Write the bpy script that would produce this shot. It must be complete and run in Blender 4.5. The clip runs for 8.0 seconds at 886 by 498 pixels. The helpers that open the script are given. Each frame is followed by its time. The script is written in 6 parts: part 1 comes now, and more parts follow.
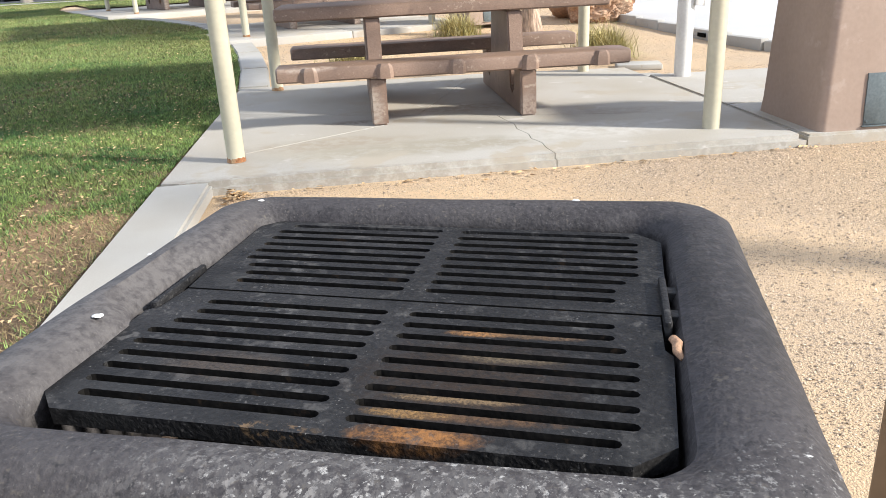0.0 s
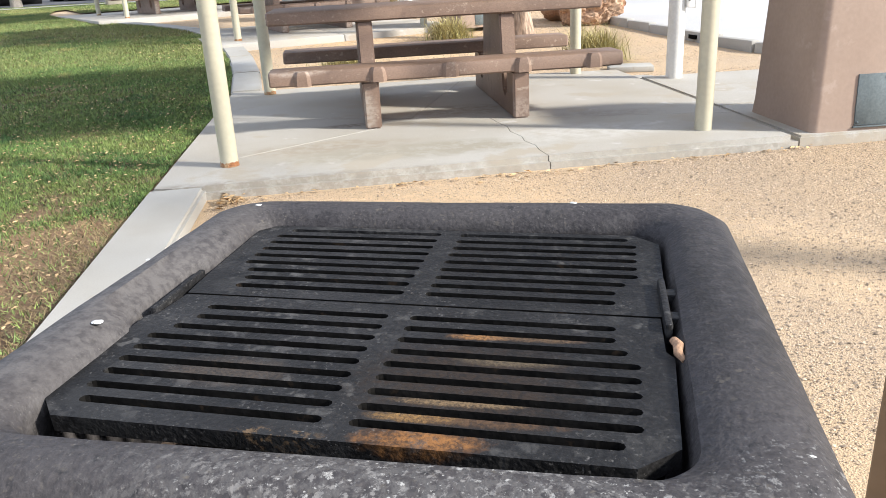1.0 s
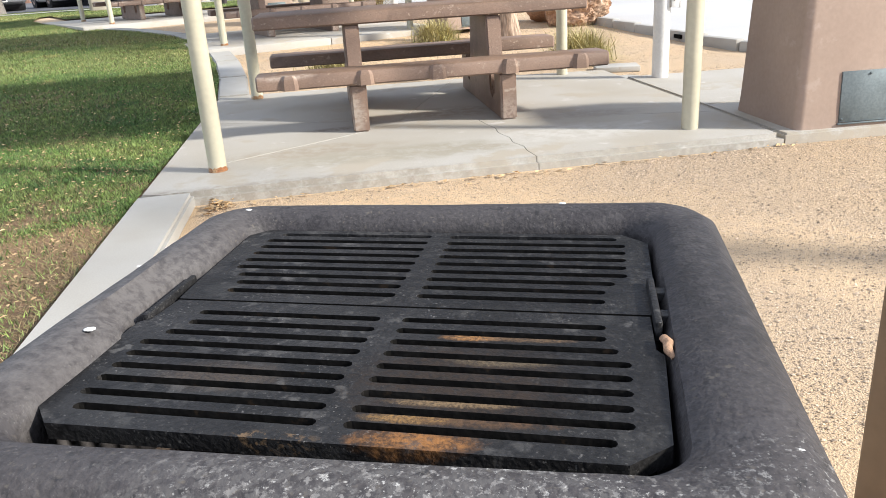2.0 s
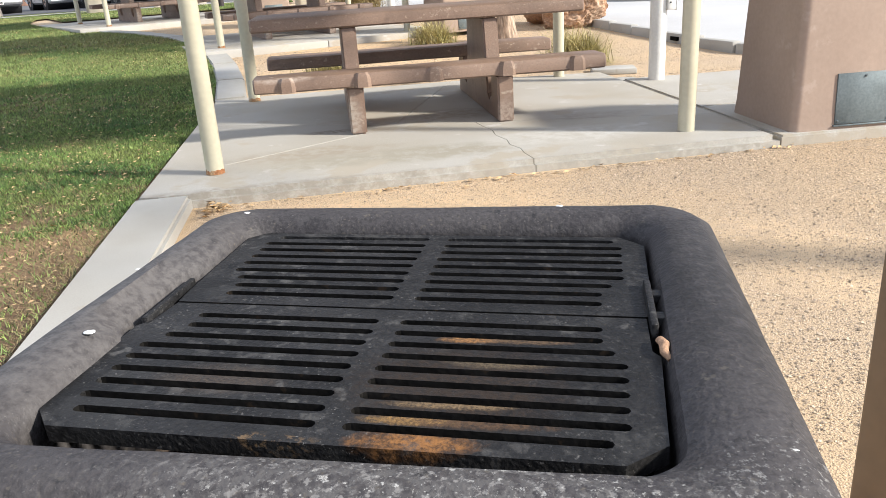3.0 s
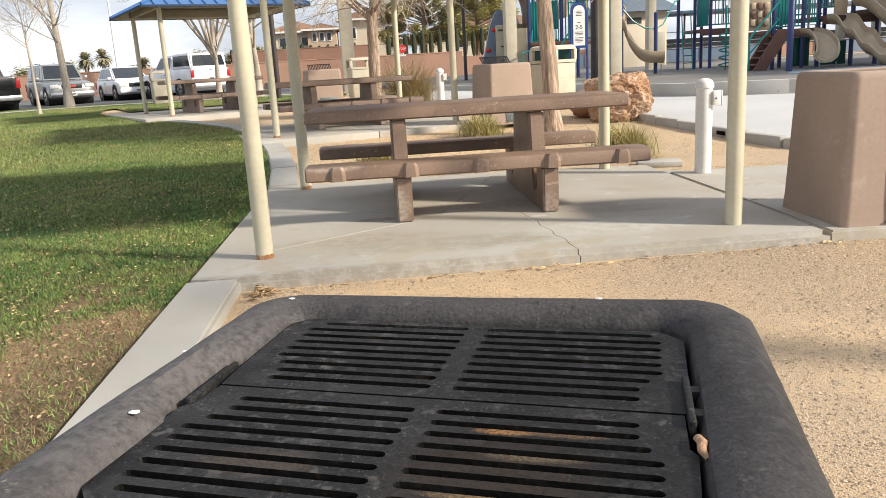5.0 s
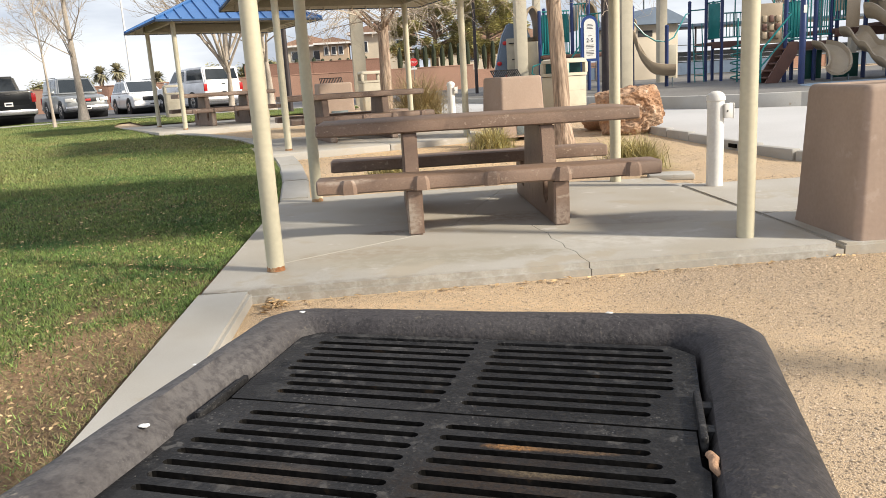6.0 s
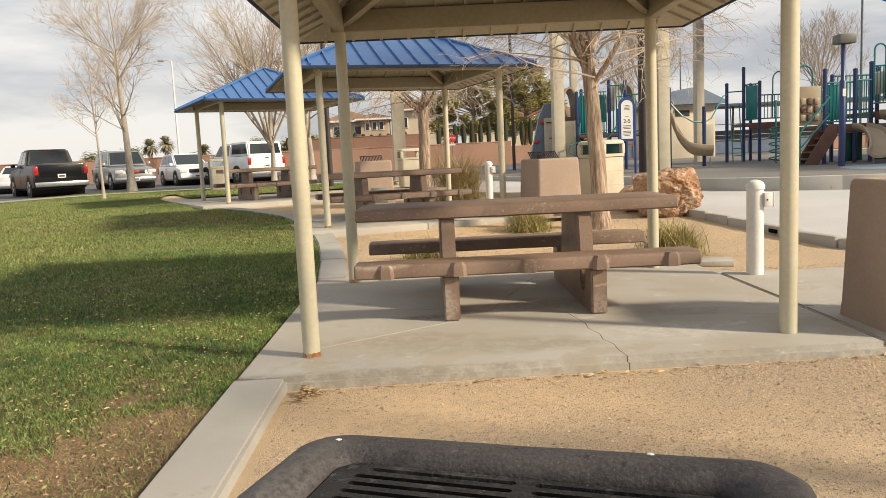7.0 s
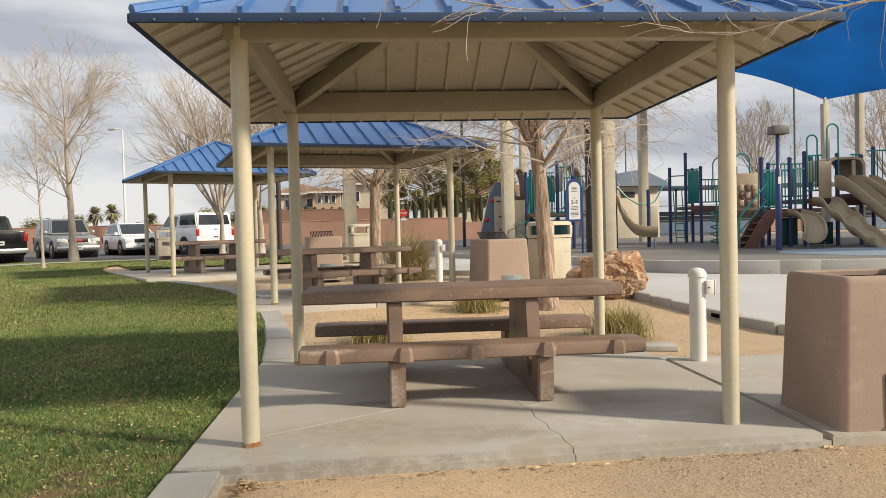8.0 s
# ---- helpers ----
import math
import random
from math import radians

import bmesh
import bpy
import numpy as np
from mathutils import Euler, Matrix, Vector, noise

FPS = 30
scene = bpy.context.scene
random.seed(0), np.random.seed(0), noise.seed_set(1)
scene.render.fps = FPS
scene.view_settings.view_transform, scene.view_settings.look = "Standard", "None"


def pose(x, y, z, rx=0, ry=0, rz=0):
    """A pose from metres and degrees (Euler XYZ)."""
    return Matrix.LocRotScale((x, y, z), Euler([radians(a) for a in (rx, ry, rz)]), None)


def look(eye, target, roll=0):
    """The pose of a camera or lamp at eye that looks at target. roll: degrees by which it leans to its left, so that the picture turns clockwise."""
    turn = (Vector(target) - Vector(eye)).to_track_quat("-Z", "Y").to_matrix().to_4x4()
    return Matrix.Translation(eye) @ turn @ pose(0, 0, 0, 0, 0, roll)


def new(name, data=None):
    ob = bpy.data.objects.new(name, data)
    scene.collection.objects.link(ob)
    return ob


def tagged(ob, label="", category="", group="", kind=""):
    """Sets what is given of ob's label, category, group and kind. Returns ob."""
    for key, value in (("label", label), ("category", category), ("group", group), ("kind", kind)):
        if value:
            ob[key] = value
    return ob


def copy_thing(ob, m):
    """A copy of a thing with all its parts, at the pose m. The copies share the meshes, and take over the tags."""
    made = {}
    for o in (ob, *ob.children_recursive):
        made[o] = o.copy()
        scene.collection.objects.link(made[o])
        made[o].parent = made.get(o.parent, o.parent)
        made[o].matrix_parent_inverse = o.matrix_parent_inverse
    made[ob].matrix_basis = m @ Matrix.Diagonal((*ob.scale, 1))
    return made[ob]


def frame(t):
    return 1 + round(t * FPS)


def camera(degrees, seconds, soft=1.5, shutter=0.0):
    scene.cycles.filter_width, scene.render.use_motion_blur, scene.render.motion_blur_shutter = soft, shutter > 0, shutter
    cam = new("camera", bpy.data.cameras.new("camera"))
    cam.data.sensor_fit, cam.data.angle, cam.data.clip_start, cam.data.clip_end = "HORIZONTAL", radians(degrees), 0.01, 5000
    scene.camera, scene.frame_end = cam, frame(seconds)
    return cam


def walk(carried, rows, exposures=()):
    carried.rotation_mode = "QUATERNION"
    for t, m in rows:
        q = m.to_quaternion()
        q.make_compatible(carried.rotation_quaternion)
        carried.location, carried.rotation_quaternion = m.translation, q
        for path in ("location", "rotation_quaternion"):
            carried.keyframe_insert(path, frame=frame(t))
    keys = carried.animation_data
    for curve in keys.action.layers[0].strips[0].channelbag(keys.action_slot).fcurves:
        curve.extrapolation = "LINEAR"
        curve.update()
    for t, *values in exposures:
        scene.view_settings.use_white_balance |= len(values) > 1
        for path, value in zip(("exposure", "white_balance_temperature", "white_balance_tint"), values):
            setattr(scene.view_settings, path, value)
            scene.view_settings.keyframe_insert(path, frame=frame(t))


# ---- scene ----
cam = camera(59.74, 8.0, soft=0.55)
# seconds, eye in metres, (yaw, pitch, roll) in degrees
PATH = [
    (0, (0.7772, -4.7044, 1.0776), (-5.532, -20.372, -2.844)),
    (0.5, (0.7729, -4.7045, 1.0775), (-5.482, -20.296, -2.979)),
    (1, (0.7685, -4.7040, 1.0793), (-6.108, -20.193, -3.042)),
    (1.5, (0.7673, -4.7062, 1.0800), (-6.648, -20.155, -3.390)),
    (3, (0.7653, -4.7152, 1.0846), (-7.151, -19.956, -3.640)),
    (3.5, (0.7653, -4.7185, 1.0830), (-7.218, -19.860, -3.616)),
    (4, (0.7686, -4.7284, 1.0891), (-6.328, -17.577, -3.417)),
    (4.5, (0.7708, -4.7340, 1.0926), (-4.764, -14.625, -3.302)),
    (6, (0.7737, -4.7333, 1.0951), (-3.296, -12.301, -3.382)),
    (6.5, (0.7699, -4.7302, 1.1465), (-1.885, -10.302, -3.227)),
    (7, (0.7727, -4.7233, 1.1970), (-0.920, -6.805, -2.686)),
    (7.5, (0.7866, -4.7265, 1.2605), (-2.087, -4.238, -2.061)),
    (8, (0.7939, -4.7042, 1.2764), (-4.811, -1.471, -1.451)),
]
walk(cam, [(t, pose(*eye, 90 + p, 0, y) @ pose(0, 0, 0, 0, 0, r)) for t, eye, (y, p, r) in PATH],
     exposures=[(0.0, 0.70, 5700, 10), (3.5, 0.58, 5850, 10), (4.0, 0.5, 6050, 10), (4.5, 0.42, 6200, 10), (6.0, 0.34, 6250, 10), (7.0, 0.10, 6950, 10), (7.5, -0.08, 6950, 10), (8.0, -0.02, 6600, 10)])

# ---- sky and sun ----
SUN = Vector((1.6, -0.8, 1.0)).normalized()
world = bpy.data.worlds.new("sky")
scene.world = world
world.use_nodes = True
wt = world.node_tree
wt.nodes.clear()
w_out = wt.nodes.new("ShaderNodeOutputWorld")
w_bg = wt.nodes.new("ShaderNodeBackground")
w_sky = wt.nodes.new("ShaderNodeTexSky")
w_sky.sky_type = "NISHITA"
w_sky.sun_disc = False
w_sky.sun_elevation = math.asin(SUN.z)
w_sky.sun_rotation = math.atan2(SUN.x, SUN.y)
w_co = wt.nodes.new("ShaderNodeTexCoord")
w_map = wt.nodes.new("ShaderNodeMapping")
w_map.inputs["Scale"].default_value = (1.3, 1.3, 6.5)
w_noise = wt.nodes.new("ShaderNodeTexNoise")
w_noise.inputs["Scale"].default_value = 2.2
w_noise.inputs["Detail"].default_value = 6.0
w_noise.inputs["Roughness"].default_value = 0.52
w_tone = wt.nodes.new("ShaderNodeValToRGB")
w_tone.color_ramp.elements[0].position = 0.40
w_tone.color_ramp.elements[0].color = (5.8, 6.15, 7.0, 1)
w_tone.color_ramp.elements[1].position = 0.60
w_tone.color_ramp.elements[1].color = (10.5, 10.5, 10.6, 1)
w_mix = wt.nodes.new("ShaderNodeMix")
w_mix.data_type = "RGBA"
w_mix.inputs[0].default_value = 0.85
wt.links.new(w_co.outputs["Generated"], w_map.inputs["Vector"])
wt.links.new(w_map.outputs["Vector"], w_noise.inputs["Vector"])
wt.links.new(w_noise.outputs["Fac"], w_tone.inputs["Fac"])
wt.links.new(w_sky.outputs["Color"], w_mix.inputs[6])
wt.links.new(w_tone.outputs["Color"], w_mix.inputs[7])
wt.links.new(w_mix.outputs[2], w_bg.inputs["Color"])
w_bg.inputs["Strength"].default_value = 0.085
wt.links.new(w_bg.outputs["Background"], w_out.inputs["Surface"])
sun = new("sun", bpy.data.lights.new("sun", "SUN"))
sun.data.energy = 5.0
sun.data.angle = radians(5.0)
sun.data.color = (1.0, 0.88, 0.70)
sun.matrix_world = look((0, 0, 20), Vector((0, 0, 20)) - SUN)


# ---- materials ----
def material(name, base, rough=0.7, metal=0.0, big=0.8, fine=60.0, vary=0.25, bump=0.15, tint=None, spots=None, island=0.0, each=0.0, coat=0.0, grain=(1, 1, 1), stains_and_shade=(), spec=0.5, dust=()):
    """Two scales of noise on one base colour. tint: a second colour for broad staining; spots: (colour, scale,
    threshold).
    """
    m = bpy.data.materials.new(name)
    m.use_nodes = True
    nt = m.node_tree
    bs = nt.nodes["Principled BSDF"]
    bs.inputs["Roughness"].default_value = rough
    bs.inputs["Metallic"].default_value = metal
    bs.inputs["Coat Weight"].default_value = coat
    bs.inputs["Specular IOR Level"].default_value = spec
    geo = nt.nodes.new("ShaderNodeTexCoord")
    mp = nt.nodes.new("ShaderNodeMapping")
    mp.inputs["Scale"].default_value = grain
    nt.links.new(geo.outputs["Object"], mp.inputs["Vector"])

    def noise_node(scale, detail=4.0):
        n = nt.nodes.new("ShaderNodeTexNoise")
        n.inputs["Scale"].default_value = scale
        n.inputs["Detail"].default_value = detail
        nt.links.new(mp.outputs["Vector"], n.inputs["Vector"])
        return n

    def ramp(src, p0, c0, p1, c1):
        r = nt.nodes.new("ShaderNodeValToRGB")
        r.color_ramp.elements[0].position, r.color_ramp.elements[0].color = p0, (*c0, 1)
        r.color_ramp.elements[1].position, r.color_ramp.elements[1].color = p1, (*c1, 1)
        nt.links.new(src, r.inputs["Fac"])
        return r.outputs["Color"]

    def mix(a, b, fac, blend="MIX"):
        x = nt.nodes.new("ShaderNodeMix")
        x.data_type, x.blend_type = "RGBA", blend
        for sock, v in ((x.inputs[6], a), (x.inputs[7], b), (x.inputs[0], fac)):
            if isinstance(v, (int, float)):
                sock.default_value = v
            elif isinstance(v, tuple):
                sock.default_value = (*v, 1)
            else:
                nt.links.new(v, sock)
        return x.outputs[2]

    nb, nf = noise_node(big, 5.0), noise_node(fine, 3.0)
    lo = tuple(c * (1 - vary) for c in base)
    hi = tuple(min(1, c * (1 + vary)) for c in base)
    col = ramp(nb.outputs["Fac"], 0.32, tint if tint else lo, 0.62, base if tint else hi)
    g = ramp(nf.outputs["Fac"], 0.3, (1 - vary,) * 3, 0.7, (1 + vary * 0.6,) * 3)
    col = mix(col, g, 1.0, "MULTIPLY")
    if spots:
        for colour, scale, thr in spots:
            n = noise_node(scale, 6.0)
            n.inputs["Roughness"].default_value = 0.62
            f = ramp(n.outputs["Fac"], thr, (0, 0, 0), min(0.99, thr + 0.06), (1, 1, 1))
            col = mix(col, colour, f)
    for colour, scale, patch, thr in dust:
        # fine dust that gathers in patches
        n, area = noise_node(scale, 4.0), noise_node(patch, 3.0)
        f = ramp(n.outputs["Fac"], thr, (0, 0, 0), thr + 0.10, (1, 1, 1))
        f = mix(f, ramp(area.outputs["Fac"], 0.42, (0.06, 0.06, 0.06), 0.64, (1, 1, 1)), 1.0, "MULTIPLY")
        col = mix(col, colour, f)
    for (sx, sy, rx, ry, sz, rz), colour, scale, *sparse in stains_and_shade:
        # a stain or painted shade with a ragged outline round (sx, sy)
        off = nt.nodes.new("ShaderNodeMapping")
        off.vector_type = "TEXTURE"
        off.inputs["Location"].default_value = (sx, sy, sz)
        off.inputs["Scale"].default_value = (rx, ry, rz)
        nt.links.new(geo.outputs["Object"], off.inputs["Vector"])
        gr = nt.nodes.new("ShaderNodeTexGradient")
        gr.gradient_type = "SPHERICAL"
        nt.links.new(off.outputs["Vector"], gr.inputs["Vector"])
        n = noise_node(scale, 5.0)
        ad = nt.nodes.new("ShaderNodeMath")
        ad.operation = "MULTIPLY"
        nt.links.new(gr.outputs["Fac"], ad.inputs[0])
        nt.links.new(n.outputs["Fac"], ad.inputs[1])
        n.inputs["Roughness"].default_value = 0.7
        f = ramp(ad.outputs[0], 0.13, (0, 0, 0), 0.33, (1, 1, 1))
        fleck = noise_node(scale * 3.1, 6.0)
        fleck.inputs["Roughness"].default_value = 0.7
        lo_f = sparse[0] if sparse else 0.40
        f = mix(f, ramp(fleck.outputs["Fac"], lo_f, (0, 0, 0), lo_f + (0.07 if sparse else 0.16), (1, 1, 1)), 1.0 if sparse else 0.75, "MULTIPLY")
        col = mix(col, colour, f)
    if island or each:
        if island:
            src = nt.nodes.new("ShaderNodeNewGeometry").outputs["Random Per Island"]
        else:
            src = nt.nodes.new("ShaderNodeObjectInfo").outputs["Random"]
        k = island or each
        r = ramp(src, 0.0, (1 - k,) * 3, 1.0, (1 + k,) * 3)
        col = mix(col, r, 1.0, "MULTIPLY")
    nt.links.new(col, bs.inputs["Base Color"])
    if bump:
        b = nt.nodes.new("ShaderNodeBump")
        b.inputs["Strength"].default_value = bump
        b.inputs["Distance"].default_value = 0.01
        nt.links.new(nf.outputs["Fac"], b.inputs["Height"])
        nt.links.new(b.outputs["Normal"], bs.inputs["Normal"])
    return m


def plain(name, base, rough=0.5, metal=0.0, **more):
    return material(name, base, rough, metal, big=2.0, fine=40.0, vary=0.08, bump=0.04, **more)


CONCRETE = material("concrete", (0.47, 0.45, 0.41), 0.82, big=0.8, fine=110, vary=0.12, bump=0.10, tint=(0.40, 0.36, 0.295), spots=[((0.42, 0.375, 0.305), 1.7, 0.55), ((0.50, 0.48, 0.45), 4.5, 0.62), ((0.30, 0.27, 0.23), 9, 0.70)])
CURB = material("curb_concrete", (0.43, 0.42, 0.395), 0.85, big=1.3, fine=160, vary=0.10, bump=0.05, tint=(0.36, 0.34, 0.30), spots=[((0.33, 0.29, 0.23), 3.0, 0.63)])
SLABTOP = material("stained_slab_concrete", (0.45, 0.432, 0.395), 0.8, big=0.9, fine=110, vary=0.12, bump=0.10, tint=(0.385, 0.35, 0.29), spots=[((0.40, 0.36, 0.295), 1.7, 0.55), ((0.50, 0.48, 0.45), 4.5, 0.62), ((0.29, 0.262, 0.225), 9, 0.69)], stains_and_shade=[((0.6, -0.46, 2.6, 0.17, 0, 1000), (0.315, 0.288, 0.242), 5), ((2.7, -0.41, 1.8, 0.13, 0, 1000), (0.325, 0.308, 0.27), 6), ((0.55, 0.30, 0.9, 0.34, 0, 1000), (0.335, 0.295, 0.235), 3), ((1.5, 0.0, 0.5, 0.16, 0, 1000), (0.34, 0.305, 0.25), 5), ((2.6, 0.75, 0.7, 0.25, 0, 1000), (0.33, 0.30, 0.26), 4), ((0.7, 1.0, 0.35, 0.12, 0, 1000), (0.25, 0.22, 0.185), 9), ((1.1, 0.05, 1.5, 0.34, 0, 1000), (0.335, 0.31, 0.252), 2.5), ((2.3, 0.2, 0.9, 0.45, 0, 1000), (0.50, 0.485, 0.45), 3), ((1.6, 1.3, 0.6, 0.4, 0, 1000), (0.31, 0.275, 0.225), 5)])
GRAVEL = material("decomposed_granite", (0.58, 0.425, 0.262), 0.95, big=0.75, fine=190, vary=0.26, bump=0.7, tint=(0.49, 0.375, 0.255), spots=[((0.62, 0.52, 0.40), 150, 0.60), ((0.36, 0.27, 0.185), 175, 0.585), ((0.20, 0.15, 0.108), 235, 0.615), ((0.46, 0.35, 0.24), 2.2, 0.62)], stains_and_shade=[((0.9, -0.95, 1.5, 0.75, 0, 1000), (0.66, 0.475, 0.285), 7), ((1.9, -1.7, 0.7, 0.5, 0, 1000), (0.66, 0.49, 0.30), 7), ((2.6, -2.1, 0.5, 0.9, 0, 1000), (0.64, 0.47, 0.29), 6), ((1.8, 7.0, 3.5, 4.5, 0, 1000), (0.66, 0.46, 0.26), 3)], dust=[((0.30, 0.225, 0.16), 60, 1.6, 0.62)])
PEBBLE = material("pebble", (0.50, 0.385, 0.265), 0.9, fine=120, vary=0.2, bump=0.1, tint=(0.44, 0.355, 0.27), island=0.56)
SOIL = material("lawn_soil", (0.20, 0.122, 0.066), 0.95, big=0.7, fine=60, vary=0.5, bump=0.8, spots=[((0.23, 0.12, 0.062), 1.1, 0.55), ((0.34, 0.26, 0.16), 90, 0.62), ((0.06, 0.045, 0.03), 70, 0.62)])
GRASS = material("grass", (0.138, 0.232, 0.057), 0.6, big=1.5, fine=24, vary=0.55, bump=0.0, tint=(0.225, 0.275, 0.078), island=0.85, spots=[((0.070, 0.145, 0.038), 1.1, 0.55), ((0.27, 0.25, 0.085), 3.5, 0.64)])
GRASSFAR = material("pale_grass", (0.172, 0.240, 0.068), 0.6, big=0.45, fine=9, vary=0.3, bump=0.0, tint=(0.25, 0.26, 0.085), island=0.55, spots=[((0.105, 0.170, 0.046), 0.7, 0.55), ((0.32, 0.30, 0.11), 1.6, 0.61)])
STRAW = material("dry_grass", (0.34, 0.265, 0.135), 0.8, big=0.6, fine=12, vary=0.3, bump=0.0, island=0.45)
LEAF = material("dead_leaf", (0.50, 0.345, 0.18), 0.8, big=3, fine=80, vary=0.3, island=0.5)
ASPHALT = material("asphalt", (0.11, 0.11, 0.115), 0.9, big=0.3, fine=60, vary=0.2, bump=0.3)
BROWN = material("brown_concrete", (0.262, 0.178, 0.130), 0.5, big=3.0, fine=110, vary=0.15, bump=0.18, tint=(0.168, 0.113, 0.084), grain=(0.7, 1, 1), spots=[((0.36, 0.285, 0.225), 13, 0.63), ((0.15, 0.10, 0.075), 4, 0.64), ((0.06, 0.042, 0.034), 70, 0.70)], dust=[((0.345, 0.265, 0.205), 45, 3.5, 0.60), ((0.085, 0.06, 0.047), 110, 5, 0.63)], stains_and_shade=[((0.85, 0.82, 0.14, 0.10, 0.12, 0.26), (0.34, 0.285, 0.235), 14), ((1.99, 0.82, 0.14, 0.10, 0.06, 0.20), (0.30, 0.235, 0.19), 14), ((0.4, 0.80, 0.35, 0.06, 0.44, 0.06), (0.36, 0.29, 0.24), 12)])
BEIGE = material("beige_paint", (0.53, 0.495, 0.37), 0.42, big=1.6, fine=30, vary=0.06, bump=0.03)
RUST = material("rust", (0.30, 0.12, 0.045), 0.9, big=18, fine=120, vary=0.4, bump=0.4, tint=(0.45, 0.33, 0.19))
# Soffit beige set darker to deepen the shade under the roof.
SHEET = material("beige_sheet_metal_shaded", (0.43, 0.405, 0.335), 0.45, big=1.2, fine=30, vary=0.10, bump=0.03, spots=[((0.38, 0.345, 0.27), 3.0, 0.60)])
LAMPGREY = material("lamp_grey", (0.12, 0.12, 0.11), 0.5, big=3, fine=30, vary=0.1, bump=0.03)
# Beam beige kept below the posts' tone; under-roof shade is in the colour.
BEAM = material("beam_paint_shaded", (0.32, 0.293, 0.222), 0.5, big=1.3, fine=25, vary=0.08, bump=0.03)
ROOF = material("blue_metal_roof", (0.055, 0.16, 0.40), 0.34, metal=0.15, big=1.0, fine=25, vary=0.12, bump=0.03, tint=(0.08, 0.20, 0.44))
TRIM = material("dark_blue_trim", (0.020, 0.045, 0.10), 0.75, big=1.0, fine=25, vary=0.1, bump=0.03)
TAN = material("tan_concrete", (0.368, 0.280, 0.223), 0.85, big=2.2, fine=38, vary=0.06, bump=0.05, tint=(0.330, 0.248, 0.196), spots=[((0.40, 0.312, 0.255), 5, 0.62), ((0.10, 0.075, 0.06), 42, 0.745)])
# The near-black patch centred at z 0.652 paints shade on the inner wall.
SOOT = material("sooty_rim_shaded_inside", (0.041, 0.037, 0.039), 0.6, big=7, fine=150, vary=0.32, bump=0.22, spec=0.3, tint=(0.064, 0.058, 0.058), spots=[((0.058, 0.053, 0.054), 26, 0.55), ((0.028, 0.026, 0.027), 45, 0.60), ((0.115, 0.105, 0.095), 85, 0.70)], stains_and_shade=[((0.10, -0.40, 0.46, 0.17, 0.70, 0.3), (0.090, 0.084, 0.082), 30, 0.47), ((0.11, -0.40, 0.42, 0.16, 0.70, 0.3), (0.19, 0.18, 0.172), 32, 0.535), ((0.13, -0.40, 0.42, 0.16, 0.70, 0.3), (0.38, 0.37, 0.35), 48, 0.585), ((0, 0, 0.80, 0.78, 0.652, 0.06), (0.009, 0.0085, 0.0085), 18), ((-0.38, 0.0, 0.13, 0.62, 0.70, 0.3), (0.105, 0.097, 0.094), 22), ((0.39, 0.05, 0.11, 0.42, 0.70, 0.3), (0.027, 0.025, 0.0255), 16), ((-0.40, -0.30, 0.06, 0.07, 0.70, 0.3), (0.24, 0.21, 0.17), 40, 0.55), ((0.40, -0.33, 0.12, 0.12, 0.70, 0.3), (0.19, 0.185, 0.18), 55, 0.56)], dust=[((0.16, 0.15, 0.14), 260, 11, 0.62), ((0.10, 0.088, 0.075), 120, 6, 0.60)])
GRATE_TOP = 0.681
IRON_LOOK = dict(vary=0.45, bump=0.22, spec=0.26, spots=[((0.020, 0.0195, 0.0195), 11, 0.54), ((0.0065, 0.0065, 0.007), 16, 0.60)], dust=[((0.070, 0.067, 0.064), 55, 9, 0.55), ((0.11, 0.105, 0.10), 230, 13, 0.61), ((0.30, 0.29, 0.27), 330, 17, 0.67)])
GREASED = material("greasy_cast_iron", (0.0150, 0.0145, 0.0150), 0.55, big=7, fine=170, stains_and_shade=[((0.17, -0.14, 0.26, 0.20, GRATE_TOP, 0.05), (0.0065, 0.006, 0.006), 14), ((0.10, -0.17, 0.18, 0.15, GRATE_TOP, 0.03), (0.026, 0.017, 0.011), 60), ((0.075, -0.272, 0.095, 0.028, GRATE_TOP, 0.03), (0.24, 0.110, 0.034), 40), ((-0.06, -0.276, 0.07, 0.016, GRATE_TOP, 0.03), (0.12, 0.080, 0.045), 40, 0.52), ((0.065, -0.236, 0.075, 0.014, GRATE_TOP, 0.03), (0.25, 0.145, 0.050), 90), ((0.13, -0.236, 0.13, 0.018, GRATE_TOP, 0.03), (0.080, 0.046, 0.024), 70), ((0.10, -0.207, 0.10, 0.012, GRATE_TOP, 0.03), (0.17, 0.115, 0.06), 110), ((0.10, -0.066, 0.06, 0.012, GRATE_TOP, 0.03), (0.26, 0.13, 0.045), 110), ((0.165, -0.066, 0.09, 0.013, GRATE_TOP, 0.03), (0.10, 0.062, 0.033), 90), ((0.14, -0.12, 0.09, 0.018, GRATE_TOP, 0.03), (0.10, 0.075, 0.045), 90), ((-0.16, -0.17, 0.12, 0.05, GRATE_TOP, 0.03), (0.055, 0.042, 0.032), 80)], **IRON_LOOK)
IRON = material("cast_iron", (0.0150, 0.0145, 0.0150), 0.55, big=7, fine=170, stains_and_shade=[((0.18, 0.16, 0.30, 0.26, GRATE_TOP, 0.05), (0.006, 0.0058, 0.006), 12), ((-0.10, 0.30, 0.22, 0.03, GRATE_TOP, 0.03), (0.05, 0.047, 0.044), 40, 0.5), ((0.11, 0.272, 0.10, 0.02, GRATE_TOP, 0.03), (0.20, 0.19, 0.17), 60, 0.62)], **IRON_LOOK)
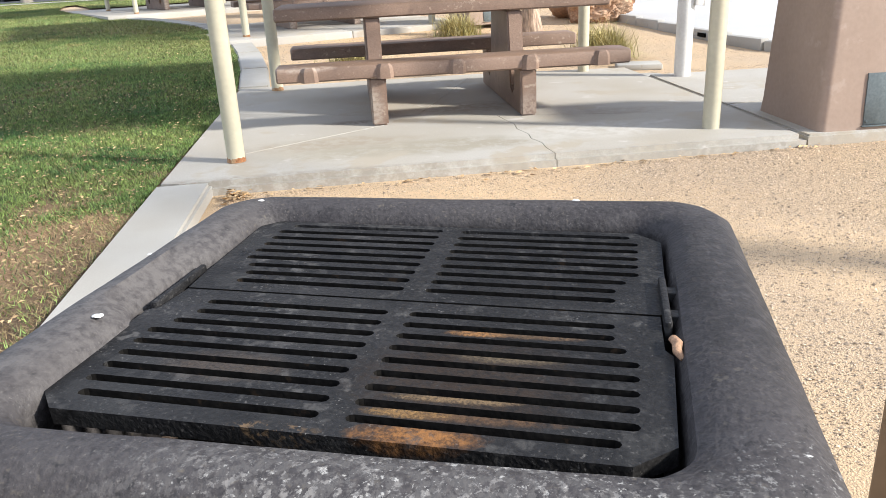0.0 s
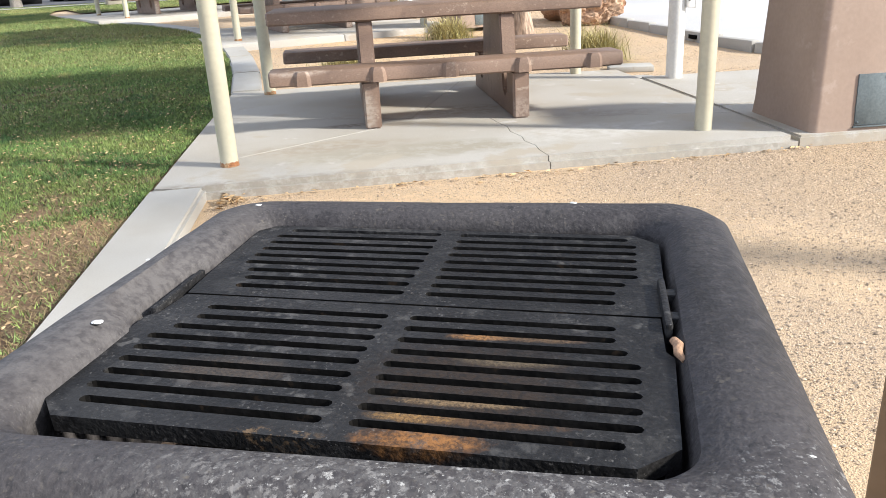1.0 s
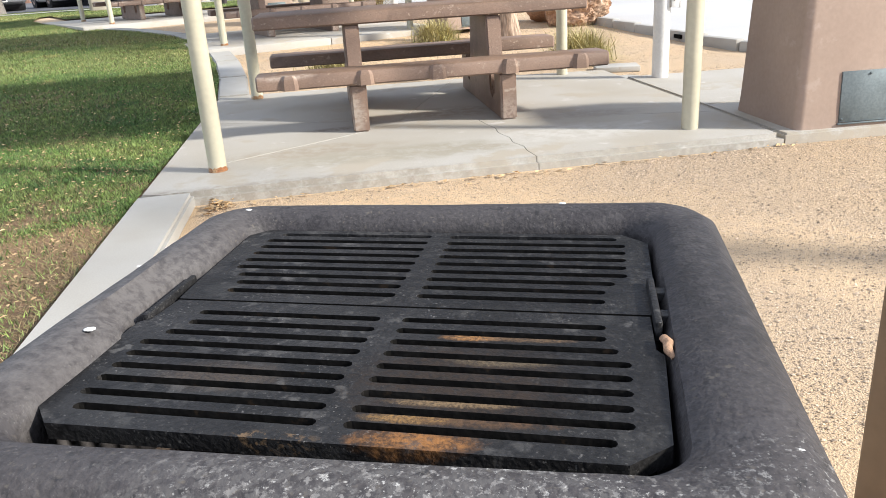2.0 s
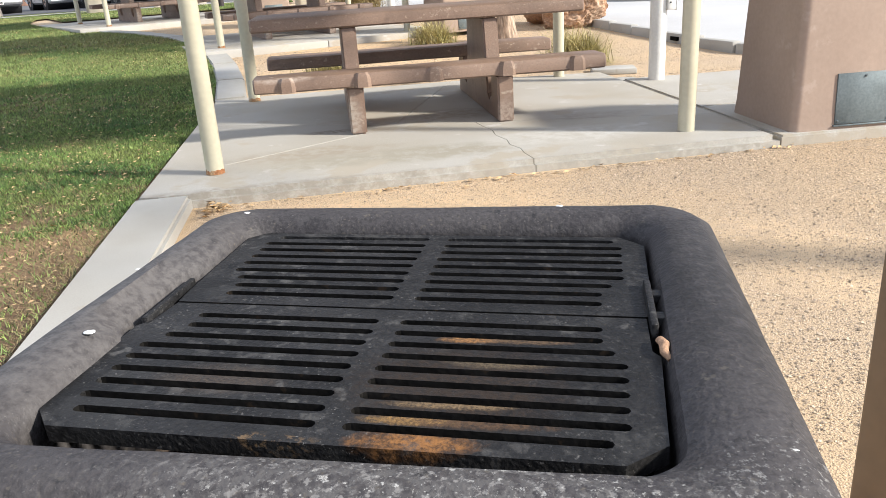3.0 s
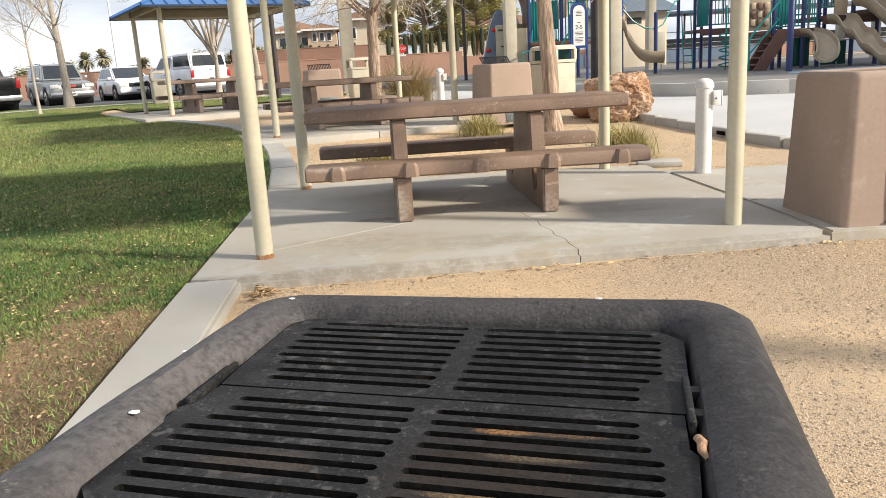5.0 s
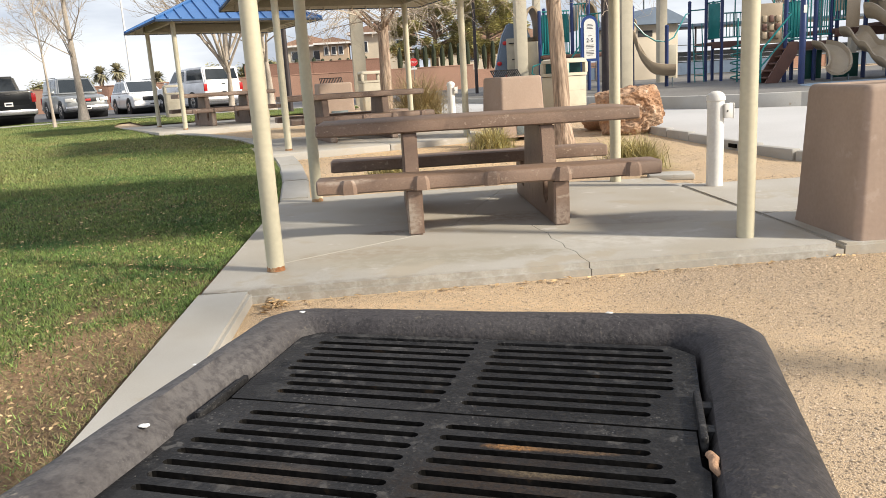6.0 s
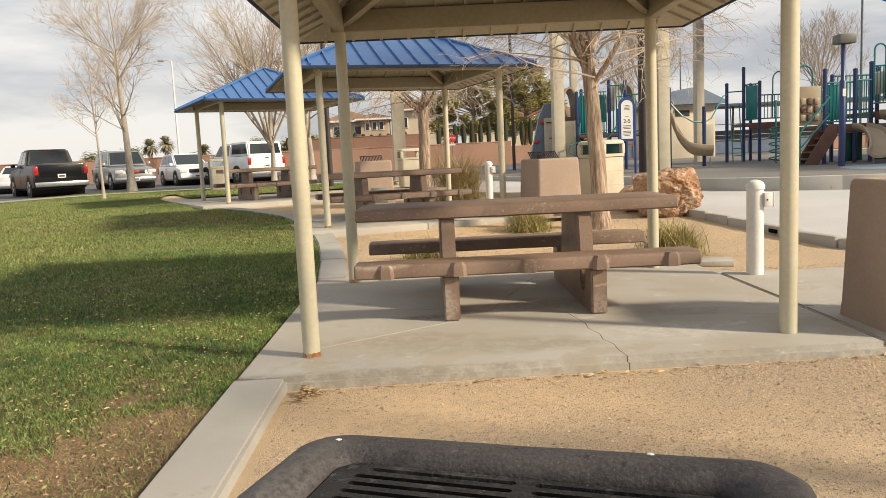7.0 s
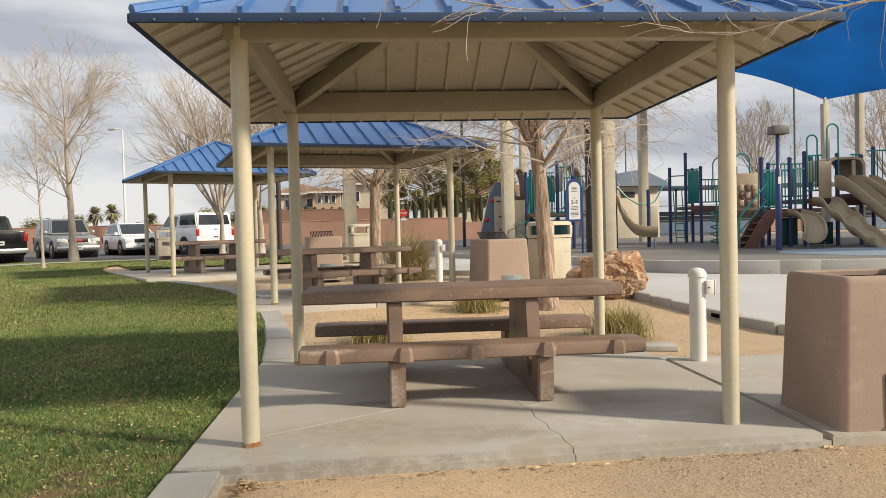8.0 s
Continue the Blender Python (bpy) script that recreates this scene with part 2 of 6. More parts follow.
# Caked soot, with the shade inside the slots put into the colour.
SLOTSOOT_SHADE = material("slot_soot_and_shade", (0.0075, 0.0068, 0.0062), 0.8, spec=0.15, big=20, fine=140, vary=0.5, bump=0.12, spots=[((0.028, 0.019, 0.012), 40, 0.62)])
CHAR = material("charred_steel", (0.006, 0.0055, 0.005), 0.95, spec=0.05, fine=60, vary=0.4, bump=0.4)
STEEL = material("galvanised_steel", (0.15, 0.18, 0.19), 0.6, metal=0.4, big=6, fine=60, vary=0.15, bump=0.05)
BARK = material("bark", (0.45, 0.345, 0.26), 0.92, big=14, fine=45, vary=0.5, bump=1.0, tint=(0.24, 0.165, 0.115), grain=(1, 1, 0.12))
TWIG = material("twig", (0.47, 0.40, 0.32), 0.9, fine=60, vary=0.2, bump=0.2)
PALEBARK = material("pale_bark", (0.40, 0.35, 0.29), 0.9, big=4, fine=40, vary=0.25, bump=0.6, grain=(1, 1, 0.25))
CYPRESS = material("cypress_green", (0.03, 0.04, 0.018), 0.85, big=1, fine=20, vary=0.3, bump=0.3)
NEEDLE = material("evergreen", (0.46, 0.43, 0.20), 0.8, big=0.5, fine=20, vary=0.3, bump=0, island=0.5)
PALMG = material("palm_frond", (0.36, 0.33, 0.21), 0.8, big=0.5, fine=20, vary=0.3, bump=0, island=0.4)
ROCK = material("boulder_rock", (0.36, 0.20, 0.11), 0.9, big=2.6, fine=28, vary=0.35, bump=0.8, tint=(0.50, 0.35, 0.24), spots=[((0.62, 0.52, 0.42), 7, 0.63), ((0.14, 0.075, 0.045), 10, 0.66)])
WHITE = material("white_paint", (0.74, 0.73, 0.70), 0.5, big=3, fine=40, vary=0.06, bump=0.05)
PLASTER = material("cream_plaster", (0.62, 0.54, 0.42), 0.85, big=0.7, fine=20, vary=0.08, bump=0.1)
TANSTUCCO = material("tan_stucco", (0.50, 0.38, 0.27), 0.9, big=0.7, fine=20, vary=0.08, bump=0.1)
CREAM = material("cream_resin", (0.50, 0.455, 0.355), 0.7, big=3, fine=70, vary=0.08, bump=0.1)
BLOCK = material("pink_block_wall", (0.40, 0.235, 0.165), 0.9, big=0.3, fine=12, vary=0.12, bump=0.2)
DARKBLOCK = material("dusky_block_wall", (0.28, 0.155, 0.11), 0.9, big=0.3, fine=12, vary=0.12, bump=0.2)
TILE = material("roof_tile", (0.33, 0.21, 0.15), 0.85, big=0.8, fine=10, vary=0.2, bump=0.4)
NAVY = material("navy_post", (0.02, 0.04, 0.14), 0.35, big=3, fine=40, vary=0.1, bump=0.02)
TEAL = material("teal_rail", (0.012, 0.20, 0.20), 0.35, big=3, fine=40, vary=0.1, bump=0.02)
GREEN = material("dark_green_panel", (0.012, 0.075, 0.06), 0.4, big=3, fine=40, vary=0.1, bump=0.02)
DECK = material("brown_deck", (0.13, 0.062, 0.045), 0.6, big=3, fine=60, vary=0.15, bump=0.1)
SLIDE = material("tan_plastic", (0.36, 0.285, 0.195), 0.42, big=2, fine=40, vary=0.07, bump=0.03)
GREYP = material("grey_plastic", (0.15, 0.20, 0.27), 0.5, big=2, fine=40, vary=0.1, bump=0.03)
SAIL = material("blue_sail_fabric", (0.003, 0.135, 0.47), 0.85, spec=0.12, big=0.5, fine=90, vary=0.12, bump=0.06)
RUBBER = material("play_surface", (0.165, 0.157, 0.145), 0.95, big=0.35, fine=70, vary=0.15, bump=0.3)
RUBBERBLUE = material("blue_play_surface", (0.24, 0.31, 0.37), 0.95, big=0.35, fine=70, vary=0.15, bump=0.3)
PALEWALK = material("pale_walk", (0.48, 0.475, 0.47), 0.85, big=0.5, fine=50, vary=0.07, bump=0.1)
DARKPOLE = material("dark_pole", (0.045, 0.035, 0.035), 0.6, big=3, fine=30, vary=0.2, bump=0.1)
TYRE = plain("tyre_rubber", (0.02, 0.02, 0.02), 0.85)
CHROME = plain("chrome", (0.6, 0.6, 0.6), 0.25, 0.95)
DARKTRIM = plain("black_plastic", (0.02, 0.02, 0.022), 0.5)
WHITECAR = plain("white_car_paint", (0.84, 0.84, 0.85), 0.3, coat=0.6)
BLACKCAR = plain("black_car_paint", (0.008, 0.009, 0.011), 0.3, coat=0.15, spec=0.25)
SILVERCAR = plain("silver_car_paint", (0.30, 0.31, 0.31), 0.32, 0.5, coat=0.6)
REDLENS = plain("red_lens", (0.42, 0.012, 0.012), 0.25, coat=0.5)
CLEARLENS = plain("clear_lens", (0.62, 0.62, 0.60), 0.2, coat=0.5)
CARGLASS = plain("tinted_glass", (0.02, 0.026, 0.03), 0.08, coat=0.5)
SIGNRED = plain("red_sign", (0.55, 0.03, 0.03), 0.5)
INK = plain("dark_ink", (0.03, 0.03, 0.04), 0.7)
BUTT = material("butt_paper", (0.33, 0.20, 0.12), 0.85, big=30, fine=200, vary=0.3, bump=0.3)
DROPPING = plain("white_dropping", (0.72, 0.72, 0.70), 0.8)
BROWNPOST = material("brown_post_paint", (0.16, 0.12, 0.08), 0.45, big=2, fine=30, vary=0.08, bump=0.03)
BLUESIGN = plain("blue_sign_frame", (0.015, 0.05, 0.20), 0.4)
GLASSDARK = plain("dark_window", (0.03, 0.035, 0.045), 0.12)


# ---- mesh helpers ----
def mesh_of(bm, name, mat, smooth=True):
    me = bpy.data.meshes.new(name)
    bmesh.ops.recalc_face_normals(bm, faces=bm.faces)
    bm.to_mesh(me)
    bm.free()
    me.materials.append(mat)
    if smooth:
        me.shade_smooth()
        me.set_sharp_from_angle(angle=radians(35))
    return me


def part(name, bm, mat, parent, label="", smooth=True):
    ob = new(name, mesh_of(bm, name, mat, smooth))
    ob.parent = parent
    return tagged(ob, label=label)


def solid(name, bm, mat, label="", category="", group="", kind="", smooth=True):
    return tagged(new(name, mesh_of(bm, name, mat, smooth)), label, category, group, kind)


def base(name, m, label, category, group="", kind=""):
    ob = new(name)
    ob.matrix_basis = m
    return tagged(ob, label, category, group, kind)


def box(bm, c, s, bevel=0.0, m=None, seg=2):
    mat = Matrix.Translation(c) @ Matrix.Diagonal((*s, 1))
    if m is not None:
        mat = m @ mat
    vs = bmesh.ops.create_cube(bm, size=1, matrix=mat)["verts"]
    if bevel:
        es = list({e for v in vs for e in v.link_edges})
        bmesh.ops.bevel(bm, geom=es, offset=bevel, segments=seg, affect="EDGES", profile=0.5, clamp_overlap=True)
    return bm


def boxed(c, s, bevel=0.0, m=None, seg=2):
    return box(bmesh.new(), c, s, bevel, m, seg)


def tube(bm, pts, r, n=8, caps=True):
    """A round bar along pts; r is one radius or one a point."""
    pts = [Vector(p) for p in pts]
    rs = [r] * len(pts) if isinstance(r, (int, float)) else list(r)
    rings = []
    side = None
    for i, p in enumerate(pts):
        d = (pts[min(i + 1, len(pts) - 1)] - pts[max(i - 1, 0)]).normalized()
        if side is None:
            side = d.orthogonal().normalized()
        side = (side - d * side.dot(d)).normalized()
        up = d.cross(side)
        rings.append([bm.verts.new(p + (side * math.cos(a) + up * math.sin(a)) * rs[i]) for a in (2 * math.pi * k / n for k in range(n))])
    for a, b in zip(rings, rings[1:]):
        for k in range(n):
            bm.faces.new((a[k], a[(k + 1) % n], b[(k + 1) % n], b[k]))
    if caps:
        bm.faces.new(rings[0][::-1])
        bm.faces.new(rings[-1])
    return bm


def tubed(pts, r, n=8):
    return tube(bmesh.new(), pts, r, n)


def prism(bm, poly, axis, a, b):
    """A polygon of 2D points pushed from a to b along an axis (0, 1 or 2)."""
    def v(p, h):
        q = list(p)
        q.insert(axis, h)
        return bm.verts.new(q)
    lo, hi = [v(p, a) for p in poly], [v(p, b) for p in poly]
    bm.faces.new(lo[::-1])
    bm.faces.new(hi)
    for i in range(len(poly)):
        j = (i + 1) % len(poly)
        bm.faces.new((lo[i], lo[j], hi[j], hi[i]))
    return bm


def prismed(poly, axis, a, b, bevel=0.0, seg=2):
    bm = prism(bmesh.new(), poly, axis, a, b)
    if bevel:
        bmesh.ops.recalc_face_normals(bm, faces=bm.faces)
        bmesh.ops.bevel(bm, geom=list(bm.edges), offset=bevel, segments=seg, affect="EDGES", clamp_overlap=True)
    return bm


def lathe(profile, n=20):
    bm = bmesh.new()
    rings = []
    for r, z in profile:
        rings.append([bm.verts.new((r * math.cos(a), r * math.sin(a), z)) for a in (2 * math.pi * k / n for k in range(n))])
    for a, b in zip(rings, rings[1:]):
        for k in range(n):
            bm.faces.new((a[k], a[(k + 1) % n], b[(k + 1) % n], b[k]))
    bm.faces.new(rings[0][::-1])
    bm.faces.new(rings[-1])
    return bm


def sweep(rows):
    """A sheet through rows of points."""
    bm = bmesh.new()
    vs = [[bm.verts.new(p) for p in row] for row in rows]
    for a, b in zip(vs, vs[1:]):
        for i in range(len(a) - 1):
            bm.faces.new((a[i], a[i + 1], b[i + 1], b[i]))
    return bm


def stuff(name, verts, faces, mat, label, category, parent=None):
    me = bpy.data.meshes.new(name)
    verts, faces = np.asarray(verts, np.float32), np.asarray(faces, np.int32)
    k = faces.shape[1]
    me.vertices.add(len(verts))
    me.vertices.foreach_set("co", verts.ravel())
    me.loops.add(faces.size)
    me.loops.foreach_set("vertex_index", faces.ravel())
    me.polygons.add(len(faces))
    me.polygons.foreach_set("loop_start", np.arange(0, faces.size, k, dtype=np.int32))
    me.polygons.foreach_set("loop_total", np.full(len(faces), k, np.int32))
    me.update(calc_edges=True)
    me.materials.append(mat)
    return tagged(new(name, me), label, category, kind="stuff")


# ---- the ground ----
def gz(y):
    """The park rises gently away from the picnic slab."""
    return float(np.interp(y, (3.2, 9.0, 20.0), (0.0, 0.2, 0.36)))


def gza(y):
    return np.interp(y, (3.2, 9.0, 20.0), (0.0, 0.2, 0.36))


def sheet(name, left, right, mat, label, category, cross=6, steps=1, lift=0.0, kind="structure", level=None):
    """Ground between two lines of plan points."""
    def fine(line):
        out = []
        for a, b in zip(line, line[1:]):
            out += [(a[0] + (b[0] - a[0]) * k / steps, a[1] + (b[1] - a[1]) * k / steps) for k in range(steps)]
        return out + [line[-1]]
    rows = []
    for a, b in zip(fine(left), fine(right)):
        row = []
        for k in range(cross + 1):
            x, y = a[0] + (b[0] - a[0]) * k / cross, a[1] + (b[1] - a[1]) * k / cross
            row.append((x, y, (gz(y) if level is None else level) + lift))
        rows.append(row)
    return solid(name, sweep(rows), mat, label, category, kind=kind)


XS = sorted(set([-900, -300, -100, -40] + [-20 + k * 2.0 for k in range(31)] + [60, 100, 300, 900]))
YS = sorted(set([-600, -100, -30, -10, -5] + [-3 + k * 1.0 for k in range(27)] + [30, 40, 60, 100, 200, 500, 1500]))
ground = solid("ground", sweep([[(x, y, gz(y) - 0.075) for x in XS] for y in YS]), GRAVEL, "tan decomposed granite ground with loose gravel", "ground", kind="structure")

EDGE = [(-0.36, -8.0), (-0.36, -4.0), (-0.37, -2.2), (-0.39, -0.44), (-0.39, 1.7), (-0.42, 3.15), (-0.55, 4.46), (-0.78, 5.9), (-1.08, 7.3), (-1.55, 8.8), (-2.11, 10.25), (-3.2, 12.1), (-4.16, 13.32), (-6.22, 16.5), (-7.3, 18.6), (-8.2, 22.0), (-7.6, 24.0)]
LAWNL = [(-16, -8.0), (-16, -4.0), (-16, -2.2), (-16, -0.44), (-16, 1.7), (-16, 3.15), (-16, 4.46), (-16, 5.9), (-16, 7.3), (-16, 8.8), (-16, 10.25), (-15.6, 13.0), (-15, 16.0), (-13.9, 20.6), (-12.8, 23.6), (-11.4, 25.6), (-9.0, 26.4)]
STRIP_L = [(-9.0, 26.4), (-8.05, 22.5), (-6.55, 18.95)]
STRIP_R = [(-0.6, 26.3), (-0.3, 22.8), (-1.9, 20.4)]
sheet("lawn", LAWNL, EDGE, SOIL, "green park lawn with thin brown patches and fallen leaves", "lawn", cross=14, steps=2, lift=-0.03)
sheet("lawn", STRIP_L, STRIP_R, SOIL, "green strip of lawn behind the far picnic shelter", "lawn", steps=4, lift=-0.03)
sheet("sidewalk", [(-17.6, -8), (-17.4, 10), (-16.0, 18.0), (-15.0, 21.5), (-13.9, 24.4), (-12.2, 26.7), (-9.3, 27.6), (-1.5, 27.8)], [(-16, -8), (-16, 10), (-15, 16.0), (-13.9, 20.6), (-12.8, 23.6), (-11.4, 25.6), (-9.0, 26.4), (-2.0, 26.6)], CURB, "pale concrete sidewalk along the parking lot", "sidewalk", steps=3, lift=0.0)
sheet("parking_lot", [(-120, -30), (-120, 16), (-110, 70), (-60, 100), (0, 100), (40, 100)], [(-17.6, -30), (-16.0, 18.0), (-13.9, 24.4), (-9.3, 27.6), (-1.5, 27.8), (30, 46)], ASPHALT, "grey asphalt parking lot", "parking lot", cross=10, steps=4, lift=-0.05)

# the mowing strip that edges the lawn, in cast lengths
STRIPS = [((-0.36, -6.2), (-0.36, -4.3)), ((-0.36, -4.29), (-0.365, -2.4)), ((-0.365, -2.39), (-0.385, -0.46)), ((-0.42, 3.24), (-0.55, 4.46)), ((-0.553, 4.47), (-0.78, 5.9)), ((-0.783, 5.91), (-1.08, 7.3)), ((-1.085, 7.31), (-1.55, 8.8)), ((-1.555, 8.81), (-2.11, 10.25)), ((-2.115, 10.26), (-3.2, 12.1)), ((-3.206, 12.11), (-4.1, 13.26))]
strip_thing = base("mowing_strip", pose(0, 0, 0), "pale concrete mowing strip between lawn and gravel", "kerb", kind="structure")
for (x0, y0), (x1, y1) in STRIPS:
    w = 0.31
    bm = bmesh.new()
    d = Vector((x1 - x0, y1 - y0, 0)).normalized()
    s = Vector((d.y, -d.x, 0)) * w
    a, b = Vector((x0, y0, gz(y0))), Vector((x1, y1, gz(y1)))
    lo = Vector((0, 0, -0.16))
    pts = [a, a + s, b + s, b]
    vs = [bm.verts.new(p + lo) for p in pts] + [bm.verts.new(p) for p in pts]
    for f in ((3, 2, 1, 0), (4, 5, 6, 7), (0, 1, 5, 4), (1, 2, 6, 5), (2, 3, 7, 6), (3, 0, 4, 7)):
        bm.faces.new([vs[k] for k in f])
    bmesh.ops.bevel(bm, geom=list(bm.edges), offset=0.018, segments=2, affect="EDGES")
    part("strip_length", bm, CURB, strip_thing)

# picnic slab: four cast fields with open joints
slab = base("picnic_slab", pose(0, 0, 0), "grey concrete picnic slab with cracks and control joints", "slab", kind="structure")


def front(x):
    return -0.475 + 0.075 * x / 2.0 if x < 2 else -0.40 + 0.02 * (x - 2)


J = 0.005
CRACK = [(1.885, front(1.885)), (1.865, -0.2), (1.875, -0.08), (1.835, 0.06), (1.85, 0.2), (1.81, 0.38), (1.825, 0.55), (1.79, 0.72), (1.77, 0.9)]
def worn_front(x0, x1):
    """Points along the slab's worn front edge."""
    n = int((x1 - x0) / 0.09)
    return [(x0 + (x1 - x0) * k / n, front(x0 + (x1 - x0) * k / n) + 0.007 * noise.noise((x0 + 0.55 * k, 3.1, 0.4))) for k in range(1, n)]


FIELDS = [[(-0.39, -0.45)] + worn_front(-0.35, 1.885) + CRACK + [(1.2, 1.12), (-0.405, 1.75)],
          [(CRACK[0][0] + J, CRACK[0][1])] + worn_front(1.9, 3.42) + [(3.44, front(3.44)), (3.46, 0.45)] + [(x + J, y) for x, y in CRACK[:0:-1]],
          [(-0.405, 1.75 + J), (1.2, 1.12 + J), (1.95, 3.2), (-0.42, 3.22)], [(1.2 + J, 1.12 + J), (1.77, 0.9 + J), (3.46, 0.45 + J), (3.48, 3.0), (1.95 + J, 3.2)]]
for f in FIELDS:
    bm = prism(bmesh.new(), f, 2, -0.18, 0.0)
    bmesh.ops.recalc_face_normals(bm, faces=bm.faces)
    rim_edges = [e for e in bm.edges if all(v.co.z > -0.01 for v in e.verts)]
    outer = [e for e in rim_edges if all(v.co.y < -0.3 or v.co.x < -0.38 or v.co.x > 3.43 or v.co.y > 2.9 for v in e.verts)]
    bmesh.ops.bevel(bm, geom=outer, offset=0.034, segments=4, affect="EDGES")
    part("slab_field", bm, SLABTOP, slab, smooth=False)
seam = Vector((0.93, 0.82, 0)) - Vector((0.03, 0.20, 0))
part("pale_seam", boxed((0, 0, 0.0), (seam.length, 0.0032, 0.003), 0.0, Matrix.Translation((0.48, 0.51, 0.001)) @ Matrix.Rotation(math.atan2(seam.y, seam.x), 4, "Z")), CURB, slab, "thin pale seam of filler across the slab")
grill_pad = base("grill_pad", pose(0, 0, 0), "pale concrete pad joined to the picnic slab", "slab", kind="structure")
for f in ([(3.45, front(3.44)), (5.6, -0.36), (5.6, 1.0), (3.47, 0.75)], [(3.47, 0.757), (5.6, 1.007), (5.2, 2.35), (3.49, 2.42)]):
    bm = prism(bmesh.new(), f, 2, -0.18, -0.003)
    bmesh.ops.recalc_face_normals(bm, faces=bm.faces)
    bmesh.ops.bevel(bm, geom=[e for e in bm.edges if all(v.co.z > -0.01 for v in e.verts)], offset=0.012, segments=2, affect="EDGES")
    part("slab_field", bm, SLABTOP, grill_pad)


# ---- picnic shelter ----
def shelter(m, label):
    """Four steel posts 3 m apart under a pyramid of metal sheets."""
    S, D, O, ZE, ZR, RL = 3.0, 2.9, 0.47, 2.432, 3.335, 0.03
    th = base("picnic_shelter", m, label, "shelter", "picnic shelters")
    for x in (0, S):
        for y in (0, D):
            p = part("post", tubed([(x, y, 0), (x, y, 2.5)], 0.054, 20), BEIGE, th)
            if x > 0:
                continue
            ring = lathe([(0.0575, 0.0), (0.0563, 0.008), (0.0552, 0.016), (0.0547, 0.024), (0.0541, 0.026)], 28)
            for v in ring.verts:
                if v.co.z > 0.012:
                    v.co.z += 0.022 * noise.noise((v.co.x * 60 + x * 9, v.co.y * 60 + y * 7, 1.0))
            bmesh.ops.translate(ring, verts=ring.verts, vec=(x, y, 0.002))
            part("rusty_foot", ring, RUST, p, "rust-stained foot of the post")
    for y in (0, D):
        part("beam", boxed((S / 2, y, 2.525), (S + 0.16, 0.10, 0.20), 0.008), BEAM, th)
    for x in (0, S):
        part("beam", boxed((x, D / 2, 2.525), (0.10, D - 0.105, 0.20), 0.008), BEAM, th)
    cx, cy = S / 2, D / 2
    corners = [Vector((-O, -O, ZE)), Vector((S + O, -O, ZE)), Vector((S + O, D + O, ZE)), Vector((-O, D + O, ZE))]
    ra, rb = Vector((cx - RL, cy, ZR)), Vector((cx + RL, cy, ZR))
    slopes = [(corners[0], corners[1], rb, ra), (corners[1], corners[2], rb, rb), (corners[2], corners[3], ra, rb), (corners[3], corners[0], ra, ra)]
    for a, b, c, d in slopes:
        pts = [a, b, c] if c == d else [a, b, c, d]
        n = (b - a).cross(c - a).normalized()
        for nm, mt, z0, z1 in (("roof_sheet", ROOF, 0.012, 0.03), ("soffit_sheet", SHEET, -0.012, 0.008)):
            bm = bmesh.new()
            lo = [bm.verts.new(p + n * z0) for p in pts]
            hi = [bm.verts.new(p + n * z1) for p in pts]
            bm.faces.new(lo[::-1])
            bm.faces.new(hi)
            for i in range(len(pts)):
                j = (i + 1) % len(pts)
                bm.faces.new((lo[i], lo[j], hi[j], hi[i]))
            part(nm, bm, mt, th, smooth=False)
        # standing seams and the ribs below, up the slope
        along = (b - a).normalized()
        L = (b - a).length
        up = n.cross(along)
        H = (c - a).dot(up)
        la, lb = (d - a).dot(along), (c - a).dot(along)
        count = int(L / 0.275)
        for k in range(1, count):
            s = L * k / count
            h = H * min(s / la if la > 1e-3 else 9, (L - s) / (L - lb) if L - lb > 1e-3 else 9, 1.0)
            if h < 0.15:
                continue
            rot = Matrix((along, up, n)).transposed().to_4x4()
            fr = Matrix.Translation(a + along * s) @ rot
            part("roof_seam", boxed((0, h / 2 - 0.005, 0.046), (0.028, h - 0.02, 0.034), 0.0, fr), ROOF, th)
            part("soffit_rib", boxed((0, h / 2, -0.024), (0.03, h - 0.03, 0.022), 0.0, fr), SHEET, th)
        nf = Vector((n.x, n.y, 0)).normalized()
        rot = Matrix((along, nf, Vector((0, 0, 1)))).transposed().to_4x4()
        part("fascia", boxed((L / 2, 0.012, 0.0), (L + 0.02, 0.022, 0.05), 0.003, Matrix.Translation(a) @ rot), TRIM, th, "dark blue eave trim")
        # screw heads along the trim
        for k in range(int(L / 0.22)):
            bm = bmesh.new()
            bmesh.ops.create_icosphere(bm, subdivisions=1, radius=0.008, matrix=Matrix.Translation(a + along * (0.12 + k * 0.22) + nf * 0.026 + Vector((0, 0, -0.012))))
            part("screw", bm, STEEL, th)
    for c, r in zip(corners, (ra, rb, rb, ra)):
        q = Vector((0 if c.x < 0 else S, 0 if c.y < 0 else D, 2.50))
        e = r + Vector((0, 0, -0.11))
        d = (e - q)
        rot = d.to_track_quat("Y", "Z").to_matrix().to_4x4()
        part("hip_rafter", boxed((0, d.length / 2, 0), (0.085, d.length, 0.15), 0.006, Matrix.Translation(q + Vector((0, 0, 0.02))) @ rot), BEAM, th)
        cap = tubed([c + Vector((0, 0, 0.045)), r + Vector((0, 0, 0.05))], 0.032, 6)
        part("hip_cap", cap, ROOF, th)
    part("ridge_cap", tubed([ra + Vector((0, 0, 0.05)), rb + Vector((0, 0, 0.05))], 0.036, 6), ROOF, th)
    return th


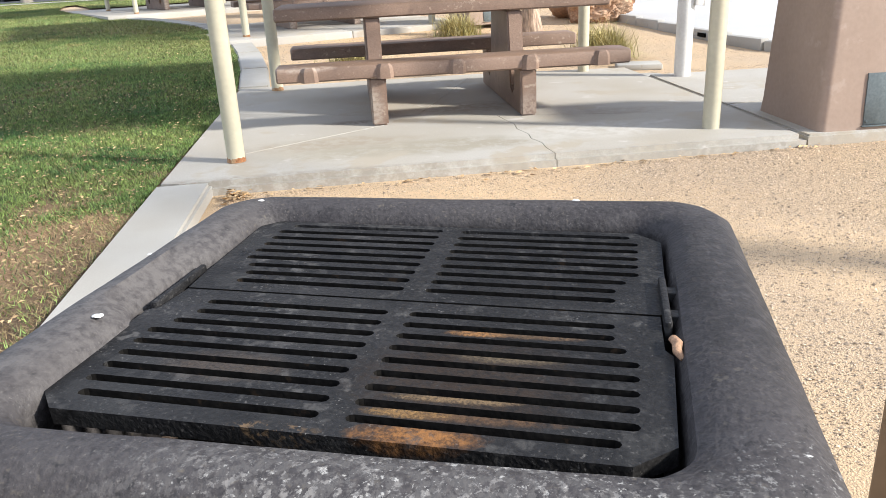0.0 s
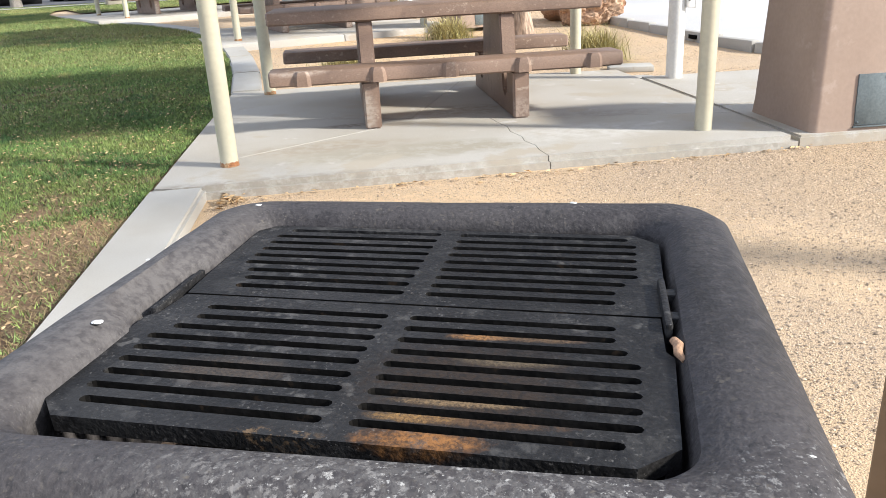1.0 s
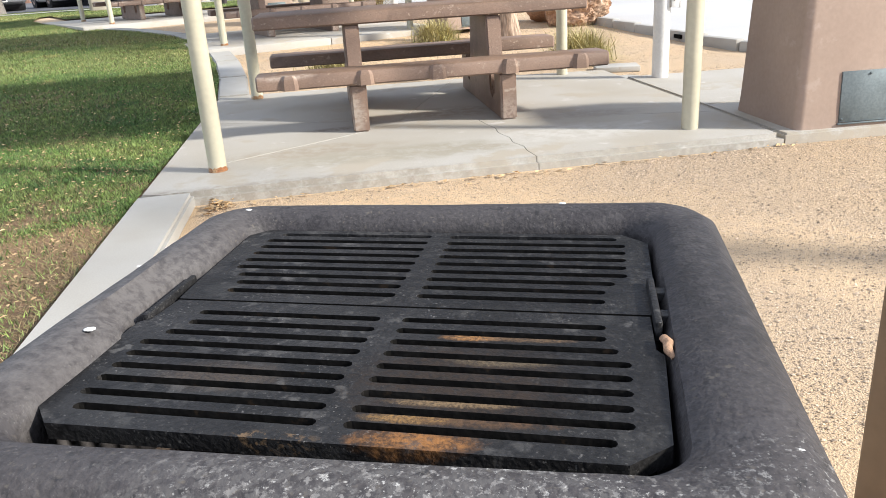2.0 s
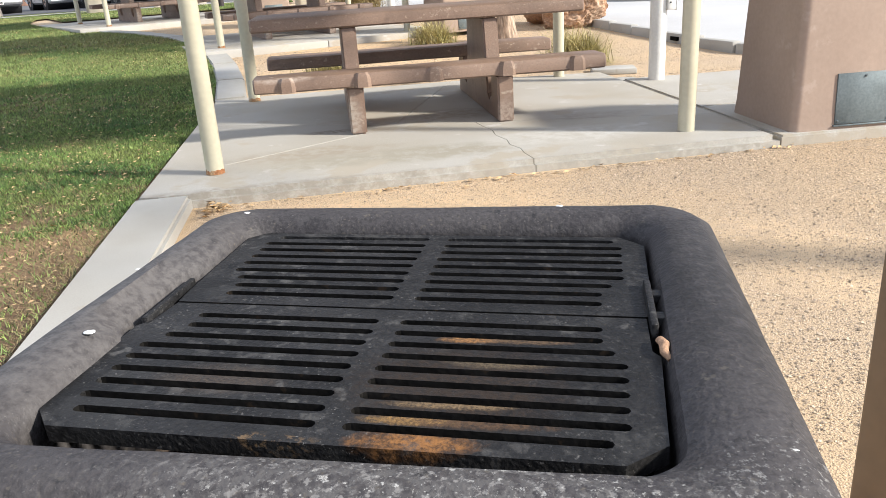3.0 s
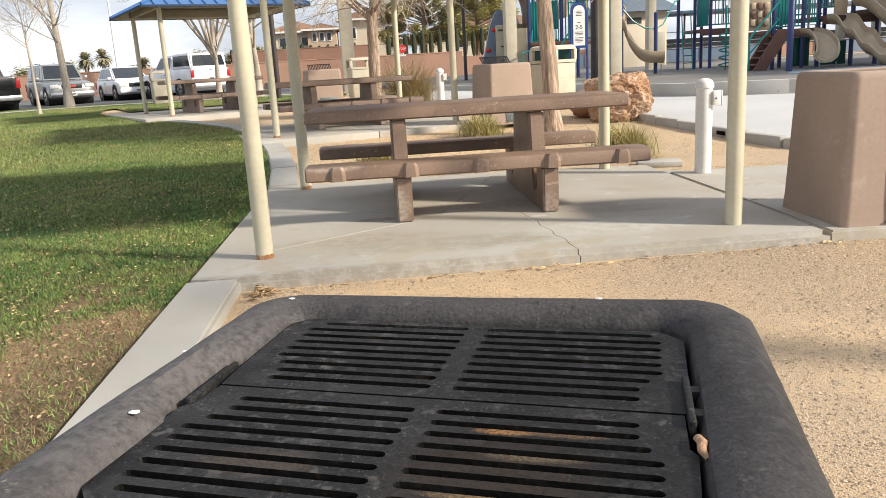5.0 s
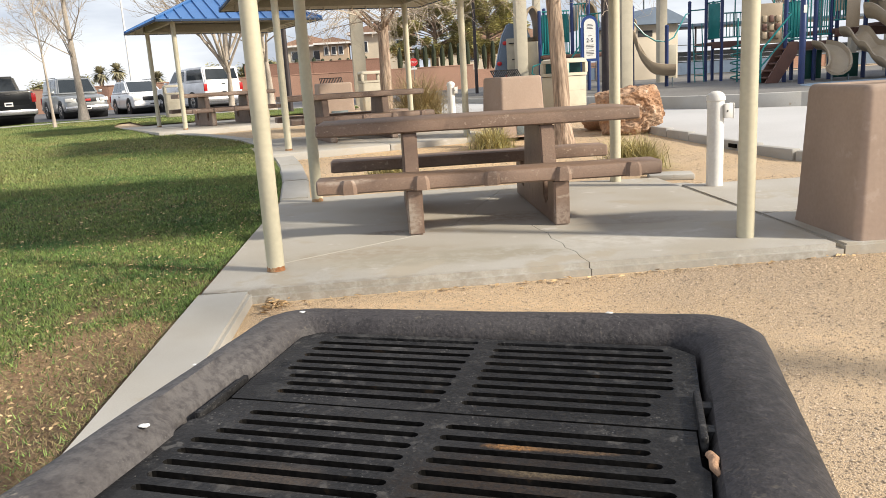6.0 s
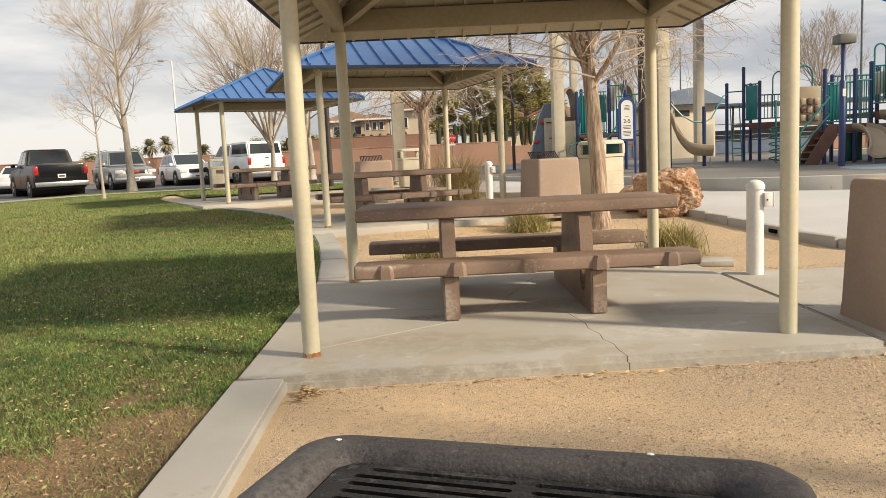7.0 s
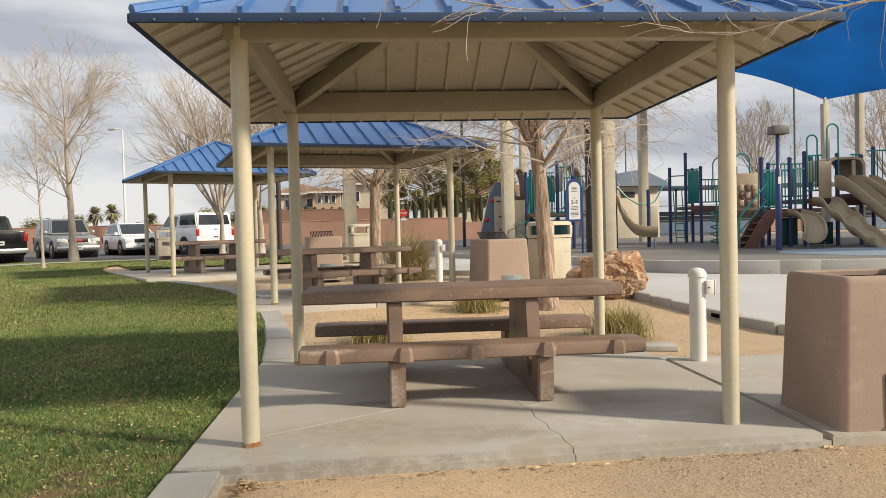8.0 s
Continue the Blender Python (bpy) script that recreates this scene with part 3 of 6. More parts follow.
shelter(pose(0, 0, 0), "beige steel picnic shelter with blue hipped metal roof")
SH2, SH3 = pose(-0.83, 7.46, 0.17, 0, 0, 16.8), pose(-4.024, 13.95, 0.318, 0, 0, 27.45)
shelter(SH2, "beige steel picnic shelter with blue roof beyond the bollard")
shelter(SH3, "beige steel picnic shelter with blue roof beside the parking lot")
for m, lab in ((SH2, "grey concrete slab under the middle shelter"), (SH3, "grey concrete slab under the far shelter")):
    s2 = base("picnic_slab", m, lab, "slab", kind="structure")
    xl, yb = (-0.45, 3.3) if m is SH2 else (-0.72, 4.4)
    for x0, x1, y0, y1 in ((xl, 1.495, -0.5, 1.5), (1.505, 3.5, -0.5, 1.5), (xl, 1.495, 1.51, yb), (1.505, 3.5, 1.51, yb)):
        part("slab_field", boxed(((x0 + x1) / 2, (y0 + y1) / 2, -0.1), (x1 - x0, y1 - y0, 0.2), 0.012), CONCRETE, s2)


# ---- picnic table ----
def picnic_table(m, label):
    th = base("picnic_table", m, label, "picnic table", "concrete picnic tables")
    X0, X1 = 0.20, 2.73

    def plank(name, x0, x1, y0, y1, z0, z1, bev):
        bm = bmesh.new()
        n = 24
        poly = [(y0, z0 + 0.012), (y0 + 0.015, z0), (y1 - 0.015, z0), (y1, z0 + 0.012), (y1, z1 - 0.03), (y1 - 0.012, z1 - 0.009), (y1 - 0.035, z1), (y0 + 0.035, z1), (y0 + 0.012, z1 - 0.009), (y0, z1 - 0.03)]
        rings = []
        for k in range(n + 1):
            x = x0 + (x1 - x0) * k / n if 0 < k < n else (x0 if k == 0 else x1)
            x = x0 + 0.012 if k == 1 else (x1 - 0.012 if k == n - 1 else x)
            e = min(k, n - k)
            inset = (0.016, 0.003)[e] if e < 2 else 0.0
            wob = 0.003 * noise.noise((x * 3.1, y0, z1))
            cy, cz = (y0 + y1) / 2, (z0 + z1) / 2
            rings.append([bm.verts.new((x, py + (cy - py) / (y1 - y0) * 2 * inset + wob, pz + (cz - pz) / (z1 - z0) * inset + 0.5 * wob)) for py, pz in poly])
        for a, b in zip(rings, rings[1:]):
            for k in range(len(poly)):
                bm.faces.new((a[k], a[(k + 1) % len(poly)], b[(k + 1) % len(poly)], b[k]))
        bm.faces.new(rings[0])
        bm.faces.new(rings[-1])
        return part(name, bm, BROWN, th)

    plank("tabletop", X0 - 0.005, X1 - 0.005, 1.26, 2.04, 0.715, 0.815, 0.03)
    for y0, y1, sgn in ((0.79, 1.09, -1), (2.24, 2.54, 1)):
        b = plank("bench", X0 + 0.01, X1 + 0.01, y0, y1, 0.335, 0.44, 0.03)
        for x in (0.44, 0.965, 1.475, 2.0, 2.52):
            # cast bosses on the bench's outer edge
            yo = y0 if sgn < 0 else y1
            bm = bmesh.new()
            prof = [(-0.062, 0.0), (-0.05, 0.012), (-0.036, 0.028), (0.036, 0.028), (0.05, 0.012), (0.062, 0.0)]
            rows = []
            for z, k in ((0.336, 1.0), (0.395, 0.95), (0.420, 0.82), (0.437, 0.62)):
                rows.append([(x + px * k, yo + sgn * (py * k if z < 0.44 else -0.02), z) for px, py in prof])
            rows.append([(x + px * 0.6, yo - sgn * 0.10, 0.434) for px, py in prof])
            rows.append([(x + px * 0.55, yo - sgn * 0.15, 0.430) for px, py in prof])
            part("boss", sweep(rows), BROWN, b)
    side = [(0.81, 0), (2.52, 0), (2.52, 0.336), (2.27, 0.336), (2.24, 0.17), (2.16, 0.13), (2.09, 0.17), (2.0, 0.717), (1.3, 0.717), (1.21, 0.17), (1.14, 0.13), (1.06, 0.17), (1.05, 0.336), (0.81, 0.336)]
    for x in (0.91, 1.99):
        part("trestle", prismed(side, 0, x - 0.058, x + 0.058, 0.012), BROWN, th)
    return th


picnic_table(pose(0, 0, 0), "brown cast concrete picnic table with two attached benches")
picnic_table(SH2, "brown concrete picnic table under the middle shelter")
picnic_table(SH3, "brown concrete picnic table under the far shelter")


# ---- charcoal grills ----
def slotted_plate(bm, z, t, cuts, slots):
    """A cast plate with round-ended slots. cuts: the outline; slots: (u0, u1, v, half width)."""
    edges = []

    def loop(pts):
        vs = [bm.verts.new((x, y, z)) for x, y in pts]
        for i in range(len(vs)):
            edges.append(bm.edges.new((vs[i], vs[(i + 1) % len(vs)])))
    loop(cuts)
    for a, b, v, h in slots:
        pts = [(b - h + h * math.sin(q), v - h * math.cos(q)) for q in (math.pi * k / 4 for k in range(5))]
        pts += [(a + h - h * math.sin(q), v + h * math.cos(q)) for q in (math.pi * k / 4 for k in range(5))]
        loop(pts)
    r = bmesh.ops.triangle_fill(bm, edges=edges, use_beauty=True, use_dissolve=False)
    fs = [g for g in r["geom"] if isinstance(g, bmesh.types.BMFace)]
    ex = bmesh.ops.extrude_face_region(bm, geom=fs, use_keep_orig=True)
    bmesh.ops.translate(bm, verts=[g for g in ex["geom"] if isinstance(g, bmesh.types.BMVert)], vec=(0, 0, -t))
    return bm


def ring_wall(sections, n=10):
    """A rounded-square tube of wall. sections: (half x, half y, corner radius, z)."""
    rows = []
    for hx, hy, r, z in sections:
        row = []
        for cx, cy, a0 in ((1, 1, 0), (-1, 1, 90), (-1, -1, 180), (1, -1, 270)):
            for k in range(n + 1):
                a = radians(a0 + 90 * k / n)
                row.append((cx * (hx - r) + r * math.cos(a), cy * (hy - r) + r * math.sin(a), z))
        row.append(row[0])
        rows.append(row)
    bm = sweep(rows)
    bmesh.ops.remove_doubles(bm, verts=bm.verts, dist=1e-5)
    return bm


# the sooty grill right before the camera
G = pose(0.814, -3.832, 0, 0, 0, -18)
grill = base("charcoal_grill", G, "soot-black pedestal grill with two slotted cast iron plates", "grill")
ZP = GRATE_TOP
part("pedestal", ring_wall([(0.40, 0.385, 0.06, -0.10), (0.40, 0.385, 0.06, 0.52)]), TAN, grill)
rim = ring_wall([(0.405, 0.392, 0.07, 0.50), (0.432, 0.412, 0.085, 0.60), (0.437, 0.415, 0.09, 0.635), (0.434, 0.412, 0.09, 0.664), (0.422, 0.402, 0.085, 0.688), (0.402, 0.384, 0.08, 0.703), (0.376, 0.362, 0.07, 0.708), (0.350, 0.337, 0.06, 0.704), (0.331, 0.320, 0.05, 0.691), (0.3235, 0.313, 0.045, 0.672), (0.321, 0.310, 0.04, 0.50)], 12)
bmesh.ops.subdivide_edges(rim, edges=[e for e in rim.edges if e.calc_length() > 0.12], cuts=14, use_grid_fill=True)
for v in rim.verts:
    # the inner edge runs a little out of square, and the hinge sits in a pocket
    if 0.22 < v.co.x < 0.41 and abs(v.co.y) < 0.345:
        v.co.x -= 0.013 * max(0.0, min(1.2, (0.25 - v.co.y) / 0.45)) * min(1.0, (0.41 - v.co.x) / 0.08, (v.co.x - 0.22) / 0.09)
    if -0.352 < v.co.x < -0.31 and -0.06 < v.co.y < 0.12:
        v.co.x -= 0.020
        v.co.z -= 0.004
    q = v.co * 9
    v.co += Vector((noise.noise(q), noise.noise(q + Vector((7, 0, 0))), noise.noise(q + Vector((0, 9, 0))))) * 0.0012
    q = v.co * 45
    v.co += Vector((noise.noise(q), noise.noise(q + Vector((7, 0, 0))), noise.noise(q + Vector((0, 9, 0))))) * 0.0006
part("rim", rim, SOOT, grill, "rounded rim blackened by soot, inner wall painted darker as shade")
part("fire_box", boxed((0, 0, 0.44), (0.66, 0.63, 0.02)), CHAR, grill)
HW = 0.0064


def cast(u, v):
    """The plates lie a little askew in the rim."""
    return u + 0.025 * v, v - 0.042 * u


for sgn in (1, -1):
    if sgn > 0:
        out = [(-0.314, 0.0175), (0.304, 0.0175), (0.305, 0.105), (0.311, 0.112), (0.311, 0.265), (0.275, 0.300), (-0.305, 0.300), (-0.328, 0.272), (-0.318, 0.060)]
        first, ends = 0.0505, [(0.030, 0.030)] * 2 + [(0.020, 0.018)] + [(0.004, 0.002)] * 5 + [(0.018, 0.014)]
        mid = (-0.0185, 0.0105, -0.2895, 0.281)
    else:
        out = [(-0.318, -0.045), (-0.330, -0.060), (-0.329, -0.249), (-0.293, -0.284), (0.271, -0.280), (0.309, -0.246), (0.313, -0.082), (0.304, -0.070), (0.302, 0.0125), (-0.312, 0.0125)]
        first, ends = -0.0220, [(0.034, 0.026)] * 2 + [(0.018, 0.013)] + [(0.0, 0.0)] * 5 + [(0.012, 0.016)]
        mid = (-0.0185, 0.0085, -0.296, 0.278)
    slots = []
    for i in range(9):
        v = first + sgn * 0.02855 * i
        a, b = ends[i]
        slots += [(mid[2] + a, mid[0], v, HW), (mid[1], mid[3] - b, v, HW)]
    bm = slotted_plate(bmesh.new(), ZP, 0.019, out, slots)
    for v in bm.verts:
        v.co.x, v.co.y = cast(v.co.x, v.co.y)
        w = noise.noise(v.co * 120) * 0.0007
        v.co.x, v.co.y = v.co.x + w, v.co.y + noise.noise(v.co * 150) * 0.0007
    plate = part("grate", bm, IRON if sgn > 0 else GREASED, grill, "slotted cast iron plate with ash and grease rust", smooth=False)
    plate.data.materials.append(SLOTSOOT_SHADE)
    # Only the slots' side walls take this darker soot-and-shade colour.
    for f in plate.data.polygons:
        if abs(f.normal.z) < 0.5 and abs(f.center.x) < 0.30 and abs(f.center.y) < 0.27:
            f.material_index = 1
for x, y, sgn in ((0.309, 0.030, 1), (-0.327, 0.033, -1)):
    bm = bmesh.new()
    box(bm, (x, y, ZP - (0.002 if sgn > 0 else 0.007)), (0.009, 0.135, 0.026), 0.003)
    if sgn > 0:
        box(bm, (x + 0.010, y - 0.032, ZP - 0.003), (0.016, 0.020, 0.020), 0.003)
        box(bm, (x + 0.010, y + 0.034, ZP - 0.003), (0.016, 0.020, 0.020), 0.003)
    else:
        box(bm, (x - 0.007, y + 0.050, ZP - 0.014), (0.012, 0.018, 0.016), 0.003)
    part("hinge_lug", bm, IRON, grill, "cast hinge lug")
bm = tubed([(0.312, -0.066, ZP + 0.006), (0.315, -0.080, ZP + 0.008), (0.3145, -0.096, ZP + 0.007), (0.318, -0.108, ZP + 0.003)], [0.0045, 0.0055, 0.005, 0.0025], 12)
for v in bm.verts:
    v.co += Vector((noise.noise(v.co * 140), noise.noise(v.co * 120 + Vector((3, 1, 0))), 0)) * 0.002
butt = solid("cigarette_butt", bm, BUTT, "crumpled tan cigarette butt on the grill's edge", "litter")
butt.matrix_basis = G
for x, y, r in ((-0.345, -0.118, 0.0058), (0.19, 0.372, 0.005), (-0.345, 0.345, 0.005), (-0.41, 0.10, 0.004), (0.395, -0.29, 0.004)):
    bm = bmesh.new()
    bmesh.ops.create_icosphere(bm, subdivisions=2, radius=r, matrix=Matrix.Translation((x, y, 0.7075 - (abs(abs(x) - 0.376) * 0.25 if abs(x) > 0.36 else 0.001))) @ Matrix.Diagonal((1.2, 0.8, 0.35, 1)))
    for v in bm.verts:
        v.co += Vector((noise.noise(v.co * 200), noise.noise(v.co * 210), 0)) * r * 0.5
    solid("bird_dropping", bm, DROPPING, "small white bird dropping on the sooty rim", "dropping").matrix_basis = G


def pedestal_grill(m, label, open_grate):
    """A tapered tan concrete grill box with a steel ash door."""
    th = base("pedestal_grill", m, label, "grill", "tan concrete grills")
    secs = [(0.405, 0.405, 0.05, -0.02), (0.395, 0.395, 0.05, 0.1), (0.365, 0.365, 0.05, 0.885), (0.36, 0.36, 0.05, 0.912), (0.348, 0.348, 0.05, 0.927), (0.335, 0.335, 0.045, 0.932), (0.305, 0.305, 0.04, 0.930), (0.296, 0.296, 0.03, 0.92), (0.292, 0.292, 0.03, 0.70)]
    part("body", ring_wall(secs, 6), TAN, th)
    part("fire_box", boxed((0, 0, 0.70), (0.60, 0.60, 0.02)), CHAR, th)
    tilt = math.atan2(0.03, 0.785)
    fr = Matrix.Translation((0.0, -0.3945, 0.185)) @ Matrix.Rotation(-tilt, 4, "X")
    door = part("ash_door", boxed((0.05, -0.001, 0), (0.36, 0.012, 0.31), 0.002, fr), STEEL, th, "galvanised steel ash door")
    part("door_sill", boxed((0.05, -0.006, -0.163), (0.38, 0.020, 0.010), 0.002, fr), STEEL, door)
    for sx, sz in ((-0.115, -0.135), (0.215, -0.135), (0.05, 0.135)):
        bm = bmesh.new()
        bmesh.ops.create_icosphere(bm, subdivisions=1, radius=0.009, matrix=fr @ Matrix.Translation((sx, -0.008, sz)))
        part("rivet", bm, STEEL, door)
    g = part("grate_frame", ring_wall([(0.285, 0.285, 0.02, 0.88), (0.285, 0.285, 0.02, 0.892), (0.270, 0.270, 0.02, 0.892), (0.270, 0.270, 0.02, 0.88)], 3), IRON, th)
    for k in range(15):
        part("grate_bar", boxed((-0.252 + k * 0.036, 0, 0.886), (0.016, 0.54, 0.010)), IRON, g)
    if open_grate:
        fr = Matrix.Translation((0.0, 0.12, 0.90)) @ Matrix.Rotation(radians(38), 4, "X")
        up = part("raised_grate", boxed((0, 0.0, 0), (0.50, 0.016, 0.012), 0.0, fr), IRON, th, "hinged iron grate standing open")
        for k in range(15):
            part("grate_bar", boxed((-0.24 + k * 0.0343, 0.11, 0), (0.016, 0.22, 0.012), 0.0, fr), IRON, up)
        part("grate_edge", boxed((0, 0.225, 0), (0.50, 0.014, 0.012), 0.0, fr), IRON, up)
    return th


pedestal_grill(pose(3.955, 0.06, -0.003, 0, 0, -2), "tan concrete pedestal grill beside the picnic slab", False)
pedestal_grill(pose(2.79, 8.0, gz(7.9) + 0.0, 0, 0, 16), "tan concrete pedestal grill with its iron grate raised", True)
pedestal_grill(pose(-0.42, 12.6, 0.25, 0, 0, 12), "tan concrete pedestal grill with open grate behind the middle shelter", True)


# ---- posts, bins, rocks, signs ----
def bollard(m):
    th = base("bollard", m, "white painted steel utility bollard with a socket box", "bollard", "white bollards")
    part("pipe", lathe([(0.075, -0.1), (0.075, 0.79), (0.085, 0.795), (0.085, 0.80), (0.083, 0.83), (0.07, 0.855), (0.045, 0.872), (0.015, 0.88)], 24), WHITE, th)
    bx = part("socket_box", boxed((0.085, -0.055, 0.70), (0.075, 0.08, 0.13), 0.006), WHITE, th, "grey weatherproof socket box")
    part("box_lid", boxed((0.128, -0.055, 0.70), (0.010, 0.085, 0.14), 0.003), WHITE, bx)
    bm = bmesh.new()
    bmesh.ops.create_icosphere(bm, subdivisions=1, radius=0.008, matrix=Matrix.Translation((0.07, -0.099, 0.70)))
    part("latch", bm, DARKTRIM, bx)
    return th


b1 = bollard(pose(3.74, 2.23, -0.02))
copy_thing(b1, pose(2.05, 11.3, 0.19))
cover = lathe([(0.13, -0.08), (0.13, -0.012), (0.12, -0.004), (0.03, 0.0)], 20)
tagged(solid("valve_cover", cover, CURB, "small round concrete valve cover beside the bollard", "utility cover")).matrix_basis = pose(3.58, 2.62, -0.03)
tagged(solid("utility_lid", boxed((0, 0, 0), (0.46, 0.3, 0.06), 0.012), CURB, "flat pale concrete utility lid set in gravel", "utility cover")).matrix_basis = pose(3.72, 3.32, -0.04, 0, 0, -14)


def litter_bin(m, label):
    th = base("litter_bin", m, label, "litter bin", "cream litter bins")
    secs = [(0.33, 0.33, 0.10, 0.0), (0.34, 0.34, 0.10, 0.03), (0.345, 0.345, 0.10, 0.80), (0.345, 0.345, 0.10, 0.83), (0.30, 0.30, 0.09, 0.84)]
    bd = part("body", ring_wall(secs, 5), CREAM, th)
    for z in (0.28, 0.56):
        part("band", ring_wall([(0.343, 0.343, 0.10, z - 0.004), (0.349, 0.349, 0.10, z - 0.003), (0.349, 0.349, 0.10, z + 0.003), (0.343, 0.343, 0.10, z + 0.004)], 5), CREAM, bd)
    hood = part("hood", ring_wall([(0.36, 0.36, 0.10, 0.845), (0.36, 0.36, 0.10, 0.90), (0.30, 0.30, 0.08, 0.905), (0.30, 0.30, 0.08, 0.85)], 5), CREAM, th)
    for sx in (-1, 1):
        for sy in (-1, 1):
            part("hood_post", boxed((sx * 0.30, sy * 0.30, 1.0), (0.09, 0.09, 0.21), 0.015), CREAM, hood)
    part("hood_top", ring_wall([(0.001, 0.001, 0.0005, 1.19), (0.30, 0.30, 0.09, 1.185), (0.345, 0.345, 0.10, 1.16), (0.355, 0.355, 0.10, 1.13), (0.355, 0.355, 0.10, 1.10), (0.001, 0.001, 0.0005, 1.10)], 5), CREAM, hood)
    part("liner", boxed((0, 0, 0.86), (0.56, 0.56, 0.03)), DARKTRIM, th, "dark bin opening")
    return th


litter_bin(pose(4.36, 11.15, 0.20, 0, 0, 38), "cream precast litter bin with open hood behind the tree")
litter_bin(pose(0.25, 19.8, 0.32, 0, 0, 12), "cream precast litter bin near the block wall")
litter_bin(pose(-7.2, 25.2, 0.33, 0, 0, 20), "cream precast litter bin beside the parking lot")
litter_bin(pose(9.2, 33.0, 0.33, 0, 0, 20), "cream precast litter bin near the play area")

bm = bmesh.new()
bmesh.ops.create_icosphere(bm, subdivisions=6, radius=1.0)
for v in bm.verts:
    c = v.co.copy()
    q = c * 1.4 + Vector((3.1, 0.4, 1.7))
    r = 1 + 0.20 * noise.noise(q) + 0.10 * noise.noise(q * 2.7) + 0.09 * abs(noise.noise(q * 5.0)) + 0.05 * abs(noise.noise(q * 11)) + 0.02 * noise.noise(q * 25)
    v.co = Vector((c.x * 0.57, c.y * 0.46, c.z * 0.43)) * r
    step = 0.05 * noise.noise(q * 3.3) + 0.025 * noise.noise(q * 9)
    v.co.x = max(-0.52, min(0.46 + step, v.co.x))
    v.co.z = min(v.co.z, 0.34 + step)
    v.co.y = max(v.co.y, -0.38 + step)
tagged(solid("boulder", bm, ROCK, "large rust-brown landscape boulder with pale veins", "boulder")).matrix_basis = pose(4.66, 7.7, 0.46, 6, -8, -10)
bm = bmesh.new()
bmesh.ops.create_icosphere(bm, subdivisions=4, radius=1.0)
for v in bm.verts:
    c = v.co.copy()
    q = c * 1.5 + Vector((8, 2, 5))
    v.co = Vector((c.x * 0.32, c.y * 0.28, c.z * 0.24)) * (1 + 0.25 * noise.noise(q) + 0.08 * noise.noise(q * 3))
tagged(solid("boulder", bm, ROCK, "smaller dark brown boulder leaning on the large one", "boulder")).matrix_basis = pose(4.35, 8.5, 0.33)

near_post = base("square_post", pose(1.743, -3.62, -0.08, 0, 0, 12), "brown painted square steel post next to the grill", "post")
part("shaft", boxed((0, 0, 1.3), (0.11, 0.11, 2.6), 0.008), BROWNPOST, near_post)
part("base_plate", boxed((0, 0, 0.012), (0.2, 0.2, 0.016), 0.003), BROWNPOST, near_post)


# ---- paved walk, kerb and play area ----
KERB = [(9.0, 1.6), (6.9, 2.7), (5.85, 3.45), (5.45, 3.95), (5.32, 4.6), (5.2, 5.6), (5.02, 6.9), (4.85, 8.4), (5.3, 10.2), (5.1, 11.6), (4.2, 12.6), (2.6, 13.2), (0.9, 15.2), (-0.2, 17.0)]
CURBLINE = [(20.0, 8.6), (14.0, 9.2), (11.5, 9.6), (9.6, 10.05), (8.9, 10.3), (8.0, 10.7), (7.2, 11.25), (6.6, 12.1), (6.2, 13.4), (5.9, 14.8), (5.2, 16.4), (4.4, 18.0), (3.2, 20.5), (2.2, 23.0)]
FARLINE = [(60, 12), (60, 20), (60, 30), (56, 36), (50, 42), (44, 44), (38, 44), (32, 44), (28, 44), (24, 44), (18, 44), (13, 42), (8, 38), (4, 32)]
sheet("walkway", KERB, CURBLINE, PALEWALK, "pale concrete walkway curving round the play area", "walkway", cross=8, steps=3, lift=-0.02)
kerb = base("garden_kerb", pose(0, 0, 0), "low concrete kerb in lengths between gravel and walkway", "kerb", kind="structure")
for (x0, y0), (x1, y1) in zip(KERB, KERB[1:]):
    n = max(1, round(math.hypot(x1 - x0, y1 - y0) / 0.75))
    for k in range(n):
        a = Vector((x0 + (x1 - x0) * k / n, y0 + (y1 - y0) * k / n, 0))
        b = Vector((x0 + (x1 - x0) * (k + 1) / n, y0 + (y1 - y0) * (k + 1) / n, 0))
        d = b - a
        fr = Matrix.Translation((*((a + b) / 2).xy, gz((a.y + b.y) / 2) - 0.03)) @ Matrix.Rotation(math.atan2(d.y, d.x), 4, "Z")
        part("kerb_length", boxed((0, 0, 0), (d.length - 0.012, 0.12, 0.16), 0.015, fr), CURB, kerb)
part("drain_opening", boxed((5.245, 5.1, 0.05), (0.125, 0.2, 0.05), 0.0, None), CHAR, kerb)
ZPLAY = 0.45
play = sheet("play_surface", CURBLINE, FARLINE, RUBBER, "grey rubber play surface raised behind a concrete curb", "play surface", cross=8, level=ZPLAY)
curb = base("play_curb", pose(0, 0, 0), "grey concrete curb wall round the play area", "kerb", kind="structure")
for (x0, y0), (x1, y1) in zip(CURBLINE, CURBLINE[1:]):
    a, b = Vector((x0, y0, 0)), Vector((x1, y1, 0))
    d = b - a
    fr = Matrix.Translation((*((a + b) / 2).xy, 0.26)) @ Matrix.Rotation(math.atan2(d.y, d.x), 4, "Z")
    part("curb_length", boxed((0, 0, 0), (d.length + 0.05, 0.2, 0.44), 0.02, fr), CURB, curb)
bm = lathe([(2.6, 0.0), (2.6, 0.008), (0.1, 0.009)], 40)
tagged(solid("blue_play_patch", bm, RUBBERBLUE, "pale blue round patch in the play surface", "play surface", kind="structure")).matrix_basis = pose(13.6, 13.6, ZPLAY)


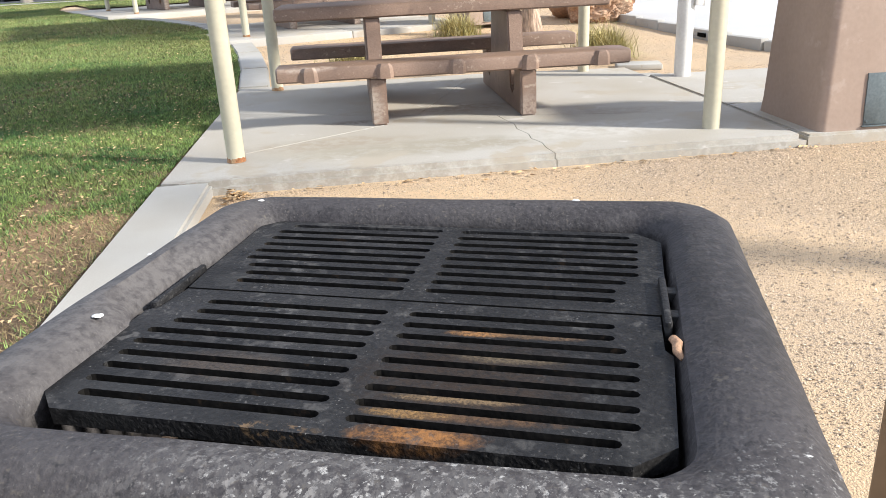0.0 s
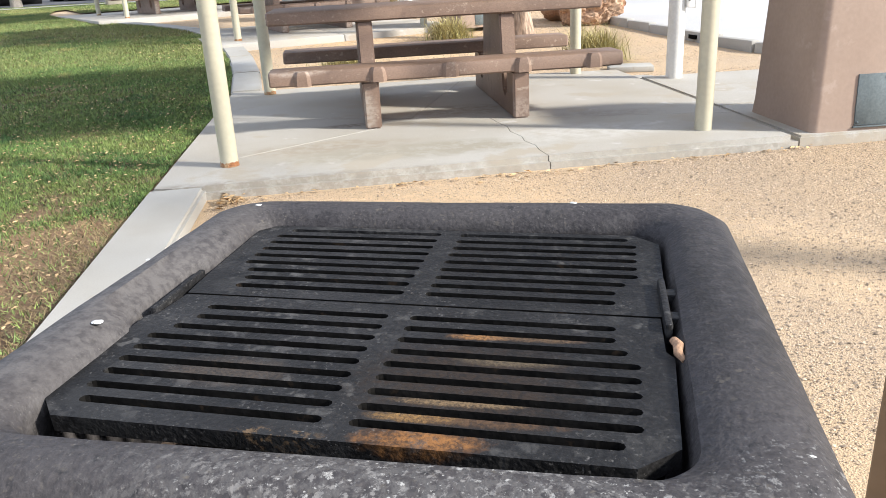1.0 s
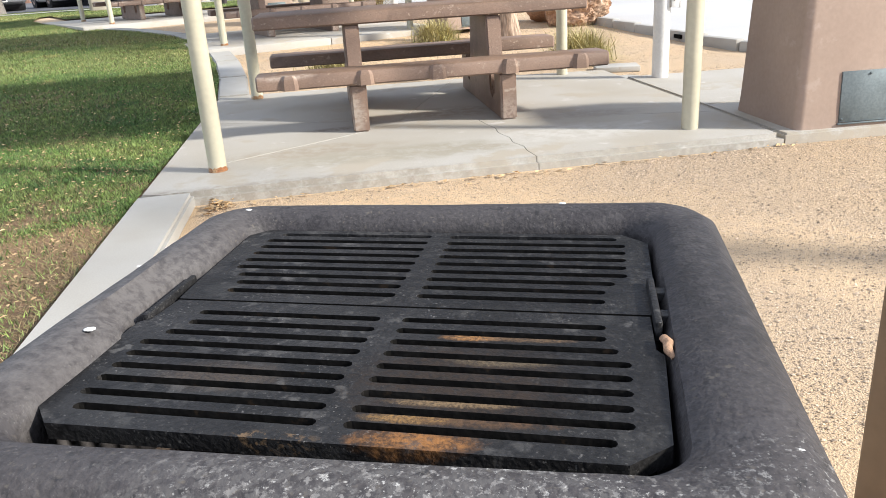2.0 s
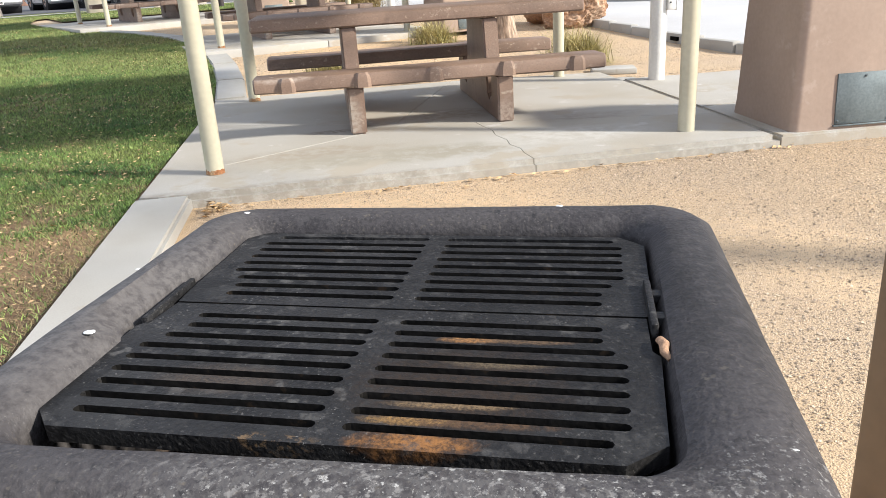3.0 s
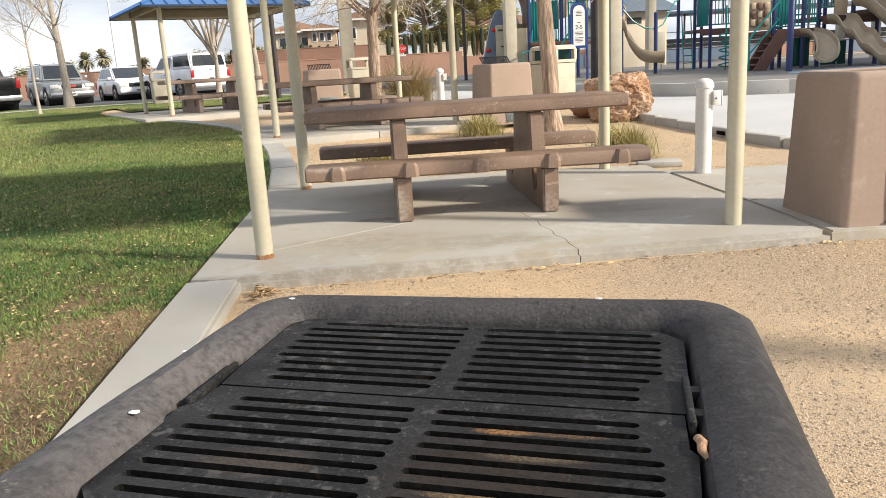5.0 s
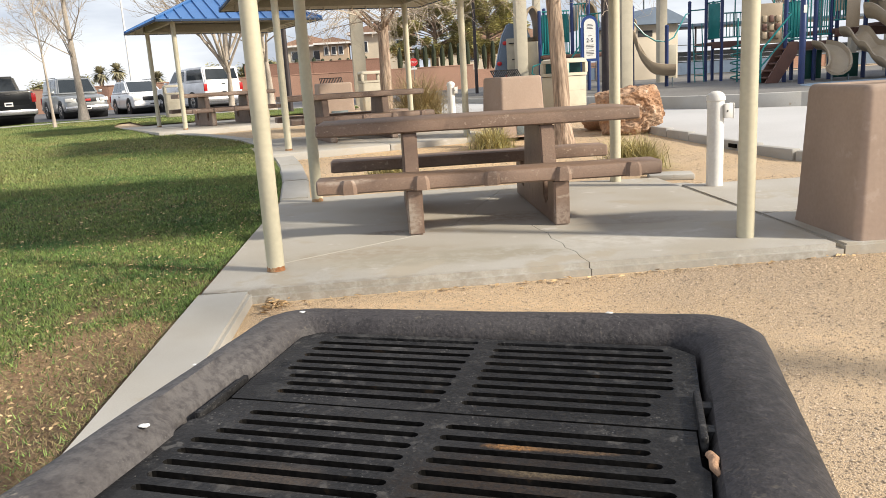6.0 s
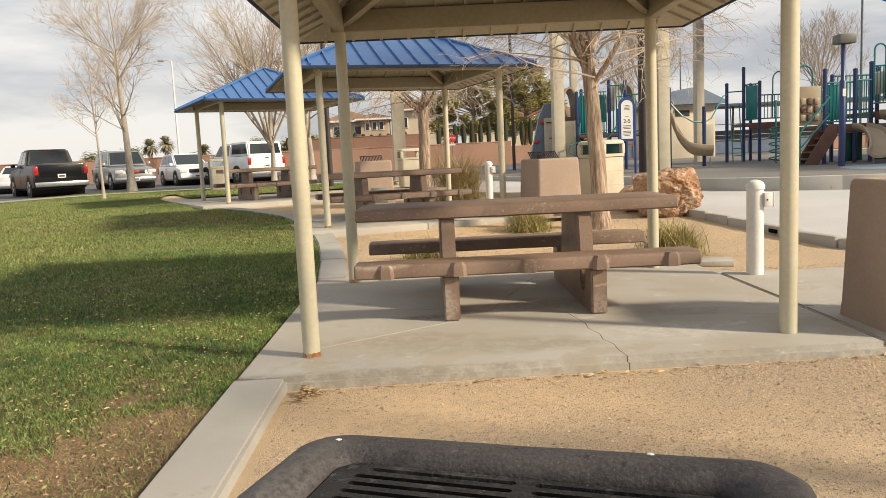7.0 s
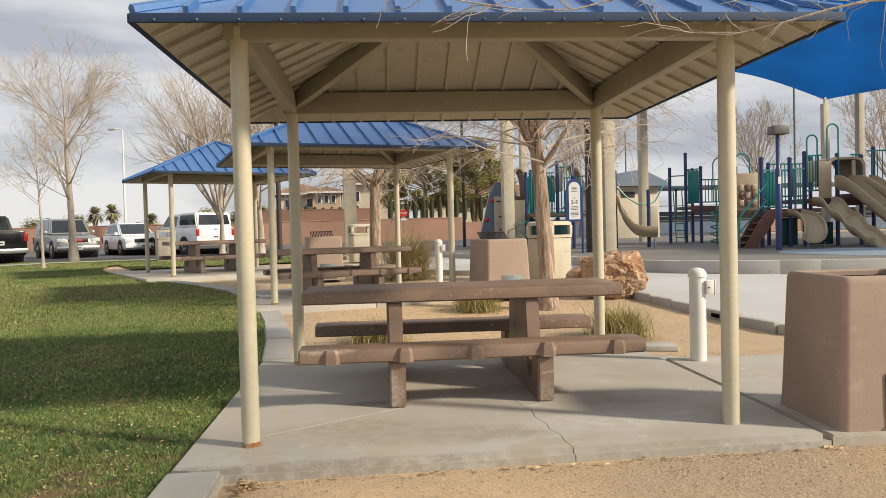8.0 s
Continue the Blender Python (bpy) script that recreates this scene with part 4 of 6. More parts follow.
# ---- play structures ----
def navy_post(th, x, y, h):
    p = part("post", tubed([(x, y, ZPLAY - 0.05), (x, y, h)], 0.065, 12), NAVY, th)
    part("cap", lathe([(0.07, -0.02), (0.07, 0.02), (0.045, 0.05), (0.01, 0.06)], 12), NAVY, p).matrix_basis = pose(x, y, h)
    return p


def barrier(th, a, b, z0, z1, n=7, mat=TEAL):
    a, b = Vector(a), Vector(b)
    for z in (z0, z1):
        part("rail", tubed([(*a, z), (*b, z)], 0.026, 7), mat, th)
    for k in range(1, n + 1):
        q = a.lerp(b, k / (n + 1))
        part("bar", tubed([(*q, z0), (*q, z1)], 0.017, 6), mat, th)


def panel(th, name, a, b, z0, z1, mat, t=0.04):
    a, b = Vector(a), Vector(b)
    d = b - a
    fr = Matrix.Translation((*((a + b) / 2), (z0 + z1) / 2)) @ Matrix.Rotation(math.atan2(d.y, d.x), 4, "Z")
    return part(name, boxed((0, 0, 0), (d.length, t, z1 - z0), 0.012, fr), mat, th)


def chute(th, pts, w, wall, label=""):
    """A moulded slide: a trough with rolled sides along pts."""
    pts = [Vector(p) for p in pts]
    fine = []
    for i in range(len(pts) - 1):
        p0, p1, p2, p3 = pts[max(i - 1, 0)], pts[i], pts[i + 1], pts[min(i + 2, len(pts) - 1)]
        for k in range(6):
            t = k / 6
            fine.append(0.5 * ((2 * p1) + (p2 - p0) * t + (2 * p0 - 5 * p1 + 4 * p2 - p3) * t * t + (3 * p1 - p0 - 3 * p2 + p3) * t ** 3))
    fine.append(pts[-1])
    prof = [(-w / 2 - 0.06, wall - 0.08), (-w / 2 - 0.05, wall), (-w / 2, wall + 0.01), (-w / 2 + 0.03, wall * 0.45), (-w / 2 + 0.12, 0.03), (0, 0.0), (w / 2 - 0.12, 0.03), (w / 2 - 0.03, wall * 0.45), (w / 2, wall + 0.01), (w / 2 + 0.05, wall), (w / 2 + 0.06, wall - 0.08), (w / 2 + 0.03, wall * 0.3), (w / 2 - 0.1, -0.04), (0, -0.06), (-w / 2 + 0.1, -0.04), (-w / 2 - 0.03, wall * 0.3)]
    rows = []
    for i, p in enumerate(fine):
        d = fine[min(i + 1, len(fine) - 1)] - fine[max(i - 1, 0)]
        s = Vector((d.y, -d.x, 0)).normalized()
        row = [p + s * u + Vector((0, 0, v)) for u, v in prof]
        rows.append(row + [row[0]])
    bm = sweep(rows)
    bmesh.ops.remove_doubles(bm, verts=bm.verts, dist=1e-5)
    bmesh.ops.holes_fill(bm, edges=bm.edges, sides=0)
    return part("slide", bm, SLIDE, th, label)


ps = base("play_structure", pose(0, 0, 0), "large play structure with navy posts, teal rails and tan slides", "playground")
for x, y, h in ((12.78, 18.5, 3.23), (13.7, 18.5, 3.2), (14.3, 18.7, 3.4), (15.2, 18.4, 3.3), (16.05, 18.5, 3.25), (14.0, 20.4, 3.2), (15.6, 20.6, 3.4), (12.9, 20.5, 3.1), (12.75, 26.0, 3.5), (13.42, 26.0, 4.1), (13.8, 25.4, 3.5), (14.2, 27.2, 3.55), (15.2, 25.6, 3.5), (17.2, 19.6, 3.6), (18.2, 18.0, 3.4)):
    navy_post(ps, x, y, h)
for x0, x1, y0, y1, z in ((12.85, 14.3, 18.5, 20.4, 1.62), (14.3, 16.1, 18.5, 20.5, 1.95), (13.42, 15.2, 25.4, 27.0, 1.95), (16.1, 18.2, 18.2, 20.0, 2.1)):
    d = part("deck", boxed(((x0 + x1) / 2, (y0 + y1) / 2, z - 0.06), (x1 - x0, y1 - y0, 0.12), 0.01), DECK, ps)
    part("deck_skirt", boxed(((x0 + x1) / 2, y0 - 0.02, z - 0.14), (x1 - x0, 0.04, 0.22), 0.008), DECK, d)
barrier(ps, (12.85, 18.5), (13.65, 18.5), 1.7, 2.85, 7)
panel(ps, "teal_panel", (12.86, 18.56), (13.3, 18.56), 1.75, 2.8, TEAL)
barrier(ps, (13.75, 18.5), (14.25, 18.6), 1.8, 2.9, 5)
barrier(ps, (14.35, 18.65), (14.75, 18.5), 2.2, 3.3, 4)
barrier(ps, (12.85, 20.4), (14.0, 20.4), 1.7, 2.85, 9)
barrier(ps, (14.1, 20.5), (15.5, 20.6), 2.1, 3.2, 9)
barrier(ps, (15.7, 18.5), (16.05, 18.5), 2.2, 3.3, 3)
barrier(ps, (16.2, 18.4), (18.1, 18.0), 2.4, 3.4, 12)
barrier(ps, (13.45, 26.0), (13.78, 25.5), 2.1, 3.45, 4)
barrier(ps, (13.45, 26.05), (14.15, 27.1), 2.1, 3.45, 5)
panel(ps, "teal_panel", (13.5, 25.9), (13.76, 25.5), 2.1, 3.4, TEAL)
barrier(ps, (13.85, 25.4), (15.1, 25.5), 2.1, 3.0, 8)
tan = panel(ps, "activity_panel", (12.0, 18.55), (12.66, 18.5), 1.62, 2.78, SLIDE)
for i in range(3):
    for k in range(3):
        part("game_block", boxed((12.12 + i * 0.2, 18.49 - 0.015 * i, 1.85 + k * 0.24), (0.15, 0.07, 0.2), 0.03), DECK if (i + k) % 2 else SLIDE, tan)
panel(ps, "teal_panel", (11.7, 18.6), (11.9, 18.58), 1.55, 2.8, TEAL)
panel(ps, "crawl_panel", (13.35, 18.62), (14.0, 18.62), 0.5, 1.35, GREEN)
panel(ps, "crawl_panel", (14.4, 18.62), (15.1, 18.5), 0.5, 1.2, GREEN)
# steps with brown strings
for y in (17.9, 18.5):
    bm = prism(bmesh.new(), [(11.9, 0.46), (12.3, 0.46), (12.85, 1.25), (12.85, 1.62), (12.62, 1.62)], 1, y, y + 0.05)
    part("stair_string", bm, DECK, ps)
for k in range(5):
    part("step", boxed((12.05 + k * 0.17, 18.2, 0.62 + k * 0.2), (0.22, 0.56, 0.05), 0.006), DECK, ps)
part("handrail", tubed([(11.7, 17.8, 0.5), (11.7, 17.8, 1.35), (11.78, 17.8, 1.5), (12.6, 17.85, 2.4), (12.75, 18.3, 2.45)], 0.028, 8), TEAL, ps)
part("handrail", tubed([(11.7, 17.8, 0.95), (11.8, 17.8, 1.05), (12.6, 17.85, 1.9), (12.75, 18.3, 1.95)], 0.024, 8), TEAL, ps)
for x, y, z, w, h in ((14.5, 18.6, 3.2, 0.34, 0.75), (15.0, 18.3, 3.3, 0.36, 0.95), (12.2, 18.6, 2.85, 0.5, 0.55), (14.7, 25.6, 3.0, 0.6, 0.9)):
    part("arch_loop", tubed([(x - w / 2, y, z - 0.9)] + [(x - w / 2 * math.cos(a), y, z + h - w / 2 + w / 2 * math.sin(a)) for a in (math.pi * k / 8 for k in range(9))] + [(x + w / 2, y, z - 0.9)], 0.026, 7), TEAL, ps)
for k in range(5):
    a0 = [(12.9 + 0.22 * math.cos(t), 22.0 + 0.22 * math.sin(t), 0.5 + t / 25.0) for t in (k * 6.0 + j * 0.5 for j in range(13))]
    part("spiral_coil", tubed(a0, 0.024, 6), TEAL, ps)
part("spiral_pole", tubed([(12.9, 22.0, 0.4), (12.9, 22.0, 2.6)], 0.03, 8), TEAL, ps)
for x, y in ((12.8, 25.9), (13.2, 26.0)):
    part("ladder_side", tubed([(x, y - 0.4, 0.4), (x, y - 0.2, 2.0), (x, y - 0.1, 2.7)], 0.022, 6), TEAL, ps)
for k in range(5):
    part("ladder_rung", tubed([(12.8, 25.52 + k * 0.04, 0.7 + k * 0.28), (13.2, 25.62 + k * 0.04, 0.7 + k * 0.28)], 0.018, 6), TEAL, ps)
part("overhead_bar", tubed([(12.75, 26.0, 3.2), (13.42, 26.0, 3.22)], 0.024, 6), TEAL, ps)
s1 = chute(ps, [(13.72, 18.25, 1.42), (13.82, 17.8, 1.32), (13.76, 17.3, 1.08), (13.56, 16.85, 0.86), (13.30, 16.45, 0.71), (13.06, 16.1, 0.67)], 0.5, 0.20, "tan curved slide")
for x in (12.95, 13.42):
    part("slide_leg", tubed([(x, 16.2, 0.45), (x, 16.2, 0.64)], 0.022, 6), STEEL, s1)
chute(ps, [(14.66, 18.3, 1.72), (14.70, 17.9, 1.66), (14.74, 17.5, 1.30), (14.78, 17.15, 1.20), (14.82, 16.8, 0.86), (14.86, 16.5, 0.76), (14.92, 16.1, 0.50), (14.96, 15.8, 0.47)], 0.62, 0.26, "tan wavy slide")
chute(ps, [(15.3, 18.3, 2.22), (15.42, 17.9, 2.10), (15.72, 17.1, 1.42), (16.0, 16.4, 0.82), (16.25, 15.8, 0.56)], 0.55, 0.42, "tan straight slide")
chute(ps, [(15.98, 18.3, 2.22), (16.12, 17.9, 2.10), (16.5, 17.1, 1.42), (16.85, 16.4, 0.82), (17.1, 15.8, 0.56)], 0.55, 0.42, "tan straight slide")
arc = [(-1, 0), (-1, 0.7), (-0.85, 0.92), (-0.6, 1.0), (0.6, 1.0), (0.85, 0.92), (1, 0.7), (1, 0)]
hood_poly = [(15.45 + 0.62 * c, 2.5 + 0.72 * q) for c, q in arc] + [(15.45 + 0.54 * c, 2.5 + 0.64 * q) for c, q in arc[::-1]]
part("roof_hood", prism(bmesh.new(), hood_poly, 1, 18.3, 19.8), SLIDE, ps, "tan moulded tunnel roof")
panel(ps, "hood_front", (14.52, 18.28), (14.93, 18.28), 1.95, 3.1, SLIDE)
panel(ps, "hood_front", (15.6, 18.28), (15.72, 18.28), 2.2, 3.1, SLIDE)

lp = base("play_lamp", pose(11.97, 16.0, ZPLAY), "navy lamp post with boxy head in the play area", "lamp post")
part("pole", lathe([(0.085, -0.05), (0.085, 2.25), (0.055, 2.3), (0.055, 3.25)], 14), NAVY, lp)
part("lamp_head", boxed((0, -0.05, 3.34), (0.44, 0.40, 0.24), 0.015), LAMPGREY, lp)
part("notice_plate", boxed((0, -0.088, 1.95), (0.09, 0.006, 0.2), 0.0), WHITE, lp)

tot = base("toddler_play_structure", pose(0, 0, 0), "smaller play structure with climbing wall, teal rails and a slide", "playground")
for x, y, h in ((6.4, 24.0, 3.3), (7.6, 24.0, 3.7), (8.1, 23.6, 3.6), (9.2, 22.0, 3.15), (10.4, 22.0, 2.45), (6.9, 25.6, 3.5), (8.9, 24.5, 3.2)):
    navy_post(tot, x, y, h)
part("deck", boxed((7.7, 24.5, 1.7), (2.6, 1.9, 0.12), 0.01), DECK, tot)
barrier(tot, (6.5, 24.0), (7.5, 24.0), 1.8, 3.3, 9)
barrier(tot, (7.65, 23.98), (8.1, 23.7), 1.8, 3.5, 4)
barrier(tot, (6.5, 24.6), (6.9, 25.5), 1.8, 3.2, 6)
panel(tot, "teal_panel", (6.5, 24.08), (6.95, 24.08), 1.8, 3.2, TEAL)
barrier(tot, (8.1, 23.6), (9.15, 22.1), 1.8, 3.1, 11)
barrier(tot, (6.9, 25.6), (8.8, 25.5), 1.8, 3.2, 13)
panel(tot, "teal_panel", (7.05, 24.08), (7.5, 24.05), 2.2, 3.2, TEAL)
panel(tot, "green_panel", (6.55, 24.1), (7.2, 24.08), 0.5, 1.6, GREEN)
panel(tot, "tan_panel", (5.9, 24.2), (6.5, 24.1), 0.5, 2.3, CREAM)
panel(tot, "green_panel", (7.3, 24.05), (8.0, 23.8), 0.55, 1.5, GREEN)
bm = prism(bmesh.new(), [(4.75, 0.46), (6.5, 0.46), (6.45, 2.3), (6.2, 2.95), (5.5, 3.1), (5.25, 2.6)], 1, 25.6, 26.0)
bmesh.ops.recalc_face_normals(bm, faces=bm.faces)
bmesh.ops.bevel(bm, geom=list(bm.edges), offset=0.06, segments=2, affect="EDGES")
rock = part("climbing_wall", bm, GREYP, tot, "blue-grey moulded climbing wall")
for x, z, mt in ((5.4, 1.1, SIGNRED), (5.65, 1.9, SIGNRED), (5.9, 1.35, INK), (5.2, 0.75, SIGNRED), (6.0, 2.3, SIGNRED), (5.75, 0.9, INK), (5.12, 1.6, SIGNRED), (5.36, 2.35, SIGNRED), (5.15, 1.05, INK)):
    bm = bmesh.new()
    bmesh.ops.create_icosphere(bm, subdivisions=2, radius=0.1, matrix=Matrix.Translation((x, 25.58, z)) @ Matrix.Diagonal((1, 0.5, 0.8, 1)))
    part("hold", bm, mt, rock)
climb = panel(tot, "climbing_panel", (5.37, 25.3), (6.85, 25.25), 0.48, 2.5, CREAM)
for x, z, w in ((6.1, 2.32, 1.3), (6.45, 1.98, 0.6), (5.8, 1.72, 0.5), (6.5, 1.55, 0.55), (5.9, 1.2, 0.7), (6.4, 0.9, 0.6)):
    part("slot", boxed((x, 25.245, z), (w, 0.05, 0.035), 0.006), DARKTRIM, climb)


def dome(x0, x1, y0, y1, z0, z1):
    """A moulded tan hood with an arched section."""
    c, w = (x0 + x1) / 2, (x1 - x0) / 2
    arcs = [(math.cos(a), math.sin(a) ** 0.7) for a in (math.pi * k / 10 for k in range(11))]
    outer = [(c + w * u, z0 + (z1 - z0) * v) for u, v in arcs]
    inner = [(c + (w - 0.07) * u, z0 + (z1 - z0 - 0.07) * v) for u, v in arcs]
    part("hood", prism(bmesh.new(), outer + inner[::-1], 1, y0, y1), SLIDE, tot, "tan moulded hood")


dome(5.85, 6.5, 24.1, 25.4, 2.3, 3.55)
dome(7.75, 8.6, 24.0, 25.3, 2.6, 3.62)
chute(tot, [(8.95, 22.3, 2.55), (9.15, 22.0, 2.3), (9.4, 21.9, 1.6), (9.65, 21.8, 1.15), (9.95, 21.7, 0.92), (10.5, 21.6, 0.86)], 0.8, 0.32, "tan moulded slide")
part("slide_leg", tubed([(10.35, 21.3, 0.45), (10.35, 21.3, 0.76)], 0.022, 6), STEEL, tot)
part("handrail", tubed([(9.2, 22.0, 2.7), (9.6, 22.0, 2.25), (10.0, 22.0, 2.0), (10.4, 22.0, 1.95), (10.8, 22.4, 2.1), (11.6, 23.4, 2.9), (12.7, 25.9, 3.1)], 0.024, 7), TEAL, tot)
part("handrail", tubed([(6.3, 23.6, 0.5), (6.25, 23.6, 1.0), (6.0, 23.6, 1.15), (6.05, 23.6, 1.4), (6.4, 23.7, 1.5), (6.5, 23.9, 2.2)], 0.028, 7), TEAL, tot)
part("handrail", tubed([(7.3, 23.5, 0.6), (7.35, 23.5, 1.5), (7.9, 23.6, 2.2), (8.0, 23.6, 3.0)], 0.028, 7), TEAL, tot)

sg = base("play_rules_sign", pose(6.68, 18.0, ZPLAY), "blue arched play rules sign with a white notice", "sign")
for x in (-0.24, 0.24):
    part("sign_post", tubed([(x, 0, -0.05), (x, 0, 1.9)], 0.035, 10), BLUESIGN, sg)
bm = prism(bmesh.new(), [(-0.24, 0.95), (0.24, 0.95)] + [(0.24 * math.cos(a), 1.99 + 0.24 * math.sin(a)) for a in (math.pi * k / 12 for k in range(13))], 1, -0.03, 0.03)
bd = part("sign_board", bm, BLUESIGN, sg)
nt_board = part("notice", prism(bmesh.new(), [(-0.17, 1.02), (0.17, 1.02)] + [(0.17 * math.cos(a), 1.97 + 0.17 * math.sin(a)) for a in (math.pi * k / 12 for k in range(13))], 1, -0.04, -0.031), WHITE, bd, "white notice with dark lines")
for z, w in ((1.98, 0.12), (1.94, 0.18), (1.90, 0.15), (1.86, 0.18), (1.66, 0.10), (1.40, 0.22), (1.36, 0.24), (1.32, 0.20), (1.24, 0.24), (1.20, 0.22), (1.16, 0.24), (1.12, 0.16)):
    part("text_bar", boxed((0, -0.043, z), (w, 0.004, 0.013)), INK, bd)
ages = bpy.data.curves.new("letters", "FONT")
ages.body = "2-5"
ages.size, ages.align_x, ages.align_y, ages.extrude = 0.16, "CENTER", "CENTER", 0.002
ages.materials.append(INK)
age_word = new("letters", ages)
age_word.parent = bd
age_word.matrix_basis = pose(0, -0.044, 1.53, 90)

# shade sail and its columns
for x, y, w, h in ((8.03, 19.0, 0.36, 6.6), (13.05, 30.0, 0.36, 7.2), (5.7, 24.0, 0.40, 7.0), (21.6, 27.0, 0.27, 8.6), (-0.3, 27.0, 0.5, 7.0), (9.0, 38.0, 0.36, 7.0)):
    c = base("shade_column", pose(x, y, 0.3, 0, 0, 6), "square cream steel column of a shade canopy", "column", "shade canopy columns")
    part("shaft", boxed((0, 0, h / 2), (w, w, h), 0.012), CREAM, c)
    part("base_plate", boxed((0, 0, 0.02), (w + 0.14, w + 0.14, 0.03), 0.004), CREAM, c)
sail = base("shade_sail", pose(0, 0, 0), "blue fabric shade sail stretched on cream steel columns", "shade sail")
part("sail_column", boxed((17.0, 22.0, 3.0), (0.22, 0.22, 4.9), 0.012), CREAM, sail)
part("sail_arm", tubed([(17.0, 22.0, 5.4), (17.0, 22.0, 5.6), (18.4, 23.3, 7.0), (21.0, 25.5, 9.2)], 0.05, 8), BEIGE, sail)
A, Bc, Cc, Dc = Vector((17.0, 22.0, 5.6)), Vector((9.6, 23.5, 6.0)), Vector((17.5, 33.0, 17.0)), Vector((25.5, 20.5, 6.0))
rows = []
for i in range(17):
    u = i / 16
    row = []
    for k in range(17):
        v = k / 16
        p = A * (1 - u) * (1 - v) + Bc * u * (1 - v) + Dc * (1 - u) * v + Cc * u * v
        # edges curve in and up between the corners
        p += Vector((0, 0.5 * math.sin(math.pi * u) * (1 - v), 1.15 * math.sin(math.pi * u) * (1 - v) ** 2 + 0.3 * math.sin(math.pi * v) * (1 - u) ** 2))
        row.append(p)
    rows.append(row)
bm = sweep(rows)
bmesh.ops.solidify(bm, geom=list(bm.faces), thickness=0.01)
part("canopy", bm, SAIL, sail)
# Out-of-view sail and columns, added towards the sun to shade the play area.
unseen_sail = base("shade_sail", pose(0, 0, 0), "unseen blue shade sail added to shade the slides", "shade sail")
rows = []
for i in range(13):
    u = i / 12
    rows.append([(19.5 + 15.0 * u + 2.0 * k / 12, 9.0 + 15.0 * k / 12, 6.2 + 1.6 * math.sin(math.pi * u) * math.sin(math.pi * k / 12) + 0.4 * abs(math.cos(math.pi * u))) for k in range(13)])
bm = sweep(rows)
bmesh.ops.solidify(bm, geom=list(bm.faces), thickness=0.01)
part("canopy", bm, SAIL, unseen_sail)
for x, y in ((19.5, 9.0), (34.5, 9.0), (21.5, 24.0), (36.5, 24.0)):
    part("sail_column", boxed((x, y, 3.4), (0.25, 0.25, 6.4), 0.012), CREAM, unseen_sail)


# ---- far buildings ----
rs = base("restroom_building", pose(16.35, 44.0, 0.3, 0, 0, 8), "small cream block restroom with a grey metal roof", "building")
part("wall", boxed((0, 0, 1.65), (3.0, 5.0, 3.3), 0.02), PLASTER, rs)
part("roof", prismed([(-2.0, 3.3), (2.0, 3.3), (2.0, 3.45), (0.3, 4.25), (-0.3, 4.25), (-2.0, 3.45)], 1, -3.0, 3.0), GREYP, rs)
part("louvre", boxed((-0.6, -2.51, 2.8), (0.9, 0.03, 0.35)), DARKTRIM, rs)
part("door", boxed((0.9, -2.52, 1.05), (0.95, 0.05, 2.1), 0.01), BEAM, rs)


def block_wall(m, n, h, label, mat=BLOCK):
    th = base("block_wall", m, label, "wall")
    for k in range(n):
        part("wall_panel", boxed((k * 6.0 + 3.0, 0, h / 2), (5.98, 0.2, h), 0.0), mat, th)
        part("coping", boxed((k * 6.0 + 3.0, 0, h + 0.04), (5.99, 0.26, 0.08), 0.01), mat, th)
    return th


block_wall(pose(-70, 62.5, 0.3, 0, 0, -1.2), 13, 1.9, "pink block wall along the park's far side")
block_wall(pose(-11.7, 66.0, 0.3, 0, 0, 0.0), 2, 3.0, "taller dusky red block wall behind the first one", DARKBLOCK)
block_wall(pose(-95, 50.0, 0.3, 0, 0, 6), 10, 1.7, "pink block wall beyond the parking lot")


def house(m, label, w, d, h, wins, mat):
    th = base("house", m, label, "house", "stucco houses")
    part("wall", boxed((0, 0, h / 2), (w, d, h)), mat, th)
    o = 0.6
    part("roof", prismed([(-w / 2 - o, h), (w / 2 + o, h), (w / 2 + o, h + 0.2), (0, h + 0.2 + w * 0.17), (-w / 2 - o, h + 0.2)], 1, -d / 2 - o, d / 2 + o), TILE, th)
    part("eave", boxed((0, -d / 2 - o - 0.03, h + 0.08), (w + 2 * o, 0.06, 0.2)), WHITE, th)
    for x, z, ww, hh in wins:
        wn = part("window", boxed((x, -d / 2 - 0.02, z), (ww + 0.2, 0.08, hh + 0.2), 0.01), WHITE, th)
        part("pane", boxed((x, -d / 2 - 0.07, z), (ww, 0.03, hh)), GLASSDARK, wn)
    return th


house(pose(-8.2, 92, 0.2, 0, 0, 4), "tan stucco house with a brown tile roof", 6.0, 8, 5.6, [(-1.6, 4.6, 0.9, 0.9), (0.9, 4.6, 0.9, 0.9)], PLASTER)
house(pose(-5.0, 88, 0.2, 0, 0, 0), "tan stucco house bay with three arched windows", 3.2, 5, 5.6, [(-0.8, 4.9, 0.4, 0.8), (0.0, 4.9, 0.4, 0.8), (0.8, 4.9, 0.4, 0.8)], TANSTUCCO)
house(pose(0.6, 92, 0.2, 0, 0, -4), "cream stucco house with a brown tile roof", 6.4, 9, 6.6, [(-2.0, 5.2, 0.9, 1.1), (0.4, 5.2, 0.9, 1.1), (2.2, 5.2, 0.7, 1.1)], PLASTER)
house(pose(13.5, 90, 0.2, 0, 0, 3), "pale stucco house behind dark cypresses", 14, 9, 4.6, [(-3, 3.6, 1.2, 1.3), (2, 3.6, 1.2, 1.3)], PLASTER)


